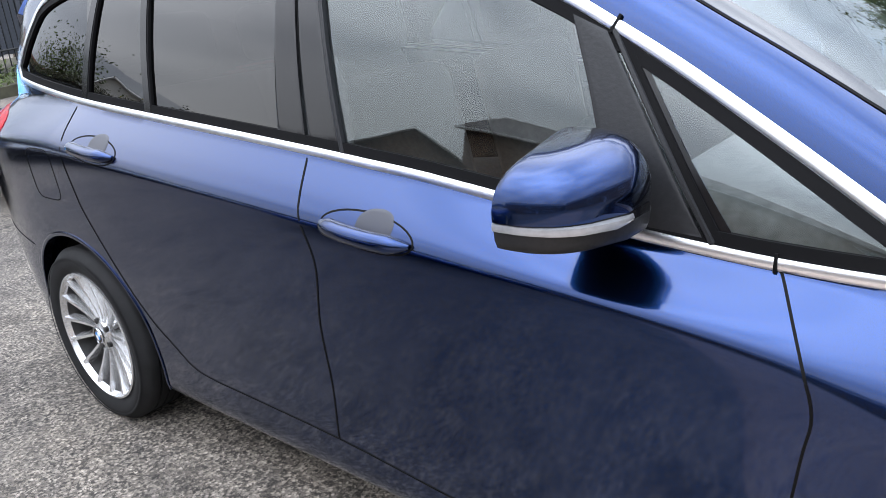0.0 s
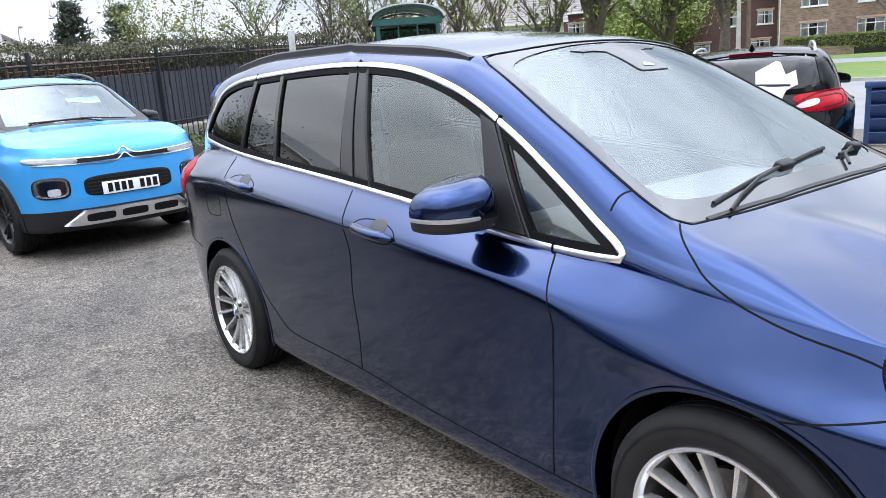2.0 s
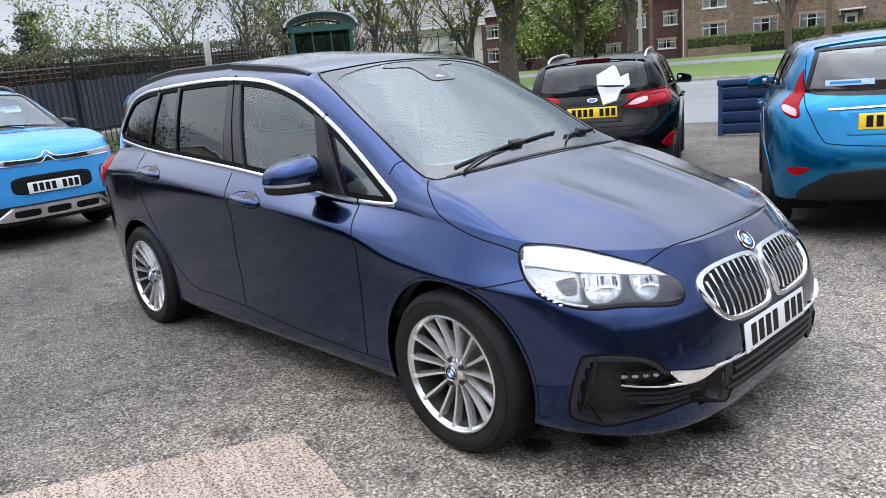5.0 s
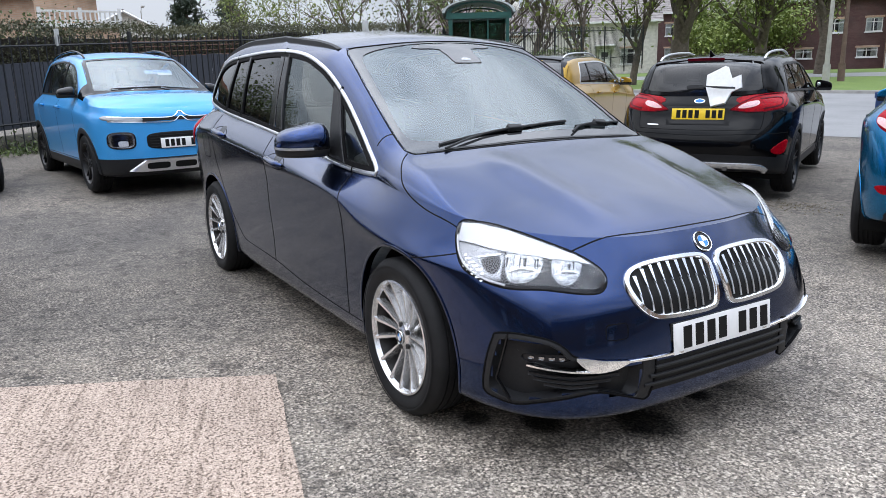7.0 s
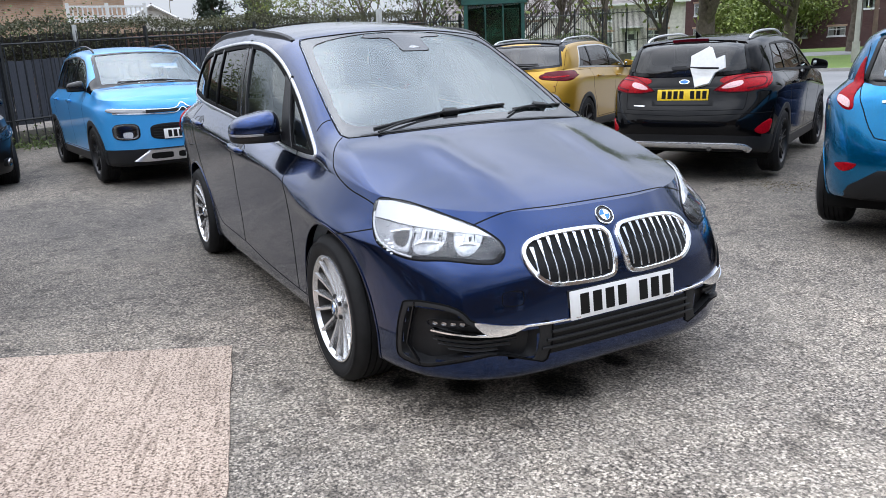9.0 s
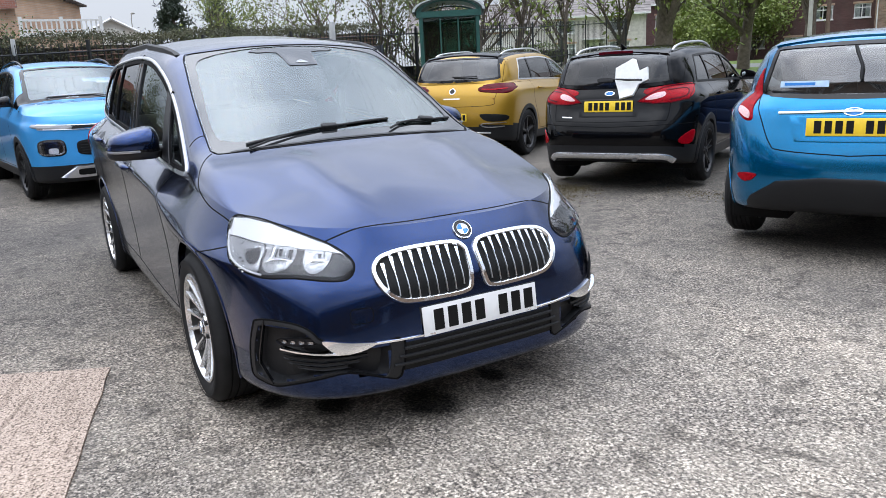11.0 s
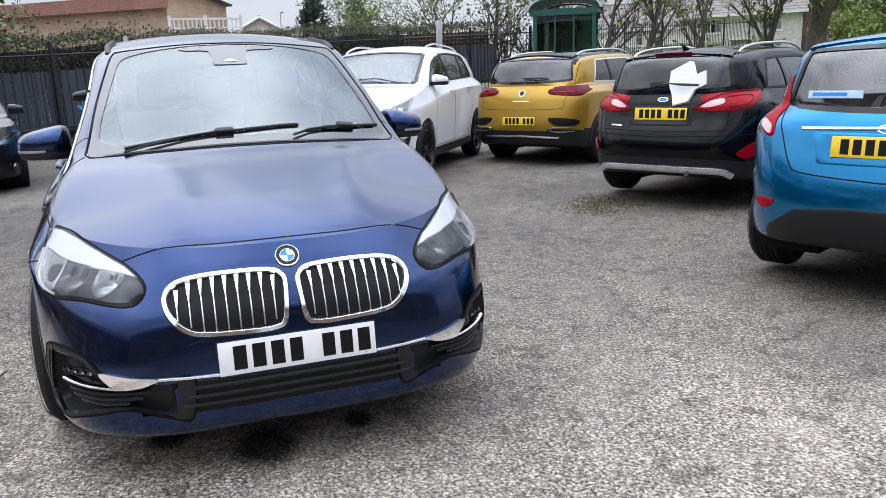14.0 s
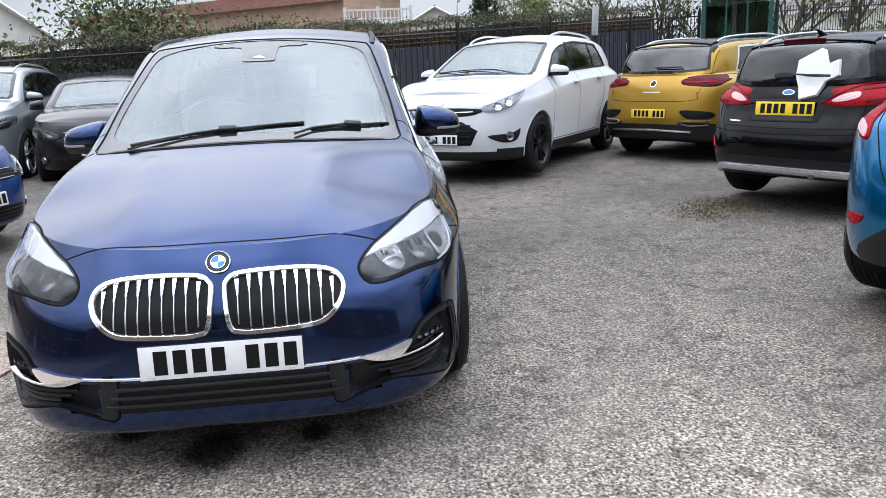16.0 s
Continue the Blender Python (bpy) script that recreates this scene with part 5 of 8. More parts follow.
# ---------------------------------------------------------------- the other cars
def hatch(name, label, at, body, sp, group="cars parked in the yard", roof=None, detail=True):
    """A parked hatchback or crossover: skin, panes, wheels, mirrors and gaps, from a table of sizes."""
    car = thing(name, label, "car", at, group)
    xf, xr, w, H, wb, hf, br, bf, rt = (sp[k] for k in ("xf", "xr", "w", "H", "wb", "hf", "br", "bf", "rt"))
    (xc, zc), (xh, zh), (xt, zt) = sp["cowl"], sp["head"], sp["tail"]
    nose_in = sp.get("nose", (0.16, 0.05, 0.01, 0.0, 0.015, 0.05, 0.09, 0.15))
    rump_in = sp.get("rump", (0.16, 0.06, 0.02, 0.0, 0.02, 0.07, 0.10, 0.14))
    front = list(zip((0.21, 0.24, 0.36, 0.48, 0.60, hf - 0.15, hf - 0.06, hf), nose_in))
    rear = list(zip((0.27, 0.30, 0.42, 0.55, 0.68, br - 0.24, br - 0.12, br - 0.03), rump_in))
    crease = [(xr + 0.5, br - 0.17), (0.0, (br + bf) / 2 - 0.16), (xf - 0.9, hf - 0.09)]
    belt = [(xr + 0.4, br), (0.0, (br + bf) / 2), (xc - 0.25, bf), (xf - 0.8, hf + 0.05)]
    belt_w = [(xr, w * 0.80), (xr + 0.6, w * 0.86), (0, w * 0.90), (xc, w * 0.90), (xf - 0.6, w * 0.95)]
    xs = (xf - 0.95, xr + 0.75)
    rows = make_rows(xf, xr, w, front, rear, (0.2, 0.23, 0.34, 0.48, 0.66), crease, belt, belt_w, nf=sp.get("nf", 3.3), nr=sp.get("nr", 3.6), xs=xs)
    centre = [(xf - 0.13, hf - 0.02), (xf - 0.22, hf + 0.05), ((xf + xc) / 2, (hf + zc) / 2 + 0.05), (xc + 0.06, zc - 0.02), (xc, zc + 0.02), ((xc + xh) / 2, (zc + zh) / 2 + 0.035), (xh + 0.08, zh - 0.015), (xh - 0.05, zh + 0.025), (-0.35, H), ((-0.35 + xt) / 2, H - 0.012), (xt, zt), (xt - 0.06, zt - 0.03), (xr + 0.15, br + 0.02), (xr + 0.12, br - 0.05)]
    sh = Shell(rows, xs, centre, [(-2, 0.13), (0.3, 0.11), (xc, 0.04), (xf - 0.4, 0.08)], [(-2, sp.get("tumble", 0.36)), (0.6, sp.get("tumble", 0.36)), (xc, 0.5), (xc + 0.5, 0.9)], n=(44, 60, 60), sub=4)
    sh.wide, sh.low = w / 0.9, 0.24
    bz = profile(belt)
    # side windows: one opening from the door mirror to the rear pillar
    x0, x1 = xc - 0.22, sp.get("dlo_end", xr + 0.62)
    top_z = lambda x: float(sh.top(np.float64(x), np.float64(w * 0.62))) - sp.get("rail_gap", 0.085)
    up = [(x, top_z(x)) for x in np.linspace(x1 + 0.16, xh - 0.08, 9)]
    low = [(x, float(bz(x)) + 0.015) for x in np.linspace(x0, x1, 9)]
    slope = [(xh + (x0 - xh) * k / 4, up[-1][1] + (low[0][1] - up[-1][1]) * k / 4 + 0.012 * math.sin(math.pi * k / 4)) for k in range(1, 4)]
    dlo = [tuple(p) for p in smooth_line(up + slope, 3)] + low + sp.get("dlo_kick", [])
    hits = {s: sh.cut(dlo, (0, 2), lambda m, s=s: m[:, 1] * s > 0.35) for s in (-1, 1)}
    wy0, wy1 = w * 0.76, w * 0.63
    screen = smooth_line([(xh - 0.03, -wy1), (xh + 0.02, -wy1 * 0.6), (xh + 0.045, 0), (xh + 0.02, wy1 * 0.6), (xh - 0.03, wy1)], 4) + smooth_line([(xh + 0.03, wy1 + 0.03), (xc - 0.10, wy0)], 6) + smooth_line([(xc - 0.04, wy0 - 0.03), (xc + 0.02, wy0 * 0.5), (xc + 0.04, 0), (xc + 0.02, -wy0 * 0.5), (xc - 0.04, -wy0 + 0.03)], 4) + smooth_line([(xc - 0.10, -wy0), (xh + 0.03, -wy1 - 0.03)], 6)
    screen = [tuple(p) for p in screen]
    hit_ws = sh.cut(screen, (0, 1), lambda m: m[:, 2] > hf)
    g0, g1, h0, h1 = sp["glass"]
    back = [tuple(p) for p in smooth_line([(-g0, br + h0 + 0.03), (-g0 * 0.96, br + h0), (-g0 * 0.5, br + h0 - 0.02), (0, br + h0 - 0.025), (g0 * 0.5, br + h0 - 0.02), (g0 * 0.96, br + h0), (g0, br + h0 + 0.03)], 3)] + [tuple(p) for p in smooth_line([(g1, h1 - 0.02), (g1 * 0.9, h1), (0, h1 + 0.01), (-g1 * 0.9, h1), (-g1, h1 - 0.02)], 3)]
    hit_bk = sh.cut(back, (1, 2), lambda m: m[:, 0] < xt + 0.05)
    arches(sh, car, (wb / 2, -wb / 2), rt + 0.035, rt + 0.005, sp.get("lip", body), sp.get("flare", 0.0))
    cut_b = sp.get("door", (0.02, -1.0))

    def names(m, kind):
        x, y, z = m.T
        out = np.full(len(m), "wing", object)
        out[x < cut_b[1]] = "rear_quarter"
        out[(kind == 0) & (x > wb / 2 + 0.1) & (z < hf - 0.18)] = "front_bumper"
        out[(kind == 0) & (x < -wb / 2 - 0.25) & (z < 0.66)] = "rear_bumper"
        out[(x < xt - 0.02) & (np.abs(y) < w * 0.80) & (z > 0.66) & (x < -1)] = "tailgate"
        dr = (np.abs(y) > 0.5) & (z > 0.33) & (z < H - 0.12)
        out[dr & (x < xc - 0.22) & (x > cut_b[0])] = "front_door"
        out[dr & (x <= cut_b[0]) & (x > cut_b[1])] = "rear_door"
        out[(kind == 1) & (x > xc)] = "bonnet"
        out[(kind == 1) & (x < xh) & (x > xt - 0.02) & (z > zh - 0.12) & (np.abs(y) < w * 0.72)] = "roof"
        out[(kind == 0) & (z < 0.34) & (np.abs(x) < wb / 2)] = "sill"
        out[(kind == 1) & (out == "wing")] = "roof_side"
        if "low_front" in sp:
            out[(kind == 0) & (x > wb / 2 + rt) & (z < sp["low_front"])] = "lower_bumper"
        if "low_rear" in sp:
            out[(kind == 0) & (x < -wb / 2 - rt) & (z < sp["low_rear"])] = "lower_rear_bumper"
        out[kind == 2] = "underbody"
        pair = np.isin(out.astype(str), ["wing", "rear_quarter", "front_door", "rear_door", "sill", "roof_side"]) & (y > 0)
        out[pair] = out[pair] + "@left"
        return out.astype(str)
    made = sh.pieces(names, body, car)
    for key, o in made:
        if key in sp.get("mats", {}):
            o.data.materials[0] = sp["mats"][key]
    fm = sh.v[sh.f].mean(1)[:, 0]
    for s in (-1, 1):
        for nm, lo, hi in (("rear_door_glass", -9, cut_b[0]), ("front_door_glass", cut_b[0], 9)):
            h = hits[s] & (fm > lo) & (fm <= hi)
            if h.any():
                put(nm, sh.sheet(h, -0.006), sp.get("rear_glass", M_PRIVACY) if nm[0] == "r" else M_SIDEGLASS, car).visible_shadow = False
        a = sh.side(s)
        part("window_trim", strip(ring_of(dlo, 0.0), a, 0.022, 0.003, True, 0.015), sp.get("trim", M_TRIM), car)
        for x, wd in ((cut_b[0], 0.09), (cut_b[1] + 0.12, 0.05)):
            if x > x1:
                part("window_pillar", strip([(x, float(bz(x)) + 0.01), (x - 0.04, top_z(x - 0.04) + 0.02)], a, wd, 0.001, False, 0.012), M_BLACK, car)
        if detail:
            part("panel_gap", strip([(cut_b[0], float(bz(0))), (cut_b[0] - 0.02, 0.7), (cut_b[0] + 0.02, 0.36)], a, 0.007, 0.0008), M_SEAM, car)
            part("panel_gap", strip([(xc - 0.20, bf), (xc - 0.22, 0.7), (xc - 0.20, 0.36)], a, 0.007, 0.0008), M_SEAM, car)
            part("panel_gap", strip(smooth_line([(cut_b[1] - 0.02, br - 0.02), (cut_b[1] - 0.06, 0.85), (cut_b[1] + 0.10, 0.60), (cut_b[1] + 0.22, 0.37)], 4), a, 0.007, 0.0008), M_SEAM, car)
            part("panel_gap", strip([(cut_b[1] + 0.22, 0.36), (xc - 0.20, 0.36)], a, 0.007, 0.0008), M_SEAM, car)
            for hx in (cut_b[0] + 0.14, cut_b[1] + 0.20):
                p, n = a(hx, float(bz(hx)) - 0.12)
                part("door_handle", tube([p + Vector((-0.1, n.y * 0.012, 0)), p + Vector((-0.06, n.y * 0.032, 0)), p + Vector((0.06, n.y * 0.032, 0)), p + Vector((0.1, n.y * 0.012, 0))], 0.015, 8), sp.get("handle", body), car)
        if "rail" in sp:
            zs = [(xh - 0.10, 0.0), (xh - 0.25, 0.03), (-0.3, 0.04), (xt + 0.45, 0.03), (xt + 0.22, 0.0)]
            pts = []
            for x, up_z in smooth_line(zs, 6):
                yy = s * w * 0.60
                pts.append((x, yy, float(sh.top(np.float64(x), np.float64(abs(yy)))) + 0.008 + up_z))
            part("roof_rail", tube(pts, [0.01] + [0.013] * (len(pts) - 2) + [0.01], 8), sp["rail"], car, "roof rail")
        p, _ = a(xc - 0.36, bf + 0.05)
        mirror_pod(car, xc - 0.36, p.y + s * 0.01, bf + 0.075, s, sp.get("mirror", body), M_TRIM, sp.get("mirror_scale", 0.82), False)
    ws = put("windscreen", sh.sheet(hit_ws, -0.004), M_GLASS, car)
    ws.visible_shadow = False
    part("windscreen_band", strip(ring_of(screen, -0.012), sh.over, 0.05, 0.0006, True, 0.012), M_BLACK, car)
    put("rear_window", sh.sheet(hit_bk, -0.004), sp.get("rear_glass", M_PRIVACY), car).visible_shadow = False
    part("rear_window_edge", strip(ring_of(back, -0.008), sh.rear, 0.035, 0.0008, True, 0.012), M_BLACK, car)
    cabin(car, sh, None, xc - 0.30, -0.15, -0.95, bf - 0.01, w * 0.68)
    set_wheels(car, make_wheel(rt, sp.get("rim_r", rt * 0.70), 0.205, sp.get("style", "ten"), sp.get("rim", M_ALLOY), None, 48), (wb / 2, -wb / 2), w - 0.115, rt)
    return car, sh


def spot(x, y, heading, lift=0.0):
    return pose(x, y, rise(float(x), float(y)) + lift, 0, 0, heading)


def arm_wiper(car, pts, r=0.008):
    part("wiper", tube(pts, r, 6), M_TRIM, car, "black wiper")


def rear_badge(car, sh, z, r, mat, inner, squash=1.0):
    p, n = sh.rear(0, z)
    b = part("badge", turned(lathe([(0, 0), (r, 0), (r * 0.96, -0.005), (0, -0.006)], 28)), mat, car, "plain round badge")
    b.matrix_basis = facing(p, n) @ Matrix.Diagonal((1, squash, 1, 1))
    c = part("badge_inner", turned(lathe([(0, -0.0068), (r * 0.78, -0.0062), (r * 0.8, 0.0)], 28)), inner, b)
    return b


def front_badge(car, sh, z, r, mat, inner, squash=1.0):
    p, n = sh.front(0, z)
    b = part("badge", turned(lathe([(0, 0), (r, 0), (r * 0.96, -0.006), (0, -0.007)], 28)), mat, car, "plain round badge")
    b.matrix_basis = facing(p, n) @ Matrix.Diagonal((1, squash, 1, 1))
    part("badge_inner", turned(lathe([(0, -0.0082), (r * 0.78, -0.0076), (r * 0.8, 0.0)], 28)), inner, b)


M_SKYBLUE = paint("sky_blue_paint", (0.048, 0.30, 0.65), 0.10, 0.35)
M_GOLD = paint("gold_metallic_paint", (0.40, 0.235, 0.028), 0.5, 0.3)
M_JET = paint("black_paint", (0.0025, 0.0025, 0.003), 0.0, 0.5, 1.34, 0.0)
M_CANDY = paint("bright_blue_metallic_paint", (0.001, 0.165, 0.36), 0.8, 0.2, 1.4)
M_SNOW = paint("white_paint", (0.68, 0.69, 0.70), 0.0, 0.4)
M_GUNMETAL = paint("dark_grey_metallic_paint", (0.014, 0.0135, 0.014), 0.5, 0.3)
M_SILVER = paint("silver_green_metallic_paint", (0.30, 0.33, 0.34), 0.6, 0.35)
M_ROYAL = paint("mid_blue_metallic_paint", (0.012, 0.05, 0.22), 0.5, 0.3)
M_RED = paint("red_paint", (0.45, 0.012, 0.012), 0.0, 0.35)
M_PINKLENS = plain("pink_lamp_core", (0.72, 0.45, 0.46), 0.2, 0.0, 0.2, 80.0)
M_STICKER = plain("pale_blue_sticker", (0.45, 0.62, 0.80), 0.5)


def sky_blue_crossover():
    sp = dict(xf=2.14, xr=-2.015, w=0.878, H=1.635, wb=2.604, hf=0.96, br=1.10, bf=1.07, rt=0.335, cowl=(1.13, 1.15), head=(0.42, 1.545), tail=(-1.72, 1.54), glass=(0.58, 0.52, 0.04, 1.46), rail=M_BLACK, rim=M_DARKALLOY, style="ten", lip=M_TRIM, flare=0.05, mats={"sill": M_TRIM, "lower_bumper": M_TRIM, "lower_rear_bumper": M_TRIM, "roof_side": M_JET}, low_front=0.42, low_rear=0.5, mirror_scale=0.8, mirror=M_BLACK, nose=(0.16, 0.05, 0.01, 0.0, 0.01, 0.03, 0.06, 0.13), nf=3.6, rear_glass=M_SIDEGLASS, handle=M_SKYBLUE)
    car, sh = hatch("crossover", "sky blue crossover with black wheel arches, roof rails and wheels", pose(-6.955, -0.587, 0.10, 0, 0, 6.8), M_SKYBLUE, sp)
    f = sh.front
    skid = [(-0.60, 0.285), (-0.44, 0.405), (0.44, 0.405), (0.60, 0.285), (0.50, 0.275), (-0.50, 0.275)]
    part("skid_plate", patch(dense(skid, 0.05, True), f, 0.022, 0.02), M_SATIN, car, "silver skid plate")
    for y in (-0.30, 0.0, 0.30):
        part("skid_slot", patch(oval(y, 0.338, 0.125, 0.036, 24, 5), f, 0.026, 0.01), M_INK, car)
    g = oval(0, 0.605, 0.40, 0.092, 36, 4.5)
    gr = part("grille", patch(g, f, 0.006, 0.02), M_INK, car, "black mesh grille")
    for z in (0.545, 0.575, 0.605, 0.635, 0.665):
        part("grille_slat", strip([(-0.36, z), (0, z), (0.36, z)], f, 0.008, 0.012, False, 0.006), M_TRIM, gr)
    p, n = f(0, 0.575)
    plate(car, facing(p + n * 0.016, (1, 0, 0.05)), M_PLATEW)
    for z in (0.865, 0.815):
        line = smooth_line([(-0.74, z + 0.012), (-0.40, z - 0.004), (-0.10, z - 0.006), (0, z + 0.05), (0.10, z - 0.006), (0.40, z - 0.004), (0.74, z + 0.012)], 6)
        part("chrome_strip", strip(line, f, 0.014, 0.010, False, 0.01, True), M_CHROME, car, "chrome strip across the nose")
    part("nose_band", strip([(-0.74, 0.85), (-0.4, 0.836), (0, 0.84), (0.4, 0.836), (0.74, 0.85)], f, 0.036, 0.005), M_BLACK, car)
    for s in (-1, 1):
        part("upper_lamp", patch(smooth_line([(s * 0.42, 0.86), (s * 0.62, 0.875), (s * 0.77, 0.885), (s * 0.78, 0.845), (s * 0.6, 0.825), (s * 0.44, 0.812)], 3, True), f, 0.008, 0.02), M_STRIPLENS, car, "slim clear lamp")
        o = oval(s * 0.635, 0.62, 0.118, 0.082, 28, 3.6)
        lamp = part("headlamp", patch(ring_of(o, 0.012), f, 0.006, 0.02), M_BLACK, car, "square headlamp in black surround")
        part("headlamp_reflector", patch(o, f, 0.009, 0.02, -0.01), M_REFLECT, lamp)
        part("fog_lamp", patch(oval(s * 0.625, 0.585, 0.045, 0.032, 20, 4), f, 0.018, 0.02), M_WHITELENS, lamp)
        part("headlamp_lens", patch(o, f, 0.026, 0.02), M_LENS, lamp).visible_shadow = False
    arm_wiper(car, [(1.19, 0.45, 1.15), (1.12, 0.1, 1.18), (1.10, -0.45, 1.17)])
    st = part("windscreen_sticker", box((0, -0.17, 0), (0.003, 0.17, 0.08), 0), M_STICKER, car, "pale price sticker with blue figures")
    st.matrix_basis = pose(0.60, 0.28, 1.34, 0, -58, 0)
    part("sticker_tail", box((0, -0.02, -0.04), (0.003, 0.16, 0)), M_PAPER, st)
    put("price", text_mesh("7499", 0.085, 0.0006, 0.26), M_BADGEBLUE, st, "blue price figures").matrix_basis = Matrix.Translation((0.0045, 0, 0.042)) @ Matrix(((0, 0, 1, 0), (1, 0, 0, 0), (0, 1, 0, 0), (0, 0, 0, 1)))


def black_hatchback():
    sp = dict(xf=2.02, xr=-2.05, w=0.875, H=1.465, wb=2.493, hf=0.86, br=1.05, bf=0.99, rt=0.325, cowl=(1.05, 1.05), head=(0.30, 1.38), tail=(-1.74, 1.375), glass=(0.60, 0.54, 0.01, 1.365), rail=M_SATIN, rim=M_DARKALLOY, style="ten", lip=M_TRIM, flare=0.045, mats={"sill": M_TRIM, "lower_bumper": M_TRIM, "lower_rear_bumper": M_TRIM}, low_rear=0.44, low_front=0.35, mirror_scale=0.78, dlo_end=-1.38, rump=(0.16, 0.06, 0.02, 0.0, 0.03, 0.09, 0.12, 0.16), nr=3.2, dlo_kick=[(-1.36, 1.14)])
    car, sh = hatch("hatchback", "black hatchback with roof rails and paper on its rear window", pose(-2.17, 5.72, 0.055, 0, 0, 117.2), M_JET, sp)
    r = sh.rear
    part("skid_plate", strip(smooth_line([(-0.66, 0.29), (-0.58, 0.335), (-0.3, 0.345), (0.3, 0.345), (0.58, 0.335), (0.66, 0.29)], 5), r, 0.062, 0.02, False, 0.02, True), M_ALLOY, car, "silver bumper trim")
    part("tailpipe", tube([(-2.02, -0.30, 0.315), (-1.75, -0.30, 0.315)], 0.026, 14), M_DISC, car)
    part("bumper_gap", strip([(-0.84, 0.665), (0, 0.64), (0.84, 0.665)], r, 0.007, 0.0008), M_SEAM, car)
    for s in (-1, 1):
        lamp = dense([(s * 0.30, 0.888), (s * 0.40, 0.955), (s * 0.50, 1.005), (s * 0.60, 1.035), (s * 0.70, 1.042), (s * 0.755, 1.030), (s * 0.775, 0.97), (s * 0.765, 0.90), (s * 0.62, 0.872), (s * 0.45, 0.868)], 0.03, True)
        tl = part("tail_lamp", patch(lamp, r, 0.006, 0.03, 0.003), M_REDLENS, car, "red wrap-around tail lamp")
        part("lamp_core", patch(smooth_line([(s * 0.37, 0.908), (s * 0.45, 0.958), (s * 0.55, 0.975), (s * 0.56, 0.935), (s * 0.46, 0.905)], 3, True), r, 0.012, 0.01), M_PINKLENS, tl)
        part("lamp_ring", strip(smooth_line([(s * 0.56, 0.99), (s * 0.72, 1.0), (s * 0.74, 0.93), (s * 0.60, 0.90)], 4), r, 0.014, 0.012), M_DARKRED, tl)
        part("lamp_line", strip(lamp, r, 0.008, 0.012, True), M_DARKRED, tl)
        part("reflector", patch(smooth_line([(s * 0.70, 0.50), (s * 0.79, 0.585), (s * 0.82, 0.58), (s * 0.80, 0.47), (s * 0.74, 0.455)], 3, True), r, 0.008, 0.02), M_REDLENS, car, "red reflector")
        part("lamp_side", patch(smooth_line([(-1.50, 1.045), (-1.70, 1.05), (-1.86, 1.02), (-1.90, 0.93), (-1.78, 0.90), (-1.62, 0.97)], 4, True), sh.side(s), 0.008, 0.02), M_REDLENS, car)
        part("tailgate_gap", strip(smooth_line([(s * 0.66, 1.30), (s * 0.68, 1.1), (s * 0.62, 0.90), (s * 0.60, 0.72), (s * 0.52, 0.70), (0, 0.69)], 4), r, 0.006, 0.0008), M_SEAM, car)
    part("plate_recess", patch(dense([(-0.34, 0.92), (0.34, 0.92), (0.31, 0.74), (-0.31, 0.74)], 0.05, True), r, 0.003, 0.02), M_JET, car)
    p, n = r(0, 0.845)
    plate(car, facing(p + n * 0.012, (-1, 0, 0.12)), M_PLATEY)
    rear_badge(car, sh, 0.975, 0.055, M_CHROME, M_BADGEBLUE, 0.45)
    part("model_name_bar", strip([(0.39, 0.737), (0.51, 0.741)], r, 0.012, 0.004), M_SATIN, car)
    part("roof_spoiler", strip([(-1.60, -0.52), (-1.635, -0.3), (-1.645, 0), (-1.635, 0.3), (-1.60, 0.52)], sh.over, 0.15, 0.016, False, 0.01, True), M_JET, car)
    part("brake_light", strip([(-0.18, 1.372), (0, 1.376), (0.18, 1.372)], r, 0.014, 0.026), M_DARKRED, car, "red high brake light")
    part("aerial_fin", tube([(-1.45, 0, 1.42), (-1.52, 0, 1.45), (-1.56, 0, 1.475)], [0.03, 0.018, 0.006], 8), M_JET, car)
    p, n = r(0.02, 1.115)
    arm_wiper(car, [p + n * 0.02, r(-0.2, 1.10)[0] + n * 0.03, r(-0.33, 1.095)[0] + n * 0.025], 0.012)
    part("wiper_foot", patch(oval(0.05, 1.105, 0.09, 0.022, 18, 3), r, 0.03, 0.02), M_BLACK, car)
    bm = patch(dense([(-0.05, 1.10), (-0.046, 1.228), (-0.21, 1.312), (-0.245, 1.30), (-0.29, 1.19), (-0.37, 1.225), (-0.39, 1.10), (-0.30, 1.06), (-0.254, 0.945), (-0.115, 0.910), (-0.085, 1.0)], 0.06, True), r, 0.030, 0.004, centre=(-0.18, 1.10))
    paper = part("paper_sheet", bm, M_PAPER, car, "folded white paper held under the wiper")


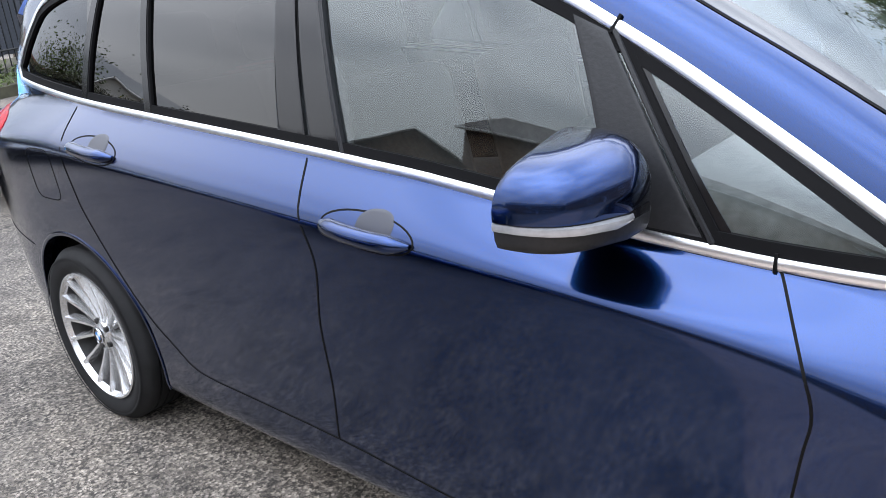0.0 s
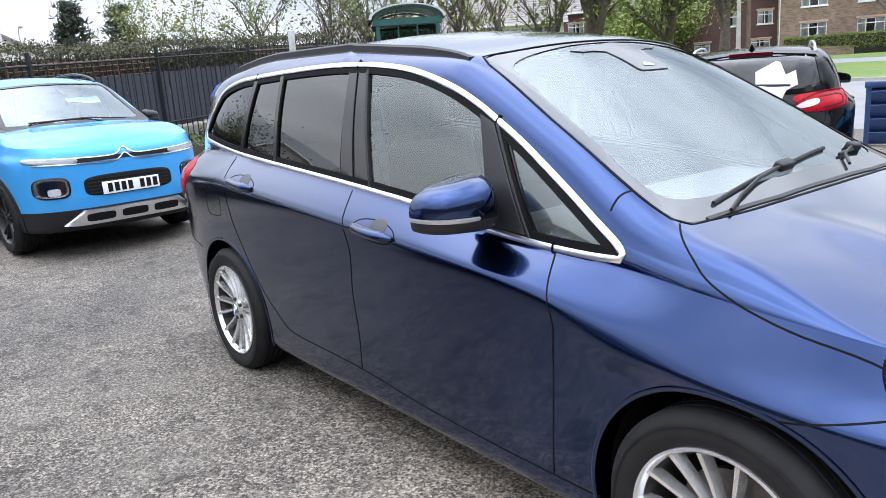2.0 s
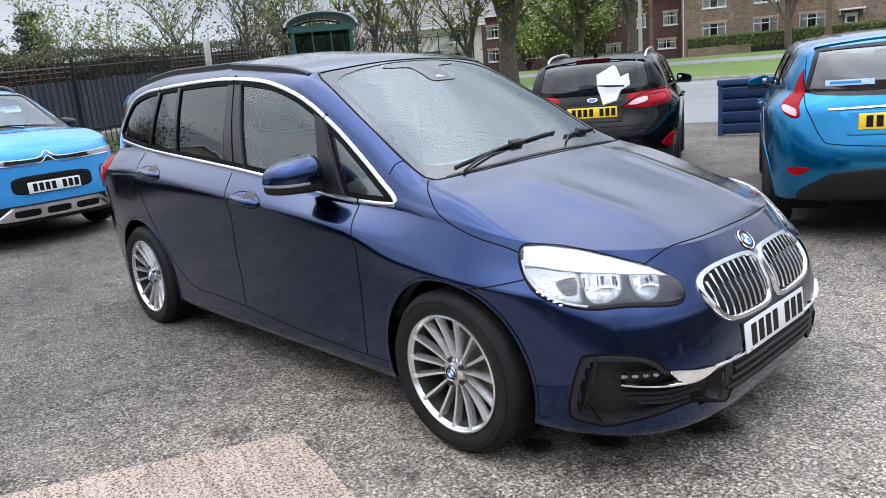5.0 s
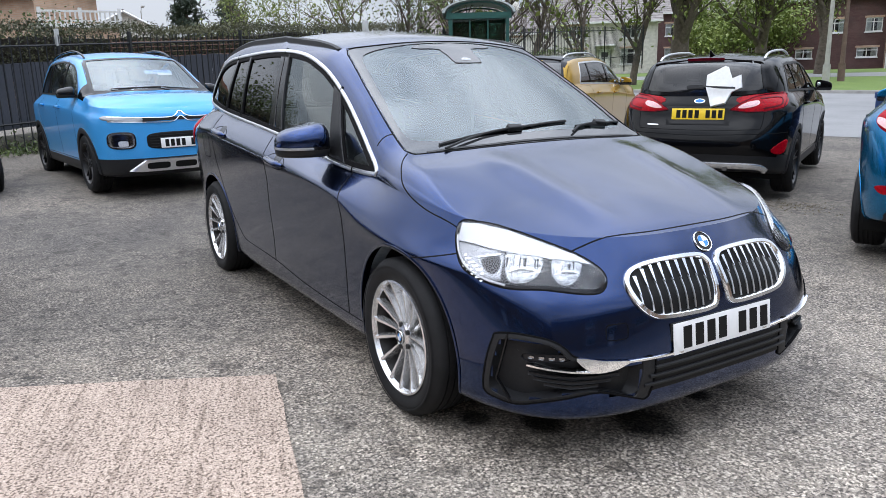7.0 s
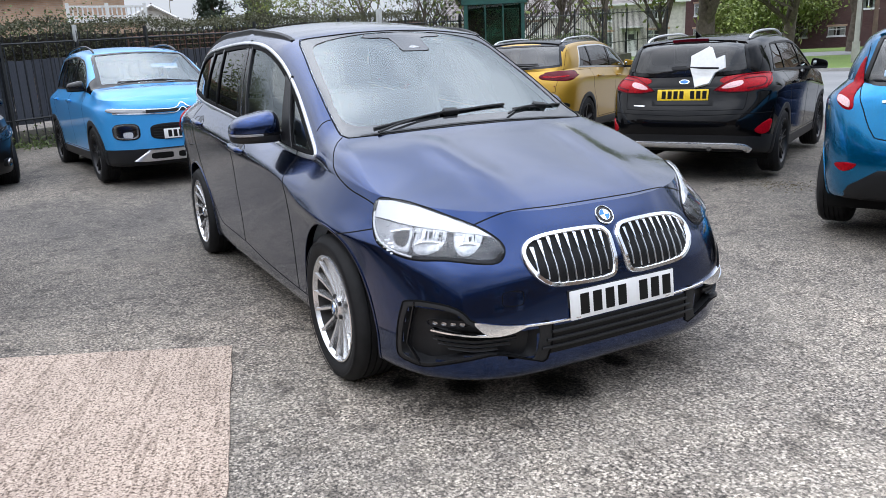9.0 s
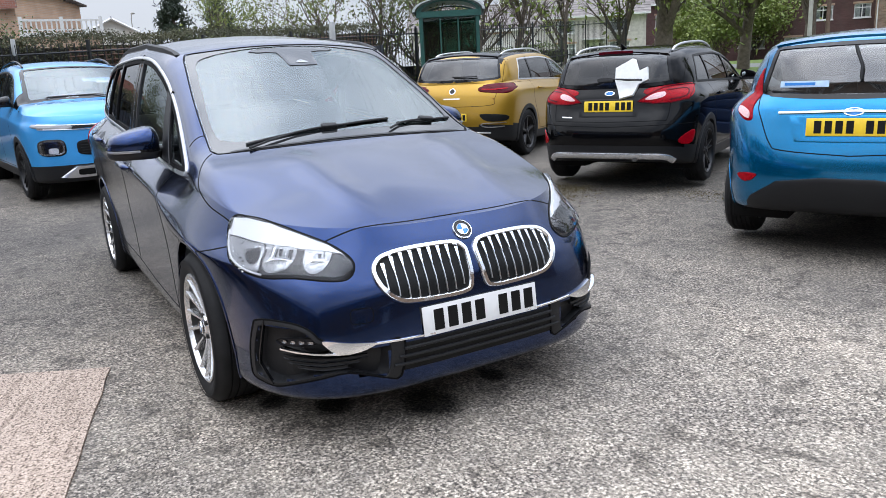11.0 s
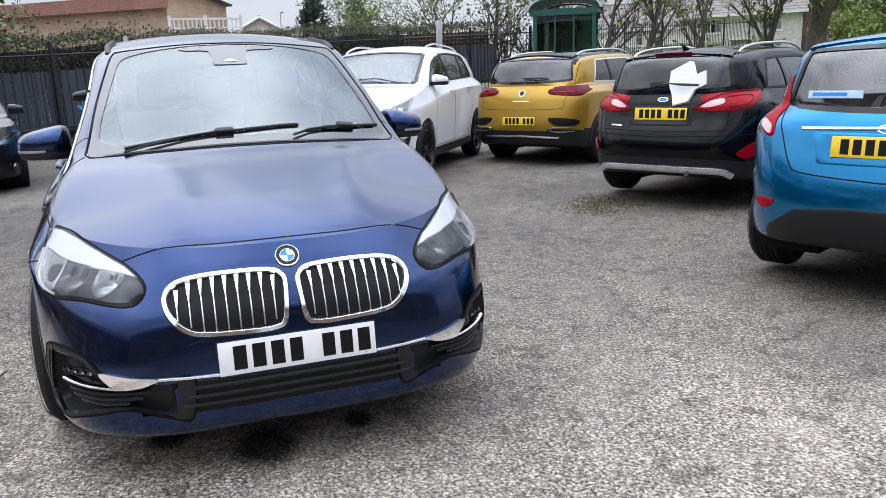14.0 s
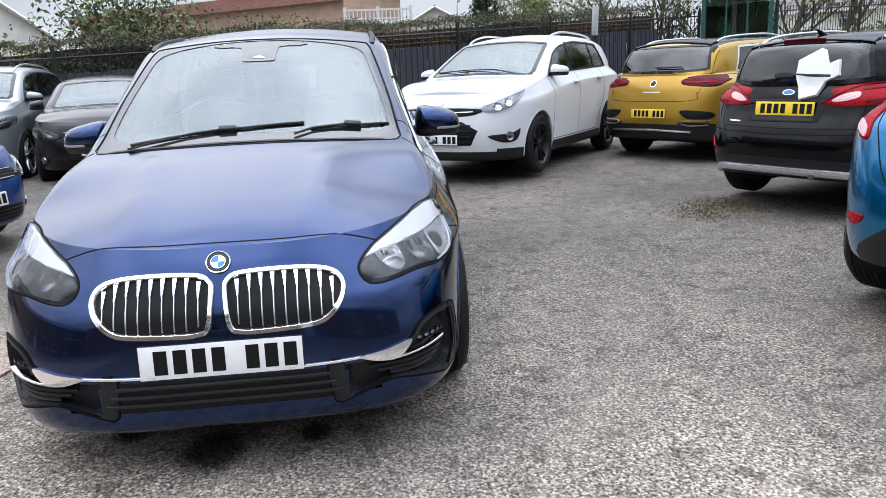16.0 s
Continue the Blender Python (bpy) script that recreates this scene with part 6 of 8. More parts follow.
def gold_crossover():
    sp = dict(xf=2.12, xr=-2.11, w=0.905, H=1.555, wb=2.59, hf=0.93, br=1.11, bf=1.04, rt=0.34, cowl=(1.08, 1.12), head=(0.34, 1.47), tail=(-1.70, 1.48), nr=4.4, tumble=0.28, glass=(0.67, 0.61, 0.03, 1.44), rail=M_SATIN, rim=M_DARKALLOY, style="five", lip=M_TRIM, flare=0.05, mats={"sill": M_TRIM, "roof": M_JET, "lower_rear_bumper": M_TRIM, "lower_bumper": M_TRIM}, low_rear=0.5, low_front=0.4, dlo_end=-1.40, rump=(0.16, 0.06, 0.02, 0.0, 0.01, 0.05, 0.10, 0.16), trim=M_SATIN)
    car, sh = hatch("crossover", "gold crossover with a black roof and silver rails", pose(-5.86, 5.99, 0.06, 0, 0, 121.5), M_GOLD, sp)
    r = sh.rear
    part("diffuser", strip([(-0.60, 0.395), (0, 0.41), (0.60, 0.395)], r, 0.025, 0.02, False, 0.02, True), M_SATIN, car)
    for s in (-1, 1):
        part("bumper_vent", patch(smooth_line([(s * 0.46, 0.66), (s * 0.80, 0.64), (s * 0.80, 0.56), (s * 0.56, 0.56)], 3, True), r, 0.012, 0.02), M_INK, car)
        part("bumper_blade", strip(smooth_line([(s * 0.80, 0.535), (s * 0.52, 0.53), (s * 0.48, 0.50), (s * 0.58, 0.475), (s * 0.78, 0.48)], 4), r, 0.012, 0.02, False, 0.02, True), M_SATIN, car)
        lamp = smooth_line([(s * 0.40, 1.01), (s * 0.46, 1.045), (s * 0.70, 1.07), (s * 0.84, 1.075), (s * 0.87, 1.0), (s * 0.82, 0.94), (s * 0.60, 0.95), (s * 0.44, 0.97)], 4, True)
        tl = part("tail_lamp", patch(lamp, r, 0.006, 0.03, 0.003), M_DARKRED, car, "dark red tail lamp")
        part("lamp_line", strip([(s * 0.46, 1.0), (s * 0.62, 0.99), (s * 0.80, 1.0)], r, 0.02, 0.013), M_REDLENS, tl)
        part("lamp_side", patch(smooth_line([(-1.62, 1.06), (-1.8, 1.075), (-1.95, 1.06), (-1.95, 0.97), (-1.8, 0.97)], 4, True), sh.side(s), 0.010, 0.02), M_DARKRED, car)
        part("tailgate_gap", strip(smooth_line([(s * 0.68, 1.4), (s * 0.70, 1.1), (s * 0.66, 0.86), (s * 0.60, 0.78), (0, 0.765)], 4), r, 0.006, 0.0008), M_SEAM, car)
    p, n = r(0, 0.615)
    plate(car, facing(p + n * 0.012, (-1, 0, 0.06)), M_PLATEY)
    rear_badge(car, sh, 0.985, 0.05, M_CHROME, M_BLACK)
    part("model_name_bar", strip([(-0.13, 0.88), (0.13, 0.88)], r, 0.016, 0.004), M_SATIN, car)
    part("tailgate_fold", strip([(-0.66, 0.905), (0, 0.925), (0.66, 0.905)], r, 0.010, 0.0015), M_GOLD, car)
    part("roof_spoiler", strip([(-1.57, -0.57), (-1.60, -0.3), (-1.61, 0), (-1.60, 0.3), (-1.57, 0.57)], sh.over, 0.17, 0.022, False, 0.01, True), M_JET, car)
    p, n = r(0.02, 1.18)
    arm_wiper(car, [p + n * 0.02, r(-0.2, 1.17)[0] + n * 0.03, r(-0.36, 1.175)[0] + n * 0.025], 0.010)


def bright_blue_hatchback():
    sp = dict(xf=2.0, xr=-1.97, w=0.86, H=1.46, wb=2.489, hf=0.85, br=1.07, bf=0.97, rt=0.315, cowl=(1.05, 1.03), head=(0.30, 1.37), tail=(-1.63, 1.385), glass=(0.585, 0.52, -0.03, 1.35), rim=M_ALLOY, style="ten", dlo_end=-1.40, rump=(0.18, 0.08, 0.02, 0.0, 0.02, 0.07, 0.11, 0.16), nr=2.9, rear_glass=M_REARGLASS, mirror=M_CANDY)
    car, sh = hatch("hatchback", "bright metallic blue hatchback with tall tail lamps", pose(1.09, 4.81, 0.04, 0, 0, 113.6), M_CANDY, sp)
    r = sh.rear
    part("lower_bumper", patch(dense([(-0.60, 0.37), (-0.42, 0.49), (-0.15, 0.525), (0.15, 0.525), (0.42, 0.49), (0.60, 0.37), (0.66, 0.27), (-0.66, 0.27)], 0.05, True), r, 0.006, 0.02), M_TRIM, car, "black lower bumper")
    for s in (-1, 1):
        t = sh.turn(-1.2, s)
        tl = part("tail_lamp", patch(smooth_line([(124.2, 1.215), (126.2, 1.15), (128.2, 1.07), (130.4, 0.98), (133.2, 0.89), (130.5, 0.872), (125.5, 0.90), (120.8, 0.95), (119.6, 1.01), (121.4, 1.10)], 4, True), t, 0.006, 0.03, 0.004, centre=(125.5, 1.0)), M_REDLENS, car, "tall red tail lamp")
        part("lamp_core", patch(smooth_line([(130.6, 0.93), (126.5, 0.955), (122.0, 0.962), (123.4, 0.93), (127, 0.907), (131.5, 0.886)], 4, True), t, 0.013, 0.02), M_PINKLENS, tl, "pale reversing lamp")
        part("reflector", patch(smooth_line([(s * 0.555, 0.525), (s * 0.66, 0.525), (s * 0.70, 0.505), (s * 0.65, 0.468), (s * 0.59, 0.48)], 3, True), r, 0.008, 0.02), M_REDLENS, car, "red reflector")
        part("tailgate_gap", strip(smooth_line([(s * 0.575, 1.3), (s * 0.59, 1.0), (s * 0.55, 0.874), (s * 0.48, 0.73), (s * 0.40, 0.69), (0, 0.665)], 4), r, 0.007, 0.0008), M_SEAM, car)
    part("chrome_strip", strip([(-0.44, 0.926), (0, 0.936), (0.44, 0.926)], r, 0.020, 0.012, False, 0.02, True), M_CHROME, car, "chrome strip on the tailgate")
    part("plate_recess", patch(dense([(-0.38, 0.91), (0.38, 0.91), (0.33, 0.745), (-0.33, 0.745)], 0.05, True), r, 0.002, 0.02), M_CANDY, car)
    rear_badge(car, sh, 0.932, 0.062, M_CHROME, M_BADGEBLUE, 0.45)
    p, n = r(0, 0.836)
    plate(car, facing(p + n * 0.014, (-1, 0, 0.12)), M_PLATEY)
    part("roof_spoiler", strip([(-1.50, -0.52), (-1.535, -0.3), (-1.545, 0), (-1.535, 0.3), (-1.50, 0.52)], sh.over, 0.15, 0.016, False, 0.01, True), M_CANDY, car)
    st = patch(dense([(0.16, 1.125), (0.46, 1.125), (0.46, 1.085), (0.16, 1.085)], 0.05, True), r, 0.004, 0.002)
    st = part("window_sticker", st, M_STICKER, car, "pale blue window sticker with a dark bar")
    part("bar", strip([(0.24, 1.106), (0.43, 1.106)], r, 0.018, 0.0055), M_BADGEBLUE, st)
    p, n = r(-0.02, 1.12)
    arm_wiper(car, [p + n * 0.02, r(-0.02, 1.20)[0] + n * 0.035, r(0.03, 1.32)[0] + n * 0.03], 0.010)


def white_crossover():
    sp = dict(xf=2.21, xr=-2.20, w=0.91, H=1.645, wb=2.64, hf=0.95, br=1.19, bf=1.10, rt=0.345, cowl=(1.12, 1.16), head=(0.36, 1.55), tail=(-1.72, 1.56), glass=(0.58, 0.52, 0.05, 1.46), rail=M_SATIN, rim=M_DARKALLOY, style="ten", mats={"sill": M_TRIM, "lower_bumper": M_TRIM, "lower_rear_bumper": M_TRIM}, low_front=0.34, low_rear=0.5, dlo_end=-1.42, handle=M_SNOW, rear_glass=M_PRIVACY, nf=2.9, door=(0.0, -1.0), lip=M_SNOW, nose=(0.18, 0.06, 0.02, 0.0, 0.01, 0.06, 0.12, 0.20))
    car, sh = hatch("crossover", "white crossover with silver roof rails and dark alloy wheels", pose(-5.56, 2.63, 0.105, 0, 0, -35.6), M_SNOW, sp)
    f = sh.front
    hexa = [(-0.30, 0.66), (0.30, 0.66), (0.48, 0.56), (0.40, 0.40), (-0.40, 0.40), (-0.48, 0.56)]
    g = part("grille", patch(dense(hexa, 0.05, True), f, 0.006, 0.02), M_INK, car, "black six-sided grille")
    for z in (0.44, 0.50, 0.56, 0.62):
        part("grille_slat", strip([(-0.40, z), (0, z), (0.40, z)], f, 0.014, 0.014, False, 0.006, True), M_TRIM, g)
    part("upper_slot", patch(smooth_line([(-0.46, 0.80), (0.46, 0.80), (0.36, 0.72), (-0.36, 0.72)], 4, True), f, 0.006, 0.02), M_INK, car)
    part("slot_bar", strip([(-0.42, 0.765), (0, 0.755), (0.42, 0.765)], f, 0.018, 0.014, False, 0.01, True), M_CHROME, car)
    p, n = f(0, 0.465)
    plate(car, facing(p + n * 0.016, (1, 0, 0.05)), M_PLATEW)
    front_badge(car, sh, 0.86, 0.055, M_CHROME, M_SATIN, 0.55)
    for s in (-1, 1):
        t = sh.turn(1.25, s)
        lamp = smooth_line([(30, 0.80), (38, 0.845), (48, 0.90), (60, 0.96), (64, 0.975), (58, 0.88), (50, 0.80), (40, 0.755), (33, 0.76)], 4, True)
        hl = part("headlamp", patch(lamp, t, 0.006, 0.02), M_STRIPLENS, car, "swept-back headlamp")
        part("headlamp_reflector", patch(smooth_line([(35, 0.80), (46, 0.86), (54, 0.89), (50, 0.82), (42, 0.785)], 4, True), t, 0.012, 0.02), M_REFLECT, hl)
        for a, z in ((41, 0.81), (48, 0.845)):
            p, n = t(a, z)
            part("lamp_bowl", turned(lathe([(0, -0.012), (0.03, -0.010), (0.045, -0.02), (0.05, 0.0)], 20)), M_CHROME, hl).matrix_basis = facing(p + n * 0.004, n)
        part("headlamp_lens", patch(lamp, t, 0.026, 0.02), M_LENS, hl).visible_shadow = False
        pod = smooth_line([(34, 0.50), (50, 0.52), (57, 0.56), (54, 0.44), (44, 0.42)], 4, True)
        part("fog_surround", patch(pod, t, 0.006, 0.02), M_TRIM, car)
        p, n = t(48, 0.49)
        part("fog_lamp", turned(lathe([(0, -0.006), (0.035, -0.012), (0.048, -0.02), (0.052, 0.0)], 20)), M_REFLECT, car, "round fog lamp").matrix_basis = facing(p + n * 0.006, n)
    arm_wiper(car, [(1.20, 0.50, 1.16), (1.10, 0.2, 1.21), (1.06, -0.30, 1.215)])
    arm_wiper(car, [(1.20, -0.10, 1.18), (1.08, -0.35, 1.205), (1.0, -0.62, 1.19)])


def plain_front(car, sh, hf, w, plate_z=0.46, bars=4, chrome=True):
    """A grille, lamps, plate and intake for cars of which little is seen."""
    f = sh.front
    zg = hf - 0.17
    g = part("grille", patch(oval(0, zg, w * 0.55, 0.055, 32, 5), f, 0.005, 0.02), M_INK, car, "black slatted grille")
    for k in range(bars):
        z = zg - 0.035 + 0.07 * k / max(1, bars - 1)
        part("grille_slat", strip([(-w * 0.5, z), (0, z), (w * 0.5, z)], f, 0.009, 0.012, False, 0.006, True), M_CHROME if chrome and k in (0, bars - 1) else M_TRIM, g)
    low = part("intake", patch(oval(0, 0.33, w * 0.62, 0.065, 32, 5), f, 0.005, 0.02), M_INK, car)
    for z in (0.30, 0.33, 0.36):
        part("intake_slat", strip([(-w * 0.56, z), (0, z), (w * 0.56, z)], f, 0.008, 0.012, False, 0.006, True), M_TRIM, low)
    p, n = f(0, plate_z)
    plate(car, facing(p + n * 0.014, (1, 0, 0.06)), M_PLATEW)
    front_badge(car, sh, zg + 0.005, 0.055, M_CHROME, M_BLACK)
    for s in (-1, 1):
        t = sh.turn(sh.lampx, s)
        lamp = smooth_line([(29, hf - 0.19), (36, hf - 0.12), (48, hf - 0.075), (60, hf - 0.06), (59, hf - 0.13), (50, hf - 0.20), (38, hf - 0.225)], 4, True)
        hl = part("headlamp", patch(lamp, t, 0.006, 0.02), M_DARKLAMP, car, "headlamp with clear lens")
        part("headlamp_reflector", patch(smooth_line([(34, hf - 0.175), (44, hf - 0.125), (56, hf - 0.09), (52, hf - 0.155), (40, hf - 0.195)], 4, True), t, 0.012, 0.02), M_REFLECT, hl)
        part("headlamp_lens", patch(lamp, t, 0.024, 0.02), M_LENS, hl).visible_shadow = False
        part("fog_recess", patch(oval(46, 0.36, 6, 0.05, 20, 4), t, 0.005, 0.02), M_INK, car)
        p, n = t(46, 0.36)
        part("fog_lamp", turned(lathe([(0, -0.004), (0.03, -0.01), (0.042, -0.016), (0.045, 0.0)], 18)), M_REFLECT, car).matrix_basis = facing(p + n * 0.006, n)


def far_cars():
    base = dict(xf=2.08, xr=-2.12, w=0.89, H=1.45, wb=2.62, hf=0.84, br=1.05, bf=0.98, rt=0.32, cowl=(1.08, 1.02), head=(0.32, 1.36), tail=(-1.55, 1.37), glass=(0.56, 0.50, 0.04, 1.31), rear_glass=M_SIDEGLASS)
    tall = dict(xf=2.20, xr=-2.25, w=0.915, H=1.65, wb=2.69, hf=0.98, br=1.17, bf=1.10, rt=0.345, cowl=(1.14, 1.18), head=(0.38, 1.56), tail=(-1.75, 1.55), glass=(0.58, 0.52, 0.05, 1.47), rail=M_SATIN)
    for name, label, at, body, sp, fr in (
            ("hatchback", "dark grey hatchback parked nose out beside the crossover", spot(-7.63, -3.35, 13, -0.08), M_GUNMETAL, base, True),
            ("crossover", "silver green crossover with roof rails, nose out", spot(-7.85, -5.25, 6, -0.08), M_SILVER, tall, True),
            ("hatchback", "mid blue hatchback with a black slatted grille", spot(-2.05, -4.5, 75, -0.01), M_ROYAL, dict(base, hf=0.82), True)):
        car, sh = hatch(name, label, at, body, sp)
        sh.lampx = 1.15
        plain_front(car, sh, sp["hf"], sp["w"])
    road = "cars on the road"
    for name, label, at, body, sp in (
            ("hatchback", "small red hatchback parked across the road", pose(-32.7, 55, rise(-32.7, 55.0) + 0.12, 0, 0, 200), M_RED, base),):
        hatch(name, label, at, body, sp, road, detail=False)


sky_blue_crossover()
black_hatchback()
gold_crossover()
bright_blue_hatchback()
white_crossover()
far_cars()


# ---------------------------------------------------------------- fence, railings and hedge
FX, FY, FD = -10.9, -1.9, Vector((-0.444, 0.896, 0))
FN = Vector((0.896, 0.444, 0))  # towards the yard
FANG = math.degrees(math.atan2(FD.y, FD.x))
SLOPE = 0.043


def fence_at(s, off, z):
    """A point s metres along the fence, off metres to the yard's side, z metres over its sloping foot."""
    p = Vector((FX, FY, 0.12)) + FD * s + FN * off
    return Vector((p.x, p.y, 0.12 + SLOPE * s + z))


def leaf_cloud(points, size, rng, flat=0.5, bend=True):
    """Many small leaves: one bent four-cornered blade at each point."""
    n = len(points)
    p = np.asarray(points, float)
    a, b = rng.normal(size=(n, 3)), rng.normal(size=(n, 3))
    a /= np.linalg.norm(a, axis=1, keepdims=True)
    b -= a * (a * b).sum(1, keepdims=True)
    b /= np.linalg.norm(b, axis=1, keepdims=True)
    s = (size * rng.uniform(0.6, 1.4, n))[:, None]
    v = np.stack([p - a * s, p - b * s * flat, p + a * s, p + b * s * flat], 1).reshape(-1, 3)
    f = np.arange(4 * n).reshape(n, 4)
    return v, f


def leafy(name, colours, rough=0.6):
    k = Nodes(name, colours[1], rough)
    g = k.node("ShaderNodeNewGeometry")
    n = k.noise(0.7, 3.0)
    isl = k.ramp(g.outputs["Random Per Island"], (0.0, colours[0]), (0.5, colours[1]), (1.0, colours[2]))
    k.put("Base Color", k.mix(0.45, isl, k.ramp(n, (0.35, colours[0]), (0.65, colours[2]))))
    return k.mat


M_BOARD = plain("fence_stain_blue_grey", (0.030, 0.035, 0.050), 0.7, 0.0, 0.35, 7.0, 0.3)
k = Nodes("fence_board_wood", (0.03, 0.034, 0.046), 0.72)
inf = k.node("ShaderNodeObjectInfo")
grain = k.noise(6.0, 6.0, 0.6, k.coords((14, 14, 1.2)))
tone = k.ramp(inf.outputs["Random"], (0.0, (0.030, 0.035, 0.047)), (1.0, (0.060, 0.066, 0.084)))
k.put("Base Color", k.mix(0.5, tone, k.ramp(grain, (0.3, (0.025, 0.028, 0.037)), (0.7, (0.078, 0.083, 0.10)))))
k.bump(grain, 0.4, 0.004)
M_PLANK = k.mat
M_IRON = plain("black_iron", (0.018, 0.020, 0.022), 0.55, 0.3, 0.3, 20.0)
M_TRELLIS = plain("brown_trellis_wood", (0.12, 0.065, 0.045), 0.8, 0.0, 0.3, 12.0)
M_WHITEPOST = plain("weathered_white", (0.40, 0.41, 0.40), 0.6, 0.0, 0.15, 6.0)


def fences():
    rng = random.Random(2)
    boards = thing("board_fence", "dark blue-grey stained timber boards behind iron railings", "fence")
    me = None
    n = 0
    s = -15.0
    shapes = []
    for v in range(3):
        bm = box((-0.066, -0.011, 0.46), (0.066, 0.011, 1.55 + 0.012 * v), 0.004)
        m = bpy.data.meshes.new("board")
        bm.to_mesh(m)
        bm.free()
        m.materials.append(M_PLANK)
        shapes.append(m)
    while s < 12.2:
        o = new("board", shapes[rng.randrange(3)])
        o.parent = boards
        p = fence_at(s, -0.07, rng.uniform(-0.01, 0.01))
        o.matrix_basis = pose(p.x, p.y, p.z, rng.uniform(-0.6, 0.6), rng.uniform(-0.4, 0.4), FANG)
        s += 0.140
    for z in (0.62, 1.38):
        part("fence_rail", tube([fence_at(-15, -0.11, z), fence_at(12.2, -0.11, z)], 0.03, 6), M_BOARD, boards)
    rails = thing("railings", "black iron railings with upright bars", "railings")
    bm = box((-0.008, -0.008, 0.02), (0.008, 0.008, 2.0))
    bar = bpy.data.meshes.new("bar")
    bm.to_mesh(bar)
    bm.free()
    bar.materials.append(M_IRON)
    s = -15.0
    while s < 34:
        o = new("upright_bar", bar)
        o.parent = rails
        p = fence_at(s, 0.0, 0)
        o.matrix_basis = pose(p.x, p.y, p.z, 0, 0, FANG)
        s += 0.155
    for z in (0.55, 1.84):
        part("top_rail" if z > 1 else "low_rail", tube([fence_at(-15, 0.0, z), fence_at(34, 0.0, z)], 0.02, 6), M_IRON, rails)
    for k in range(18):
        q = -14.6 + 2.85 * k
        part("railing_post", tube([fence_at(q, 0.0, -0.2), fence_at(q, 0.0, 2.06)], 0.04, 4), M_IRON, rails)
    trellis = thing("trellis", "brown wooden trellis strip along the fence top", "trellis")
    for a, b in ((-9.0, -3.4), (2.2, 5.4), (8.6, 12.0)):
        for z in (1.56, 1.66, 1.76, 1.86):
            part("lath", tube([fence_at(a, -0.14, z), fence_at(b, -0.14, z)], 0.012, 4), M_TRELLIS, trellis)
        q = a
        while q < b:
            part("lath", tube([fence_at(q, -0.155, 1.5), fence_at(q, -0.155, 1.92)], 0.013, 4), M_TRELLIS, trellis)
            q += 0.19
    for q, off, top, w in ((9.26, 0.50, 2.24, 0.06), (1.04, 0.0, 2.12, 0.032)):
        ps = thing("sign_post", "thin post with a weathered white sleeve by the fence", "post")
        part("pole", tube([fence_at(q, off, -0.2), fence_at(q, off, top - 0.1)], 0.035, 8), M_IRON, ps)
        p = fence_at(q, off, top)
        part("sleeve", box((-w, -w, -0.72 if w > 0.05 else -0.3), (w, w, 0), 0.01, pose(p.x, p.y, p.z, 0, 2, FANG)), M_WHITEPOST, ps, "white sleeve")


def hedge(name, label, s0, s1, off0, off1, z0, z1, n, mat, seed, wob=0.14, size=0.045):
    """A clipped hedge: a dark woody core under a thick skin of leaves, with an uneven top."""
    rng = np.random.default_rng(seed)
    h = thing(name, label, "hedge")
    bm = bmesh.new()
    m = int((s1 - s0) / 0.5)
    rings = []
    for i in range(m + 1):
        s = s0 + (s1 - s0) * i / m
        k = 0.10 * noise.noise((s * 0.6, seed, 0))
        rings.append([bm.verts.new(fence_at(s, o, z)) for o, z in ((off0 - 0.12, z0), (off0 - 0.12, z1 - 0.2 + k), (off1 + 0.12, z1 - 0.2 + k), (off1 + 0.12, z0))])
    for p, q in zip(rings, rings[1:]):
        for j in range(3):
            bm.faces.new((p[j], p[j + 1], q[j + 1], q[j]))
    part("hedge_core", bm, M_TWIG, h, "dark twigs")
    pts = []
    for _ in range(n):
        s = rng.uniform(s0, s1)
        if rng.random() < 0.62:
            o, z = off0 + rng.normal(0, 0.05), z0 + (z1 - z0) * rng.random()
        else:
            o, z = rng.uniform(off1, off0), z1 + rng.normal(0, 0.05)
        bump = wob * noise.noise((s * 0.9, z * 1.2, seed)) + 0.09 * noise.noise((s * 3.1, z * 3, seed))
        if z > z1 - 0.3:
            z += bump * 1.0 + 0.08 * noise.noise((s * 0.35, 5, seed))
        pts.append(fence_at(s, o + bump * 0.8, z))
    v, f = leaf_cloud(pts, size, rng)
    tagged(put("hedge_leaves", mesh_of("leaves", v, f), mat, h, "small leaves in green and brown"), kind="stuff")
    return h


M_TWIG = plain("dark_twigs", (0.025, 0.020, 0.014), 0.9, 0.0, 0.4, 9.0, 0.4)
M_HEDGE = leafy("hedge_leaf", ((0.018, 0.022, 0.009), (0.048, 0.056, 0.018), (0.10, 0.097, 0.042)))
M_SHRUB = leafy("shrub_leaf", ((0.030, 0.050, 0.012), (0.085, 0.125, 0.030), (0.16, 0.20, 0.06)))
M_SPRING = leafy("spring_leaf", ((0.075, 0.110, 0.020), (0.14, 0.20, 0.035), (0.26, 0.30, 0.07)))
M_CONIFER = leafy("conifer_needles", ((0.008, 0.018, 0.010), (0.018, 0.035, 0.018), (0.035, 0.055, 0.025)))
M_YELLOWLEAF = leafy("yellow_leaf", ((0.22, 0.20, 0.02), (0.38, 0.34, 0.04), (0.50, 0.45, 0.08)))
M_BARK = plain("bark", (0.095, 0.075, 0.058), 0.9, 0.0, 0.4, 6.0, 0.6)
fences()
hedge("hedge", "long brown-green clipped hedge behind the fence", -15, 12.4, -0.35, -1.5, 1.25, 2.16, 70000, M_HEDGE, 5, 0.09, 0.024)
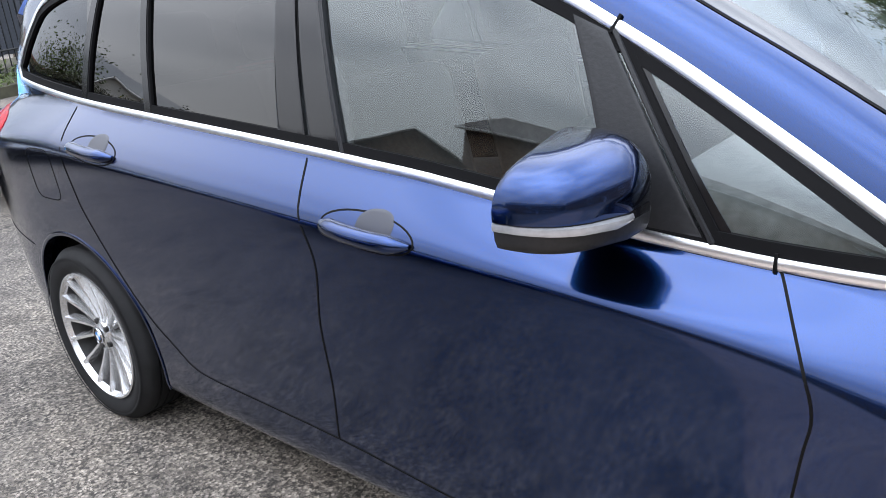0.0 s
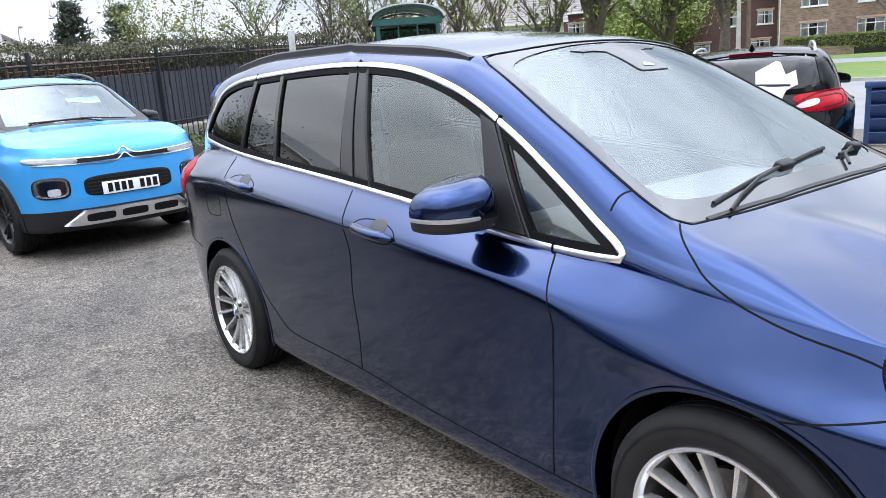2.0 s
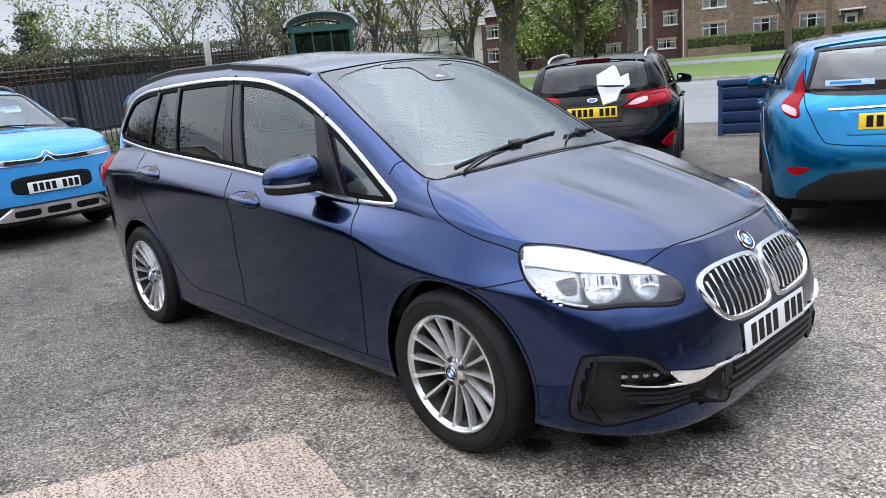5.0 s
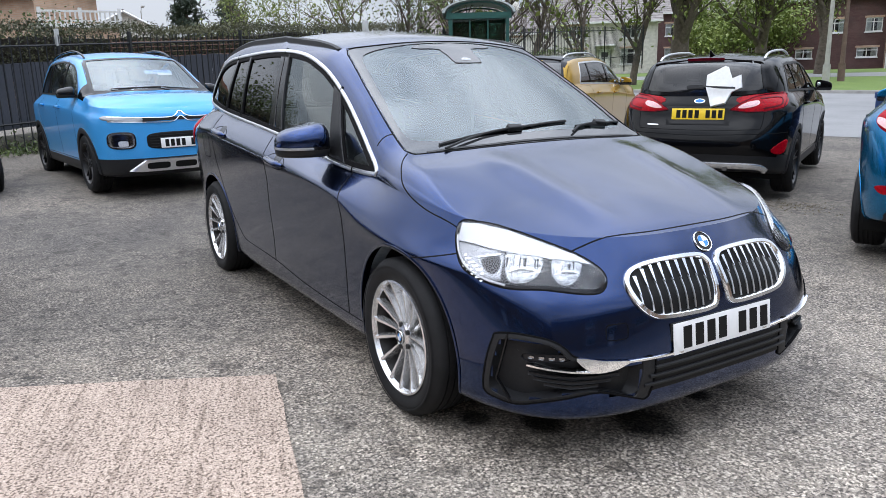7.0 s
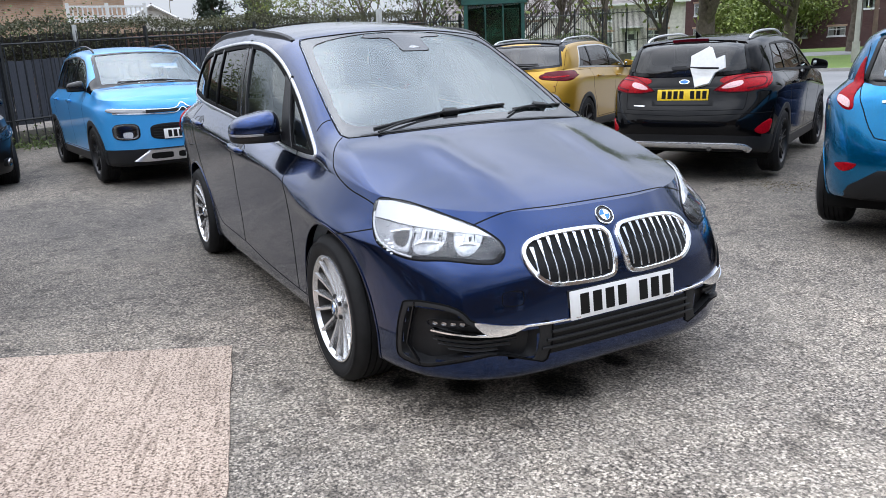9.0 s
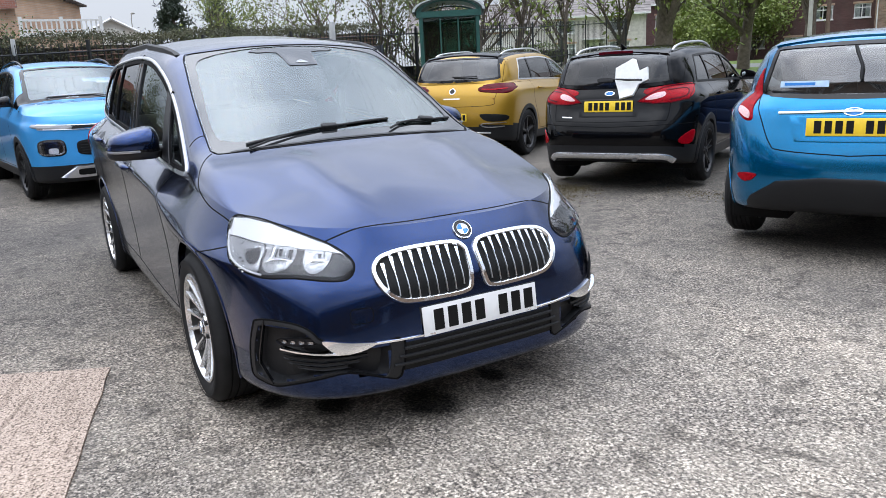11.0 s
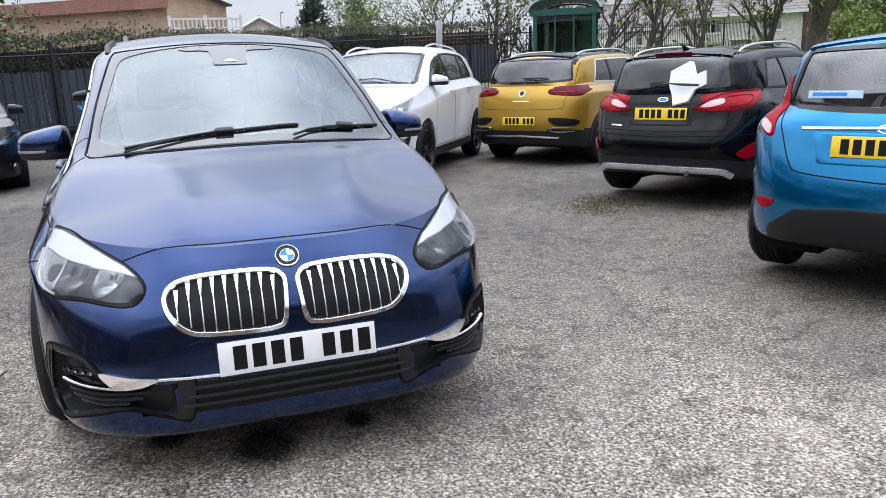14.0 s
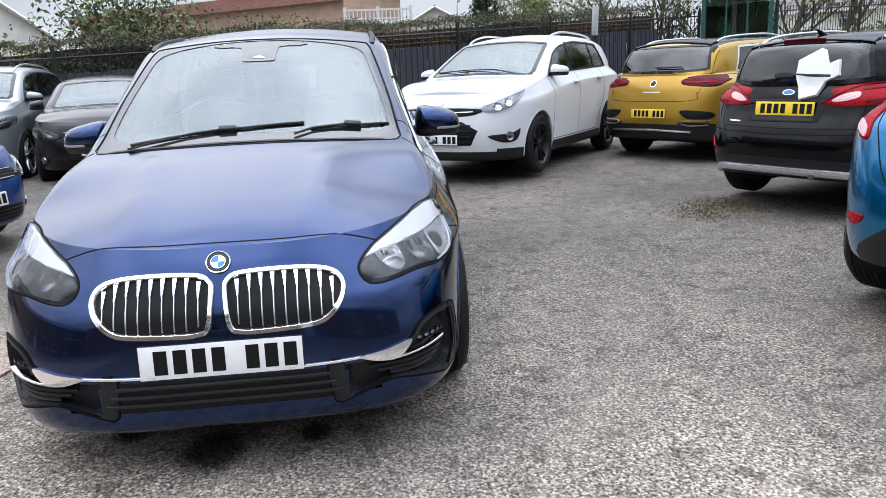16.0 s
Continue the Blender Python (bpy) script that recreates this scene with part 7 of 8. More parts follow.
hedge("hedge", "low green hedge behind the railings", 15, 27, -0.5, -1.6, 0.2, 1.0, 2500, M_SHRUB, 9)


def verge():
    bm = bmesh.new()
    rng = random.Random(3)
    a = [fence_at(s, 0.75 + 0.10 * noise.noise((s * 0.8, 1, 1)), 0.0) for s in np.linspace(-15, 27, 90)]
    b = [fence_at(s, -2.5, 0.10) for s in np.linspace(-15, 27, 90)]
    for pts in (a, b):
        for p in pts:
            p.z += 0.05
    top = [bm.verts.new(p) for p in a]
    back = [bm.verts.new(p) for p in b]
    low = [bm.verts.new((p.x + FN.x * 0.03, p.y + FN.y * 0.03, p.z - 0.5)) for p in a]
    for i in range(89):
        bm.faces.new((top[i], top[i + 1], back[i + 1], back[i]))
        bm.faces.new((low[i], low[i + 1], top[i + 1], top[i]))
    bmesh.ops.recalc_face_normals(bm, faces=bm.faces)
    soil = plain("verge_soil", (0.045, 0.042, 0.024), 0.95, 0.0, 0.4, 5.0, 0.5)
    tagged(part("verge", bm, soil), "rough earth verge with weeds under the railings", "verge", kind="structure")
    r2 = np.random.default_rng(12)
    pts = [fence_at(r2.uniform(-13, 14), r2.uniform(-0.1, 0.72), 0.05 + abs(r2.normal(0, 0.13))) for _ in range(9000)]
    v, f = leaf_cloud(pts, 0.045, r2, 0.3)
    tagged(put("verge_weeds", mesh_of("weeds", v, f), M_SHRUB), "tufts of grass and weeds along the fence foot", "grass", kind="stuff")
    M_MOSS = plain("dry_moss", (0.115, 0.092, 0.045), 0.95, 0.0, 0.4, 30.0)
    pts = []
    for cx, cy, n in ((-1.75, 3.75, 1500), (-1.5, 3.4, 900), (-6.2, 4.4, 400), (-0.4, 4.5, 300)):
        pts += [(cx + r2.normal(0, 0.22), cy + r2.normal(0, 0.16), rise(cx, cy) + abs(r2.normal(0, 0.004)) + 0.006) for _ in range(n)]
    v, f = leaf_cloud(pts, 0.008, r2, 0.6)
    tagged(put("yard_weeds", mesh_of("weeds", v, f), M_MOSS), "thin moss and weeds on the tarmac", "weeds", kind="stuff")


verge()


# ---------------------------------------------------------------- trees
def tree(label, x, y, z, height, seed, leaf, n_leaf, trunk=0.28, spread=0.5, clear=0.3, depth=3, size=0.11, name="tree", leaf_from=1):
    """A tapered trunk that forks into limbs and twigs, with leaves about the twigs' ends."""
    rng = random.Random(seed)
    t = thing(name, label, "tree", pose(x, y, z), "trees")
    bm = bmesh.new()
    tips = []

    def limb(p, d, length, r, level):
        pts, rad = [p], [r]
        steps = 6 if level == 0 else 4
        for i in range(steps):
            d = (d + Vector((rng.uniform(-1, 1), rng.uniform(-1, 1), rng.uniform(-0.3, 0.7))) * (0.10 if level == 0 else 0.22)).normalized()
            p = p + d * length / steps
            pts.append(p)
            rad.append(r * (1 - 0.62 * (i + 1) / steps))
            if level >= leaf_from:
                tips.append((p, length * 0.28))
            if level < depth and (level > 0 or (i + 1) / steps > clear):
                for _ in range(2 if level < 2 else 1):
                    a = rng.uniform(0, 6.28)
                    side = Vector((math.cos(a), math.sin(a), rng.uniform(0.1, 0.7)))
                    limb(p, (d * (1 - spread) + side * spread).normalized(), length * rng.uniform(0.42, 0.62), rad[-1] * 0.62, level + 1)
        q = tube(pts, rad, 8 if level == 0 else 5 if level == 1 else 3)
        m = bpy.data.meshes.new("t")
        q.to_mesh(m)
        q.free()
        bm.from_mesh(m)
        bpy.data.meshes.remove(m)
    limb(Vector((0, 0, -0.3)), Vector((0, 0, 1)), height * 0.8, trunk, 0)
    part("trunk", bm, M_BARK, t, "bark-brown trunk and branches")
    if n_leaf:
        r2 = np.random.default_rng(seed)
        pick = r2.integers(0, len(tips), n_leaf)
        pts = [np.array(tips[i][0]) + r2.normal(0, 1, 3) * tips[i][1] * 0.8 for i in pick]
        v, f = leaf_cloud(pts, size, r2)
        tagged(put("crown", mesh_of("crown", v, f), leaf, t, "loose leafy crown"), kind="stuff")
    return t


def conifer(x, y, z, height, seed):
    r2 = np.random.default_rng(seed)
    t = thing("conifer", "tall dark green pine with a ragged crown", "tree", pose(x, y, z), "trees")
    part("trunk", tube([(0, 0, -0.3), (0.1, 0, height * 0.5), (0, 0.05, height)], [0.22, 0.15, 0.03], 8), M_BARK, t)
    pts = []
    for _ in range(90):
        h = r2.uniform(0.32, 1.0)
        a, r = r2.uniform(0, 6.28), (1.12 - h) * height * 0.34 * r2.uniform(0.4, 1.0)
        c = np.array((math.cos(a) * r, math.sin(a) * r, h * height))
        pts += list(c + r2.normal(0, 1, (60, 3)) * (0.34, 0.34, 0.16) * height / 9)
    v, f = leaf_cloud(pts, 0.16, r2, 0.25)
    tagged(put("crown", mesh_of("crown", v, f), M_CONIFER, t), kind="stuff")


def shrub(label, x, y, z, r, h, n, mat, seed, size=0.06):
    rng = np.random.default_rng(seed)
    t = thing("shrub", label, "shrub", pose(x, y, z), "shrubs")
    bm = bmesh.new()
    pr = random.Random(seed)
    ends = []
    for _ in range(26):
        a, k = pr.uniform(0, 6.28), pr.uniform(0.2, 1.0)
        e = Vector((math.cos(a) * r * k, math.sin(a) * r * k, h * pr.uniform(0.55, 1.0)))
        q = tube([(0, 0, 0), e * 0.5 + Vector((0, 0, h * 0.12)), e], [0.03, 0.018, 0.006], 3)
        m = bpy.data.meshes.new("t")
        q.to_mesh(m)
        q.free()
        bm.from_mesh(m)
        bpy.data.meshes.remove(m)
        ends += [e, e * 0.75]
    part("woody_stem", bm, M_BARK, t)
    pts = [np.array(ends[rng.integers(len(ends))]) + rng.normal(0, 1, 3) * (r * 0.22, r * 0.22, h * 0.12) for _ in range(n)]
    v, f = leaf_cloud(pts, size, rng)
    tagged(put("leaves", mesh_of("leaves", v, f), mat, t), kind="stuff")


def polar(eye, az, d):
    return eye[0] + d * math.cos(radians(az)), eye[1] + d * math.sin(radians(az))


E0, E1, E2 = (3.1, -2.8), (4.3, -1.9), (4.6, 0.5)
x, y = polar(E2, -163.5, 17.5)
shrub("broad leafy green shrub beside the trellis", x, y, 0.3, 1.7, 3.2, 3500, M_SHRUB, 21, 0.055)
x, y = polar(E2, -157.2, 20)
shrub("bright yellow-green shrub behind the fence", x, y, 0.3, 1.3, 1.9, 1500, M_YELLOWLEAF, 22, 0.05)
for az, d, h, r, sd in ((-166.5, 18.5, 2.35, 1.2, 23), (-171.0, 18.5, 2.0, 1.1, 24), (-174.5, 18, 2.1, 1.0, 25)):
    x, y = polar(E2, az, d)
    shrub("leafy green shrub topping the hedge", x, y, 0.3, r, h, 4200, M_SHRUB, sd, 0.034)
for az, d, h, sd, n in ((161.5, 34, 4.2, 31, 2600), (153, 27, 4.4, 32, 1500), (149.5, 25, 4.8, 33, 1500), (146.5, 26, 4.4, 34, 1200), (158, 30, 3.6, 35, 1500)):
    x, y = polar(E0, az, d)
    tree("young tree with thin spring leaves behind the hedge", x, y, 0.5, h, sd, M_SPRING if sd != 33 else M_SHRUB, n, 0.09, 0.55, 0.12, 3, 0.06)
for az, d, h, r, sd in ((128.9, 62, 5.2, 3.0, 26), (126.9, 64, 5.0, 2.6, 27), (130.6, 66, 4.4, 2.4, 28)):
    x, y = polar((4.4, -1.4), az, d)
    shrub("tall yellow-green bush behind the street trees", x, y, rise(x, y), r, h, 5200, M_SPRING, sd, 0.13)
x, y = polar(E0, 166.3, 52)
conifer(x, y, 0.5, 6.6, 41)
x, y = polar(E1, 164.5, 60)
conifer(x, y, 0.5, 7.2, 42)
for az, d, h, tr, sd, n, lf in ((130.3, 45, 9.5, 0.62, 51, 5200, M_SPRING), (125.3, 50, 9.0, 0.40, 52, 3800, M_SPRING), (133.6, 44, 8.5, 0.22, 53, 1500, M_SPRING), (121.5, 54, 9.0, 0.40, 54, 3200, M_SPRING), (111.0, 60, 9.0, 0.30, 57, 0, M_SPRING), (143.5, 36, 6.0, 0.16, 55, 250, M_SPRING), (140.7, 37, 6.4, 0.17, 56, 250, M_SPRING), (146.2, 34, 5.6, 0.15, 58, 250, M_SPRING), (137.2, 40, 6.5, 0.16, 59, 400, M_SPRING)):
    x, y = polar(E0, az, d)
    tree("street tree with a bare grey trunk and thin spring leaves" if n > 600 else "bare branching street tree", x, y, rise(x, y) - 0.1, h, sd, lf, n, tr, 0.5, 0.28, 3, 0.15)


# ---------------------------------------------------------------- street furniture
M_GREEN = plain("dark_green_paint", (0.012, 0.075, 0.060), 0.45, 0.0, 0.2, 6.0)
M_SHELTERROOF = plain("pale_shelter_roof", (0.42, 0.46, 0.45), 0.5, 0.0, 0.15, 4.0)
M_SHELTERGLASS = pane("shelter_glass", (0.35, 0.52, 0.47), 1.5)


def shelter():
    """A bus shelter with an arched roof: frame, panes, gable and curved roof sheet."""
    t = thing("bus_shelter", "dark green bus shelter with an arched pale roof", "shelter", pose(-16.73, 11.65, 0.65, 0, 0, 57))
    L, W, E, R = 1.75, 2.4, 2.45, 0.38
    for x in (-L / 2, L / 2):
        for y in (-W / 2, W / 2):
            part("post", box((x - 0.05, y - 0.05, 0), (x + 0.05, y + 0.05, E)), M_GREEN, t)
    for y in (-W / 2, W / 2):
        part("eaves_beam", box((-L / 2 - 0.12, y - 0.07, E - 0.14), (L / 2 + 0.12, y + 0.07, E + 0.04)), M_GREEN, t)
        part("gable", patch_arch(L / 2 + 0.12, R, 0.05), M_GREEN, t, "arched gable frame").matrix_basis = pose(0, y, E)
        for k in range(3):
            x0 = -L / 2 + 0.05 + k * (L - 0.1) / 3
            o = part("pane", box((x0 + 0.02, y - 0.006, 0.25), (x0 + (L - 0.1) / 3 - 0.02, y + 0.006, E - 0.16)), M_SHELTERGLASS, t)
            o.visible_shadow = False
            part("mullion", box((x0 - 0.02, y - 0.02, 0.1), (x0 + 0.02, y + 0.02, E - 0.1)), M_GREEN, t)
    for x in (-L / 2, L / 2):
        part("back_panel", box((x - 0.008, -W / 2 + 0.06, 0.2), (x + 0.008, W / 2 - 0.06, E - 0.16)), M_SHELTERGLASS if x > 0 else M_GREEN, t)
    bm = bmesh.new()
    rows = []
    for y in (-W / 2 - 0.18, W / 2 + 0.18):
        for r in (R, R + 0.03):
            rows.append([bm.verts.new(((L / 2 + 0.16) * math.cos(a) * (r / R), y, E + 0.03 + r * math.sin(a))) for a in np.linspace(0, math.pi, 21)])
    a, b, c, d = rows
    for i in range(20):
        for p, q in ((a, c), (b, d), (a, b), (c, d)):
            bm.faces.new((p[i], p[i + 1], q[i + 1], q[i]))
    bmesh.ops.recalc_face_normals(bm, faces=bm.faces)
    part("roof", bm, M_SHELTERROOF, t, "pale curved roof sheet")


def patch_arch(half, r, t):
    bm = bmesh.new()
    o = [bm.verts.new((half * math.cos(a), -t / 2, r * math.sin(a))) for a in np.linspace(0, math.pi, 17)]
    i = [bm.verts.new((half * 0.86 * math.cos(a), -t / 2, r * 0.82 * math.sin(a) + 0.02)) for a in np.linspace(0, math.pi, 17)]
    for k in range(16):
        bm.faces.new((o[k], o[k + 1], i[k + 1], i[k]))
    g = bmesh.ops.extrude_face_region(bm, geom=bm.faces[:])
    bmesh.ops.translate(bm, vec=(0, t, 0), verts=[v for v in g["geom"] if isinstance(v, bmesh.types.BMVert)])
    bmesh.ops.recalc_face_normals(bm, faces=bm.faces)
    return bm


shelter()
M_BARRIER = plain("navy_painted_steel", (0.018, 0.045, 0.13), 0.42, 0.0, 0.2, 5.0)


def barrier():
    """A low slatted steel barrier: end posts, cap and tilted slats."""
    b = thing("slatted_barrier", "dark blue slatted steel barrier at the edge of the yard", "barrier", spot(-2.47, 9.33, 21, -0.03))
    W, H = 4.9, 0.95
    part("frame", box((0, -0.05, 0), (0.07, 0.07, H)), M_BARRIER, b)
    part("frame", box((W - 0.07, -0.05, 0), (W, 0.07, H)), M_BARRIER, b)
    part("cap", box((-0.02, -0.06, H - 0.09), (W + 0.02, 0.09, H), 0.008), M_BARRIER, b)
    part("back_sheet", box((0.05, 0.06, 0.06), (W - 0.05, 0.075, H - 0.09)), M_BARRIER, b)
    for k in range(4):
        z = 0.06 + 0.197 * k
        part("slat", box((0.07, -0.012, 0), (W - 0.07, 0.012, 0.184), 0.004), M_BARRIER, b).matrix_basis = pose(0, -0.005, z, 24, 0, 0)


barrier()


def pole(x, y, h, r, mat, label, arm=0.0, tone="lamp_post"):
    z = rise(x, y)
    p = thing(tone, label, "lamp post", pose(x, y, z - 0.05), "poles by the road")
    part("shaft", tube([(0, 0, 0), (0, 0, h * 0.3), (0, 0, h)], [r * 1.3, r, r * 0.7], 10), mat, p)
    part("base", tube([(0, 0, 0), (0, 0, 1.1)], r * 1.7, 10), mat, p)
    if arm:
        part("arm", tube([(0, 0, h - 0.1), (arm * 0.4, 0, h + 0.25), (arm, 0, h + 0.3)], r * 0.5, 8), mat, p)
        part("lantern", box((arm - 0.1, -0.12, h + 0.22), (arm + 0.55, 0.12, h + 0.36), 0.04), mat, p)


M_POLEBROWN = plain("brown_pole", (0.13, 0.085, 0.065), 0.8, 0.0, 0.25, 4.0)
M_GALV = plain("galvanised_pole", (0.38, 0.37, 0.34), 0.6, 0.2, 0.15, 4.0)
x, y = polar(E0, 120.0, 46)
pole(x, y, 8.0, 0.11, M_POLEBROWN, "brown wooden pole on the verge")
x, y = polar(E0, 108.6, 44)
pole(x, y, 8.0, 0.15, M_POLEBROWN, "stout brown pole on the verge")
x, y = polar((3.93, -2.16), 122.2, 40)
pole(x, y, 8.0, 0.10, M_GALV, "pale grey street lamp post", 1.2)
x, y = polar(E0, 158.5, 60)
pole(x, y, 6.6, 0.06, M_GALV, "thin grey street lamp far off", 0.8)
x, y = polar(E0, 169.5, 70)
pole(x, y, 6.2, 0.06, M_GALV, "thin grey street lamp far off", 0.8)


# ---------------------------------------------------------------- grass, road edge and houses across the road
def band(d0, d1, a0, a1, lift, n=60, thick=0.0):
    """A strip of ground between two distances from the yard, on the rise."""
    bm = bmesh.new()
    rows = []
    ds = np.linspace(d0, d1, max(2, int((d1 - d0) / 1.5)))
    for d in ds:
        row = []
        for a in np.linspace(a0, a1, n):
            x, y = polar((3, -2), a, float(d))
            row.append(bm.verts.new((x, y, rise(x, y) + lift)))
        rows.append(row)
    for p, q in zip(rows, rows[1:]):
        for i in range(n - 1):
            bm.faces.new((p[i], p[i + 1], q[i + 1], q[i]))
    if thick:
        low = [bm.verts.new(v.co - Vector((0, 0, thick))) for v in rows[0]]
        for i in range(n - 1):
            bm.faces.new((low[i], low[i + 1], rows[0][i + 1], rows[0][i]))
    bmesh.ops.recalc_face_normals(bm, faces=bm.faces)
    return bm


k = Nodes("mown_grass", (0.09, 0.14, 0.03), 0.9)
n1 = k.noise(0.8, 5.0)
n2 = k.noise(14.0, 4.0)
k.put("Base Color", k.mix(0.5, k.ramp(n1, (0.35, (0.065, 0.115, 0.014)), (0.65, (0.12, 0.18, 0.028))), k.ramp(n2, (0.3, (0.045, 0.085, 0.012)), (0.7, (0.15, 0.21, 0.035)))))
k.bump(n2, 0.6, 0.03)
M_GRASS = k.mat
M_KERB = plain("kerb_concrete", (0.34, 0.33, 0.31), 0.85, 0.0, 0.2, 3.0)
k = Nodes("road_asphalt", (0.17, 0.17, 0.17), 0.85)
n1 = k.noise(0.5, 5.0)
n2 = k.noise(40.0, 3.0)
k.put("Base Color", k.mix(0.4, k.ramp(n1, (0.35, (0.15, 0.15, 0.155)), (0.65, (0.22, 0.22, 0.22))), k.ramp(n2, (0.3, (0.10, 0.10, 0.10)), (0.7, (0.28, 0.28, 0.28)))))
M_ROAD = k.mat
tagged(part("road", band(15, 33.0, 85, 150, 0.006), M_ROAD), "grey asphalt road past the yard", "road", kind="structure")
tagged(part("kerb", band(33.0, 33.25, 85, 150, 0.13, thick=0.3), M_KERB), "concrete kerb along the grass", "kerb", kind="structure")
tagged(part("lawn", band(33.25, 50.5, 85, 150, 0.12), M_GRASS), "mown grass verge across the road", "grass", kind="structure")
tagged(part("footpath", band(50.5, 53.5, 85, 150, 0.13), M_ROAD), "grey footpath in front of the gardens", "path", kind="structure")
tagged(part("garden_lawn", band(53.5, 61.2, 85, 150, 0.14), M_GRASS), "garden grass before the houses", "grass", kind="structure")


# ---------------------------------------------------------------- houses
def brickwork(name, a, b, mortar):
    k = Nodes(name, a, 0.9)
    at = k.coords()
    br = k.node("ShaderNodeTexBrick", {"Vector": at}, Scale=1.0)
    br.inputs["Color1"].default_value, br.inputs["Color2"].default_value, br.inputs["Mortar"].default_value = (*a, 1), (*b, 1), (*mortar, 1)
    br.inputs["Brick Width"].default_value, br.inputs["Row Height"].default_value, br.inputs["Mortar Size"].default_value = 0.225, 0.075, 0.008
    m = k.node("ShaderNodeMapping", {"Vector": at})
    m.inputs["Rotation"].default_value = (radians(90), 0, 0)
    k.tree.links.new(m.outputs[0], br.inputs["Vector"])
    blotch = k.ramp(k.noise(0.9, 4.0, 0.6, at), (0.35, (0.82, 0.82, 0.82)), (0.65, (1.08, 1.08, 1.08)))
    k.put("Base Color", k.mix(1.0, br.outputs[0], blotch, "MULTIPLY"))
    return k.mat


M_BUFF = brickwork("buff_brick", (0.46, 0.29, 0.19), (0.52, 0.35, 0.24), (0.45, 0.38, 0.32))
M_BROWNBRICK = brickwork("brown_brick", (0.15, 0.095, 0.065), (0.30, 0.20, 0.14), (0.27, 0.23, 0.19))
M_MAROON = brickwork("maroon_brick", (0.085, 0.040, 0.038), (0.11, 0.055, 0.05), (0.10, 0.07, 0.065))
M_REDBRICK = brickwork("red_brick", (0.26, 0.10, 0.075), (0.32, 0.13, 0.09), (0.26, 0.20, 0.17))
M_RENDER = plain("pale_render", (0.72, 0.70, 0.65), 0.9, 0.0, 0.12, 2.0)
M_PEBBLE = plain("grey_pebble_dash", (0.52, 0.49, 0.45), 0.95, 0.0, 0.2, 4.0, 0.4)
M_TILES = plain("grey_roof_tiles", (0.20, 0.18, 0.17), 0.85, 0.0, 0.3, 3.0, 0.5)
M_UPVC = plain("white_window_frame", (0.80, 0.80, 0.79), 0.4, 0.0, 0.04)
M_ROOMDARK = pane("house_window_glass", (0.85, 0.88, 0.90), 1.5)
M_ROOM = plain("dark_room", (0.05, 0.05, 0.05), 0.9)
M_SOFFIT = plain("white_soffit", (0.68, 0.68, 0.66), 0.6)


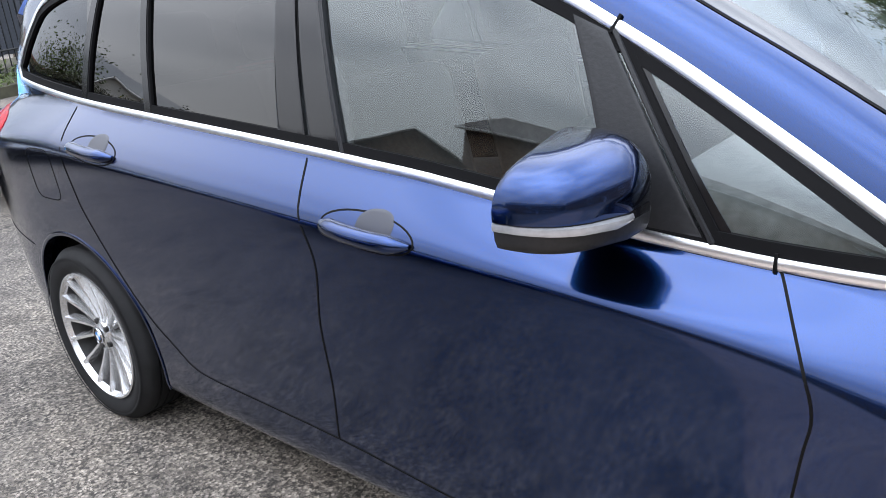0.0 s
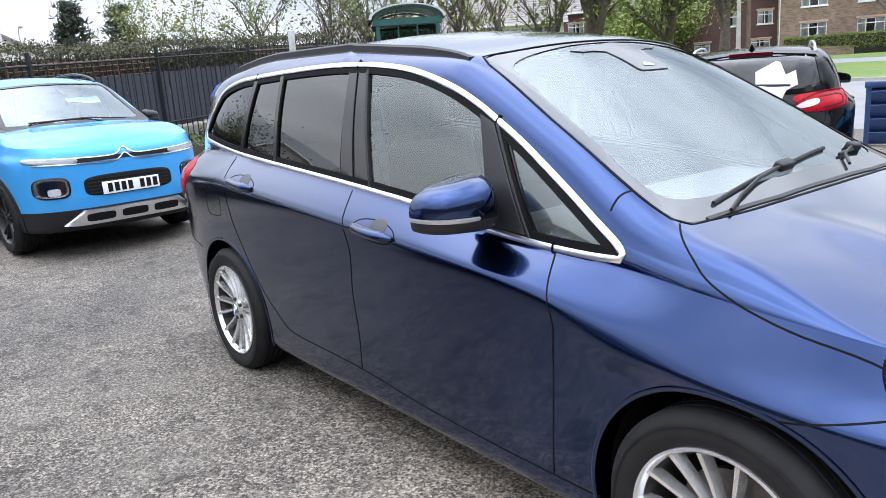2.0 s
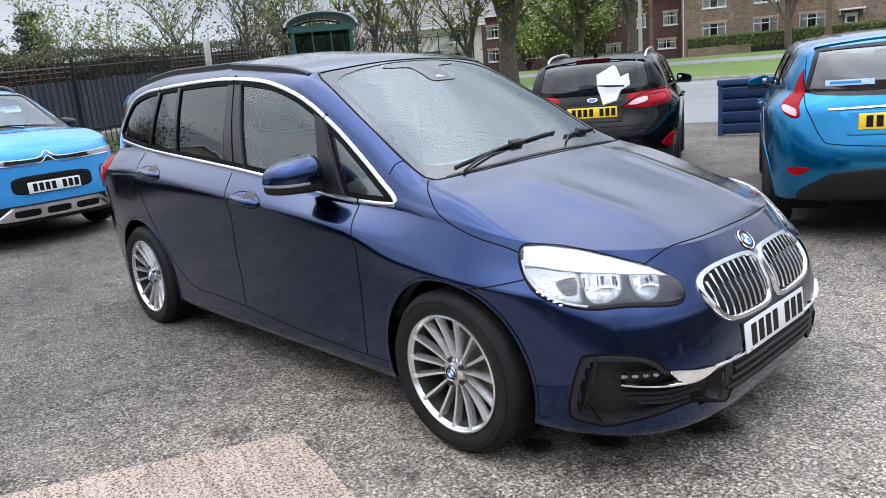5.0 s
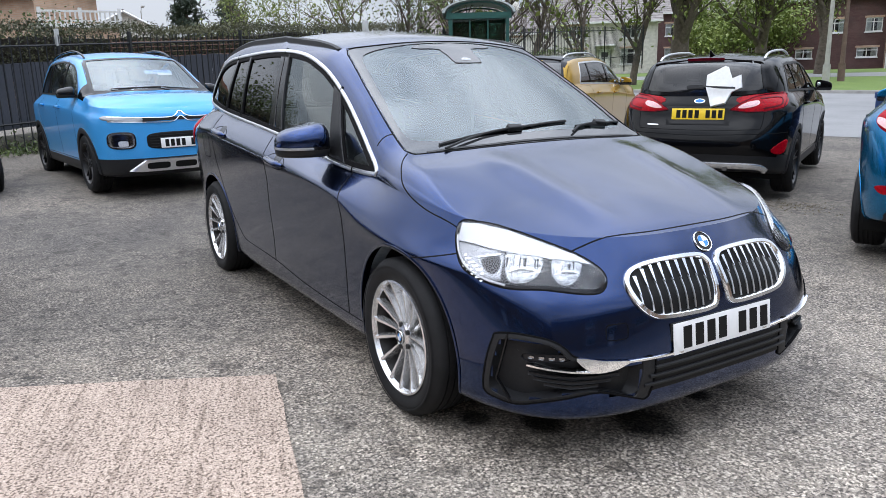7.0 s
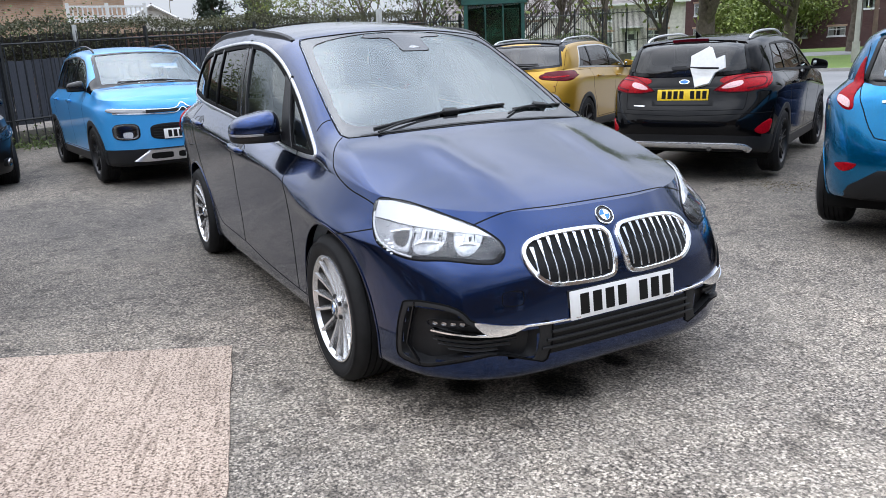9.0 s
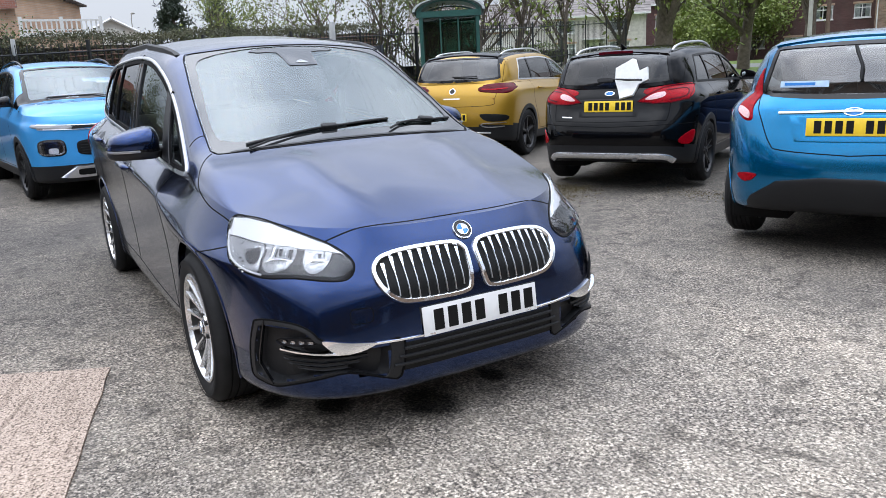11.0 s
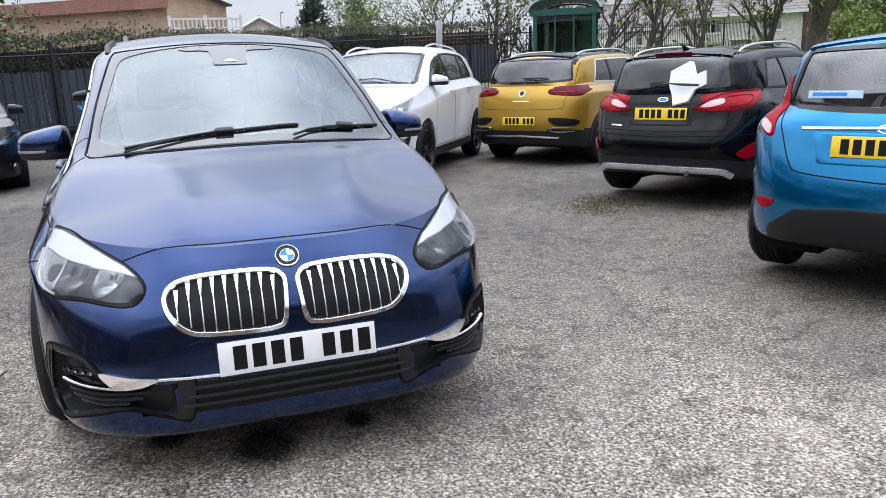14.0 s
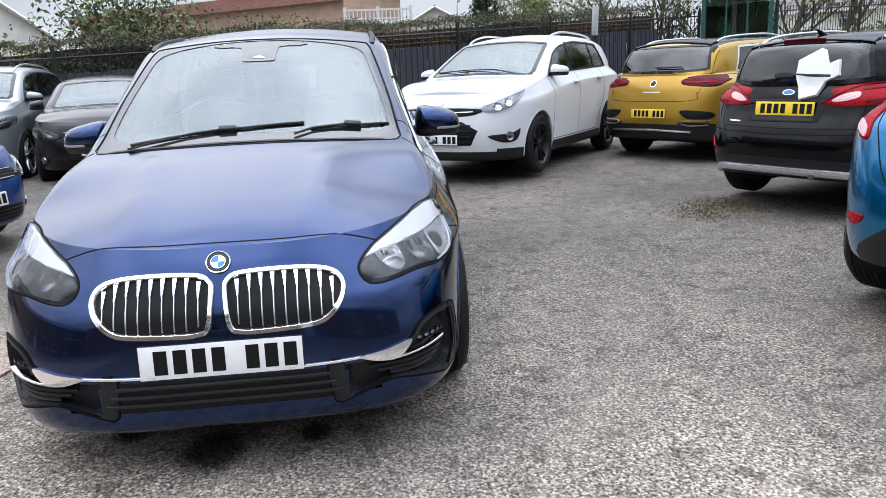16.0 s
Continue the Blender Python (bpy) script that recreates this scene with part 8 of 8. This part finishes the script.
def house(label, at, W, D, H, ridge, wall, windows=(), doors=(), chimney=None, gable_front=False, fascia=(None, 0.14)):
    """A two-storey house with its front on the plane y = 0, facing -y: walls with window openings, tiled roof with courses, eaves, gutters."""
    h = thing("house", label, "house", at, "houses")
    cuts = [(u - w / 2, u + w / 2, z, z + t) for u, z, w, t in windows] + [(u - 0.5, u + 0.5, 0.0, 2.1) for u in doors]
    xs = sorted({-W / 2, W / 2, *[c for q in cuts for c in q[:2]]})
    zs = sorted({-1.5, H, *[c for q in cuts for c in q[2:]]})
    bm = bmesh.new()
    for x0, x1 in zip(xs, xs[1:]):
        for z0, z1 in zip(zs, zs[1:]):
            mx, mz = (x0 + x1) / 2, (z0 + z1) / 2
            if not any(a < mx < b and c < mz < d for a, b, c, d in cuts):
                add_box(bm, (x0, 0, z0), (x1, 0.28, z1))
    bmesh.ops.remove_doubles(bm, verts=bm.verts, dist=1e-4)
    part("front_wall", bm, wall, h, smooth=False)
    for x in (-W / 2, W / 2 - 0.28):
        part("side_wall", box((x, 0.28, -1.5), (x + 0.28, D, H)), wall, h, smooth=False)
    part("back_wall", box((-W / 2, D, -1.5), (W / 2, D + 0.28, H)), wall, h, smooth=False)
    # an upright dark sheet behind the windows, its colour painting indoor shade
    part("floor_slab", box((-W / 2 + 0.28, 0.9, -1.4), (W / 2 - 0.28, 1.0, H)), M_ROOM, h)
    for u, z, w, t in windows:
        win = part("window", box((u - w / 2, 0.06, z), (u - w / 2 + 0.06, 0.14, z + t)), M_UPVC, h, "white framed window", smooth=False)
        n = max(2, round(w / 0.6))
        for k in range(1, n + 1):
            x = u - w / 2 + w * k / n
            part("frame", box((x - 0.06, 0.06, z), (x, 0.14, z + t)), M_UPVC, win, smooth=False)
        for zz in (z, z + t * 0.68, z + t - 0.06):
            part("frame", box((u - w / 2, 0.055, zz), (u + w / 2, 0.145, zz + 0.06)), M_UPVC, win, smooth=False)
        for x in (u - w / 2 + 0.06, u + w * 0.18):
            part("curtain", box((x, 0.112, z + 0.06), (x + w * 0.30, 0.125, z + t - 0.06)), M_RENDER, win, smooth=False)
        part("pane", box((u - w / 2, 0.10, z), (u + w / 2, 0.106, z + t)), M_ROOMDARK, win, smooth=False)
        part("sill", box((u - w / 2 - 0.06, -0.06, z - 0.08), (u + w / 2 + 0.06, 0.12, z)), M_UPVC, win, smooth=False)
        part("lintel", box((u - w / 2 - 0.1, -0.012, z + t), (u + w / 2 + 0.1, 0.1, z + t + 0.15)), M_BUFF if wall is not M_BUFF else M_SOFFIT, win, smooth=False)
    for u in doors:
        d = part("door", box((u - 0.42, 0.10, 0), (u + 0.42, 0.16, 2.05)), M_UPVC, h, "white front door", smooth=False)
        part("door_frame", box((u - 0.5, 0.04, 2.05), (u + 0.5, 0.18, 2.1)), M_UPVC, d, smooth=False)
        part("door_light", box((u - 0.25, 0.09, 1.45), (u + 0.25, 0.10, 1.85)), M_ROOM, d, smooth=False)
        part("canopy", box((u - 0.85, -0.75, 2.3), (u + 0.85, 0.1, 2.42), 0.02), M_SOFFIT, d, smooth=False)
        for s in (-1, 1):
            part("canopy_bracket", box((u + s * 0.75 - 0.03, -0.6, 2.0), (u + s * 0.75 + 0.03, 0.0, 2.3)), M_SOFFIT, d, smooth=False)
    over = 0.35
    rows = 12
    top = [(0, -over, H + ridge + 0.03), (0, D + over, H + ridge + 0.03)] if gable_front else [(-W / 2 - over, D / 2, H + ridge + 0.03), (W / 2 + over, D / 2, H + ridge + 0.03)]
    roof = part("roof", tube(top, 0.09, 8), M_TILES, h, "tiled roof")
    for sgn in (-1, 1):
        for k in range(rows):
            a, b = k / rows, (k + 1) / rows
            if gable_front:
                x0, x1 = sgn * (W / 2 + over) * (1 - a), sgn * (W / 2 + over) * (1 - b)
                z0, z1 = H - 0.1 + (ridge + 0.1) * a, H - 0.1 + (ridge + 0.1) * b
                pts = [(x0, -over, z0 + 0.05), (x0, D + over, z0 + 0.05), (x1, D + over, z1 + 0.02), (x1, -over, z1 + 0.02)]
                low = [(x0, -over, z0 - 0.06), (x0, D + over, z0 - 0.06)]
            else:
                y0, y1 = D / 2 + sgn * (D / 2 + over) * (1 - a), D / 2 + sgn * (D / 2 + over) * (1 - b)
                z0, z1 = H - 0.1 + (ridge + 0.1) * a, H - 0.1 + (ridge + 0.1) * b
                pts = [(-W / 2 - over, y0, z0 + 0.05), (W / 2 + over, y0, z0 + 0.05), (W / 2 + over, y1, z1 + 0.02), (-W / 2 - over, y1, z1 + 0.02)]
                low = [(-W / 2 - over, y0, z0 - 0.06), (W / 2 + over, y0, z0 - 0.06)]
            bm = bmesh.new()
            v = [bm.verts.new(p) for p in pts]
            l = [bm.verts.new(p) for p in low]
            bm.faces.new(v)
            bm.faces.new((l[0], l[1], v[1], v[0]))
            bmesh.ops.recalc_face_normals(bm, faces=bm.faces)
            part("tile_course", bm, M_TILES, roof, smooth=False)
    if gable_front:
        ends = [[(-W / 2, y, H), (W / 2, y, H), (0, y, H + ridge)] for y in (0.02, D)]
    else:
        ends = [[(x, 0, H), (x, D, H), (x, D / 2, H + ridge)] for x in (-W / 2 + 0.02, W / 2 - 0.02)]
    for e in ends:
        bm = bmesh.new()
        bm.faces.new([bm.verts.new(p) for p in e])
        part("gable", bm, wall, h, smooth=False)
    if gable_front:
        for s in (-1, 1):
            part("bargeboard", tube([(s * (W / 2 + over), -over, H - 0.12), (0, -over, H + ridge - 0.02)], 0.09, 4), M_SOFFIT, h)
    else:
        part("gutter" if fascia[0] is None else "fascia", box((-W / 2 - over, -over - 0.1, H - 0.02 - fascia[1]), (W / 2 + over, -over, H - 0.02)), fascia[0] or M_SOFFIT, h, smooth=False)
        part("soffit", box((-W / 2 - over, -over, H - 0.14), (W / 2 + over, 0.0, H - 0.11)), M_SOFFIT, h, smooth=False)
    part("drainpipe", tube([(-W / 2 + 0.15, -0.06, -1.4), (-W / 2 + 0.15, -0.06, H - 0.1)], 0.04, 8), M_SOFFIT, h)
    if chimney is not None:
        c = part("chimney", box((chimney - 0.4, D / 2 - 0.3, H + ridge - 0.8), (chimney + 0.4, D / 2 + 0.3, H + ridge + 0.9)), wall, h, smooth=False)
        for s in (-0.18, 0.18):
            part("chimney_pot", tube([(chimney + s, D / 2, H + ridge + 0.9), (chimney + s, D / 2, H + ridge + 1.25)], 0.11, 10), M_REDBRICK, c)


def face(az, d, z, eye=E0):
    x, y = polar(eye, az, d)
    return pose(x, y, z, 0, 0, az - 90)


house("light brown brick terrace with white windows and door canopies", face(111.6, 64, 1.1), 14.4, 8, 5.4, 2.6, M_BROWNBRICK, [(-4.75, 1.15, 1.75, 1.2), (-1.05, 1.15, 1.75, 1.2), (2.15, 1.15, 1.75, 1.2), (-4.75, 3.5, 1.75, 1.2), (-1.05, 3.5, 1.75, 1.2), (2.15, 3.5, 1.75, 1.2)], [4.7])
house("dark maroon brick terrace with small white windows", face(121.9, 66, 0.95), 9.9, 8, 5.3, 2.6, M_MAROON, [(-3.6, 2.75, 1.0, 1.0), (1.0, 2.75, 1.3, 1.0), (3.6, 2.75, 1.1, 1.0), (-3.6, 0.9, 1.2, 0.9), (-1.0, 0.9, 1.2, 0.7), (3.3, 0.9, 1.4, 0.7)], [])
house("grey pebble-dashed house with white windows behind bare trees", face(136.0, 62, 0.85), 8, 8, 4.2, 2.4, M_PEBBLE, [(-2.2, 0.9, 1.6, 1.2), (2.0, 0.9, 1.6, 1.2), (-2.2, 2.9, 1.4, 1.0), (2.0, 2.9, 1.4, 1.0)], [0.0], 2.5)
for az in (140.3, 145.6):
    house("pale rendered house with a grey tiled roof", face(az, 66, 0.85), 9.5, 8, 3.7, 2.3, M_RENDER, [(-2.8, 0.7, 1.6, 1.1), (2.6, 0.7, 1.6, 1.1), (-2.8, 2.35, 1.3, 1.0), (2.6, 2.35, 1.3, 1.0)], [0.0], -3.0)
house("dark brick terrace seen behind the street trees", face(128.6, 74, 1.15), 11, 8, 5.2, 2.5, M_MAROON, [(-3.6, 0.9, 1.5, 1.1), (0, 0.9, 1.5, 1.1), (3.6, 0.9, 1.5, 1.1), (-3.6, 3.1, 1.5, 1.1), (0, 3.1, 1.5, 1.1), (3.6, 3.1, 1.5, 1.1)], [])
house("buff brick house with a red-brown fascia behind the hedge", pose(-39.5, -8.13, 0.6, 0, 0, 55), 20, 5, 4.9, 0.25, M_BUFF, [], [], fascia=(M_REDBRICK, 0.62))
house("house with a grey gable roof behind the trees", face(174.0, 58, 0.8, E2), 5.5, 8, 3.6, 1.6, M_RENDER, [], [], None, True)
house("white house with a dark gable roof", face(-155.0, 42, 0.4, E2), 7.0, 9, 3.1, 2.9, M_RENDER, [(0, 1.0, 1.2, 1.0)], [], None, True)


def balcony():
    """White balustrade on a flat-roofed annexe."""
    b = thing("balcony", "white painted balustrade on a flat roofed annexe", "balcony", pose(-32.5, 0.46, 0.6, 0, 0, 0))
    part("annexe_wall", box((-1.2, -0.3, -0.5), (0.3, 2.7, 3.0)), M_BUFF, b, smooth=False)
    part("deck", box((-1.3, -0.4, 3.0), (0.45, 2.8, 3.16)), M_SOFFIT, b, smooth=False)
    part("handrail", box((0.3, -0.4, 3.62), (0.42, 2.8, 3.70)), M_SOFFIT, b, smooth=False)
    part("low_rail", box((0.32, -0.4, 3.24), (0.40, 2.8, 3.29)), M_SOFFIT, b, smooth=False)
    for k in range(17):
        y = -0.35 + 3.1 * k / 16
        w = 0.07 if k % 8 == 0 else 0.03
        part("baluster" if k % 8 else "newel", box((0.36 - w, y - w, 3.16), (0.36 + w, y + w, 3.65 if k % 8 else 3.8)), M_SOFFIT, b, smooth=False)


balcony()


def front_garden():
    """Clipped hedge on a low brick wall before the terrace."""
    w = thing("garden_wall", "low brown brick garden wall below a clipped hedge", "wall")
    c = thing("garden_hedge", "clipped bright green garden hedge on a wall", "hedge")
    rng = np.random.default_rng(77)
    a0, a1 = 104.0, 117.6
    for k in range(10):
        p, q = polar(E0, a0 + (a1 - a0) * k / 10, 61.4), polar(E0, a0 + (a1 - a0) * (k + 1) / 10, 61.4)
        ang = math.degrees(math.atan2(q[1] - p[1], q[0] - p[0]))
        ln = math.hypot(q[0] - p[0], q[1] - p[1])
        part("wall_bay", box((0, -0.12, -0.4), (ln - 0.004, 0.12, 0.62)), M_BROWNBRICK, w, smooth=False).matrix_basis = pose(p[0], p[1], 1.0, 0, 0, ang)
    p, q = polar(E0, a0, 62.0), polar(E0, a1, 62.0)
    d = Vector((q[0] - p[0], q[1] - p[1], 0))
    ang = math.degrees(math.atan2(d.y, d.x))
    o = part("hedge_core", box((0, -0.35, 0.9), (d.length, 0.35, 2.32), 0.08), M_TWIG, c)
    o.matrix_basis = pose(p[0], p[1], 0, 0, 0, ang)
    n = Vector((-d.y, d.x, 0)).normalized()
    pts = []
    for _ in range(14000):
        s = rng.random()
        u = rng.random()
        o2, z = (rng.choice((-0.4, 0.4)), rng.uniform(1.4, 2.4)) if u < 0.6 else (rng.uniform(-0.4, 0.4), 2.4 + 0.06 * noise.noise((s * 40, 0, 0)))
        pts.append(Vector((p[0], p[1], z + rng.normal(0, 0.03))) + d * s + n * (o2 + rng.normal(0, 0.03)))
    v, f = leaf_cloud(pts, 0.055, rng)
    tagged(put("hedge_leaves", mesh_of("leaves", v, f), M_SPRING, c), kind="stuff")


front_garden()

# what stands behind the camera and shows in the paint and glass
house("brick bungalow with a dark gable roof beside the yard", pose(-13.5, -19.0, 0.2, 0, 0, 150), 9, 9, 2.7, 2.4, M_BROWNBRICK, [(-2.2, 0.9, 1.6, 1.1), (2.2, 0.9, 1.6, 1.1)], [0.0], None, True)
house("long two-storey brick building beside the yard", pose(5.0, -18.0, 0.0, 0, 0, 180), 30, 9, 5.6, 2.6, M_BROWNBRICK, [(-9.5, 0.8, 2.2, 1.4), (-5.5, 0.8, 2.2, 1.4), (-1.8, 0.8, 2.2, 1.4), (5.0, 0.8, 2.2, 1.4), (-9.5, 3.4, 1.8, 1.2), (-3.5, 3.4, 1.8, 1.2), (5.0, 3.4, 1.8, 1.2)], [1.5])
# this building is added out of view to darken what the cars reflect
house("unseen plain brick building added to darken reflections in the cars", pose(15.5, 3.0, 0.0, 0, 0, -90), 34, 9, 5.4, 2.4, M_BROWNBRICK, [(-9, 0.9, 2.0, 1.3), (-3, 0.9, 2.0, 1.3), (6, 0.9, 2.0, 1.3), (-9, 3.3, 1.8, 1.2), (-3, 3.3, 1.8, 1.2), (6, 3.3, 1.8, 1.2)], [2.0])
tree("leafy tree beside the road", 0.5, 27.0, 0.2, 9.0, 71, M_SHRUB, 9000, 0.3, 0.5, 0.2, 3, 0.13)
tree("leafy tree beside the yard", -9.5, -26.0, 0.2, 6.5, 72, M_SHRUB, 4000, 0.22, 0.5, 0.2, 3, 0.12)
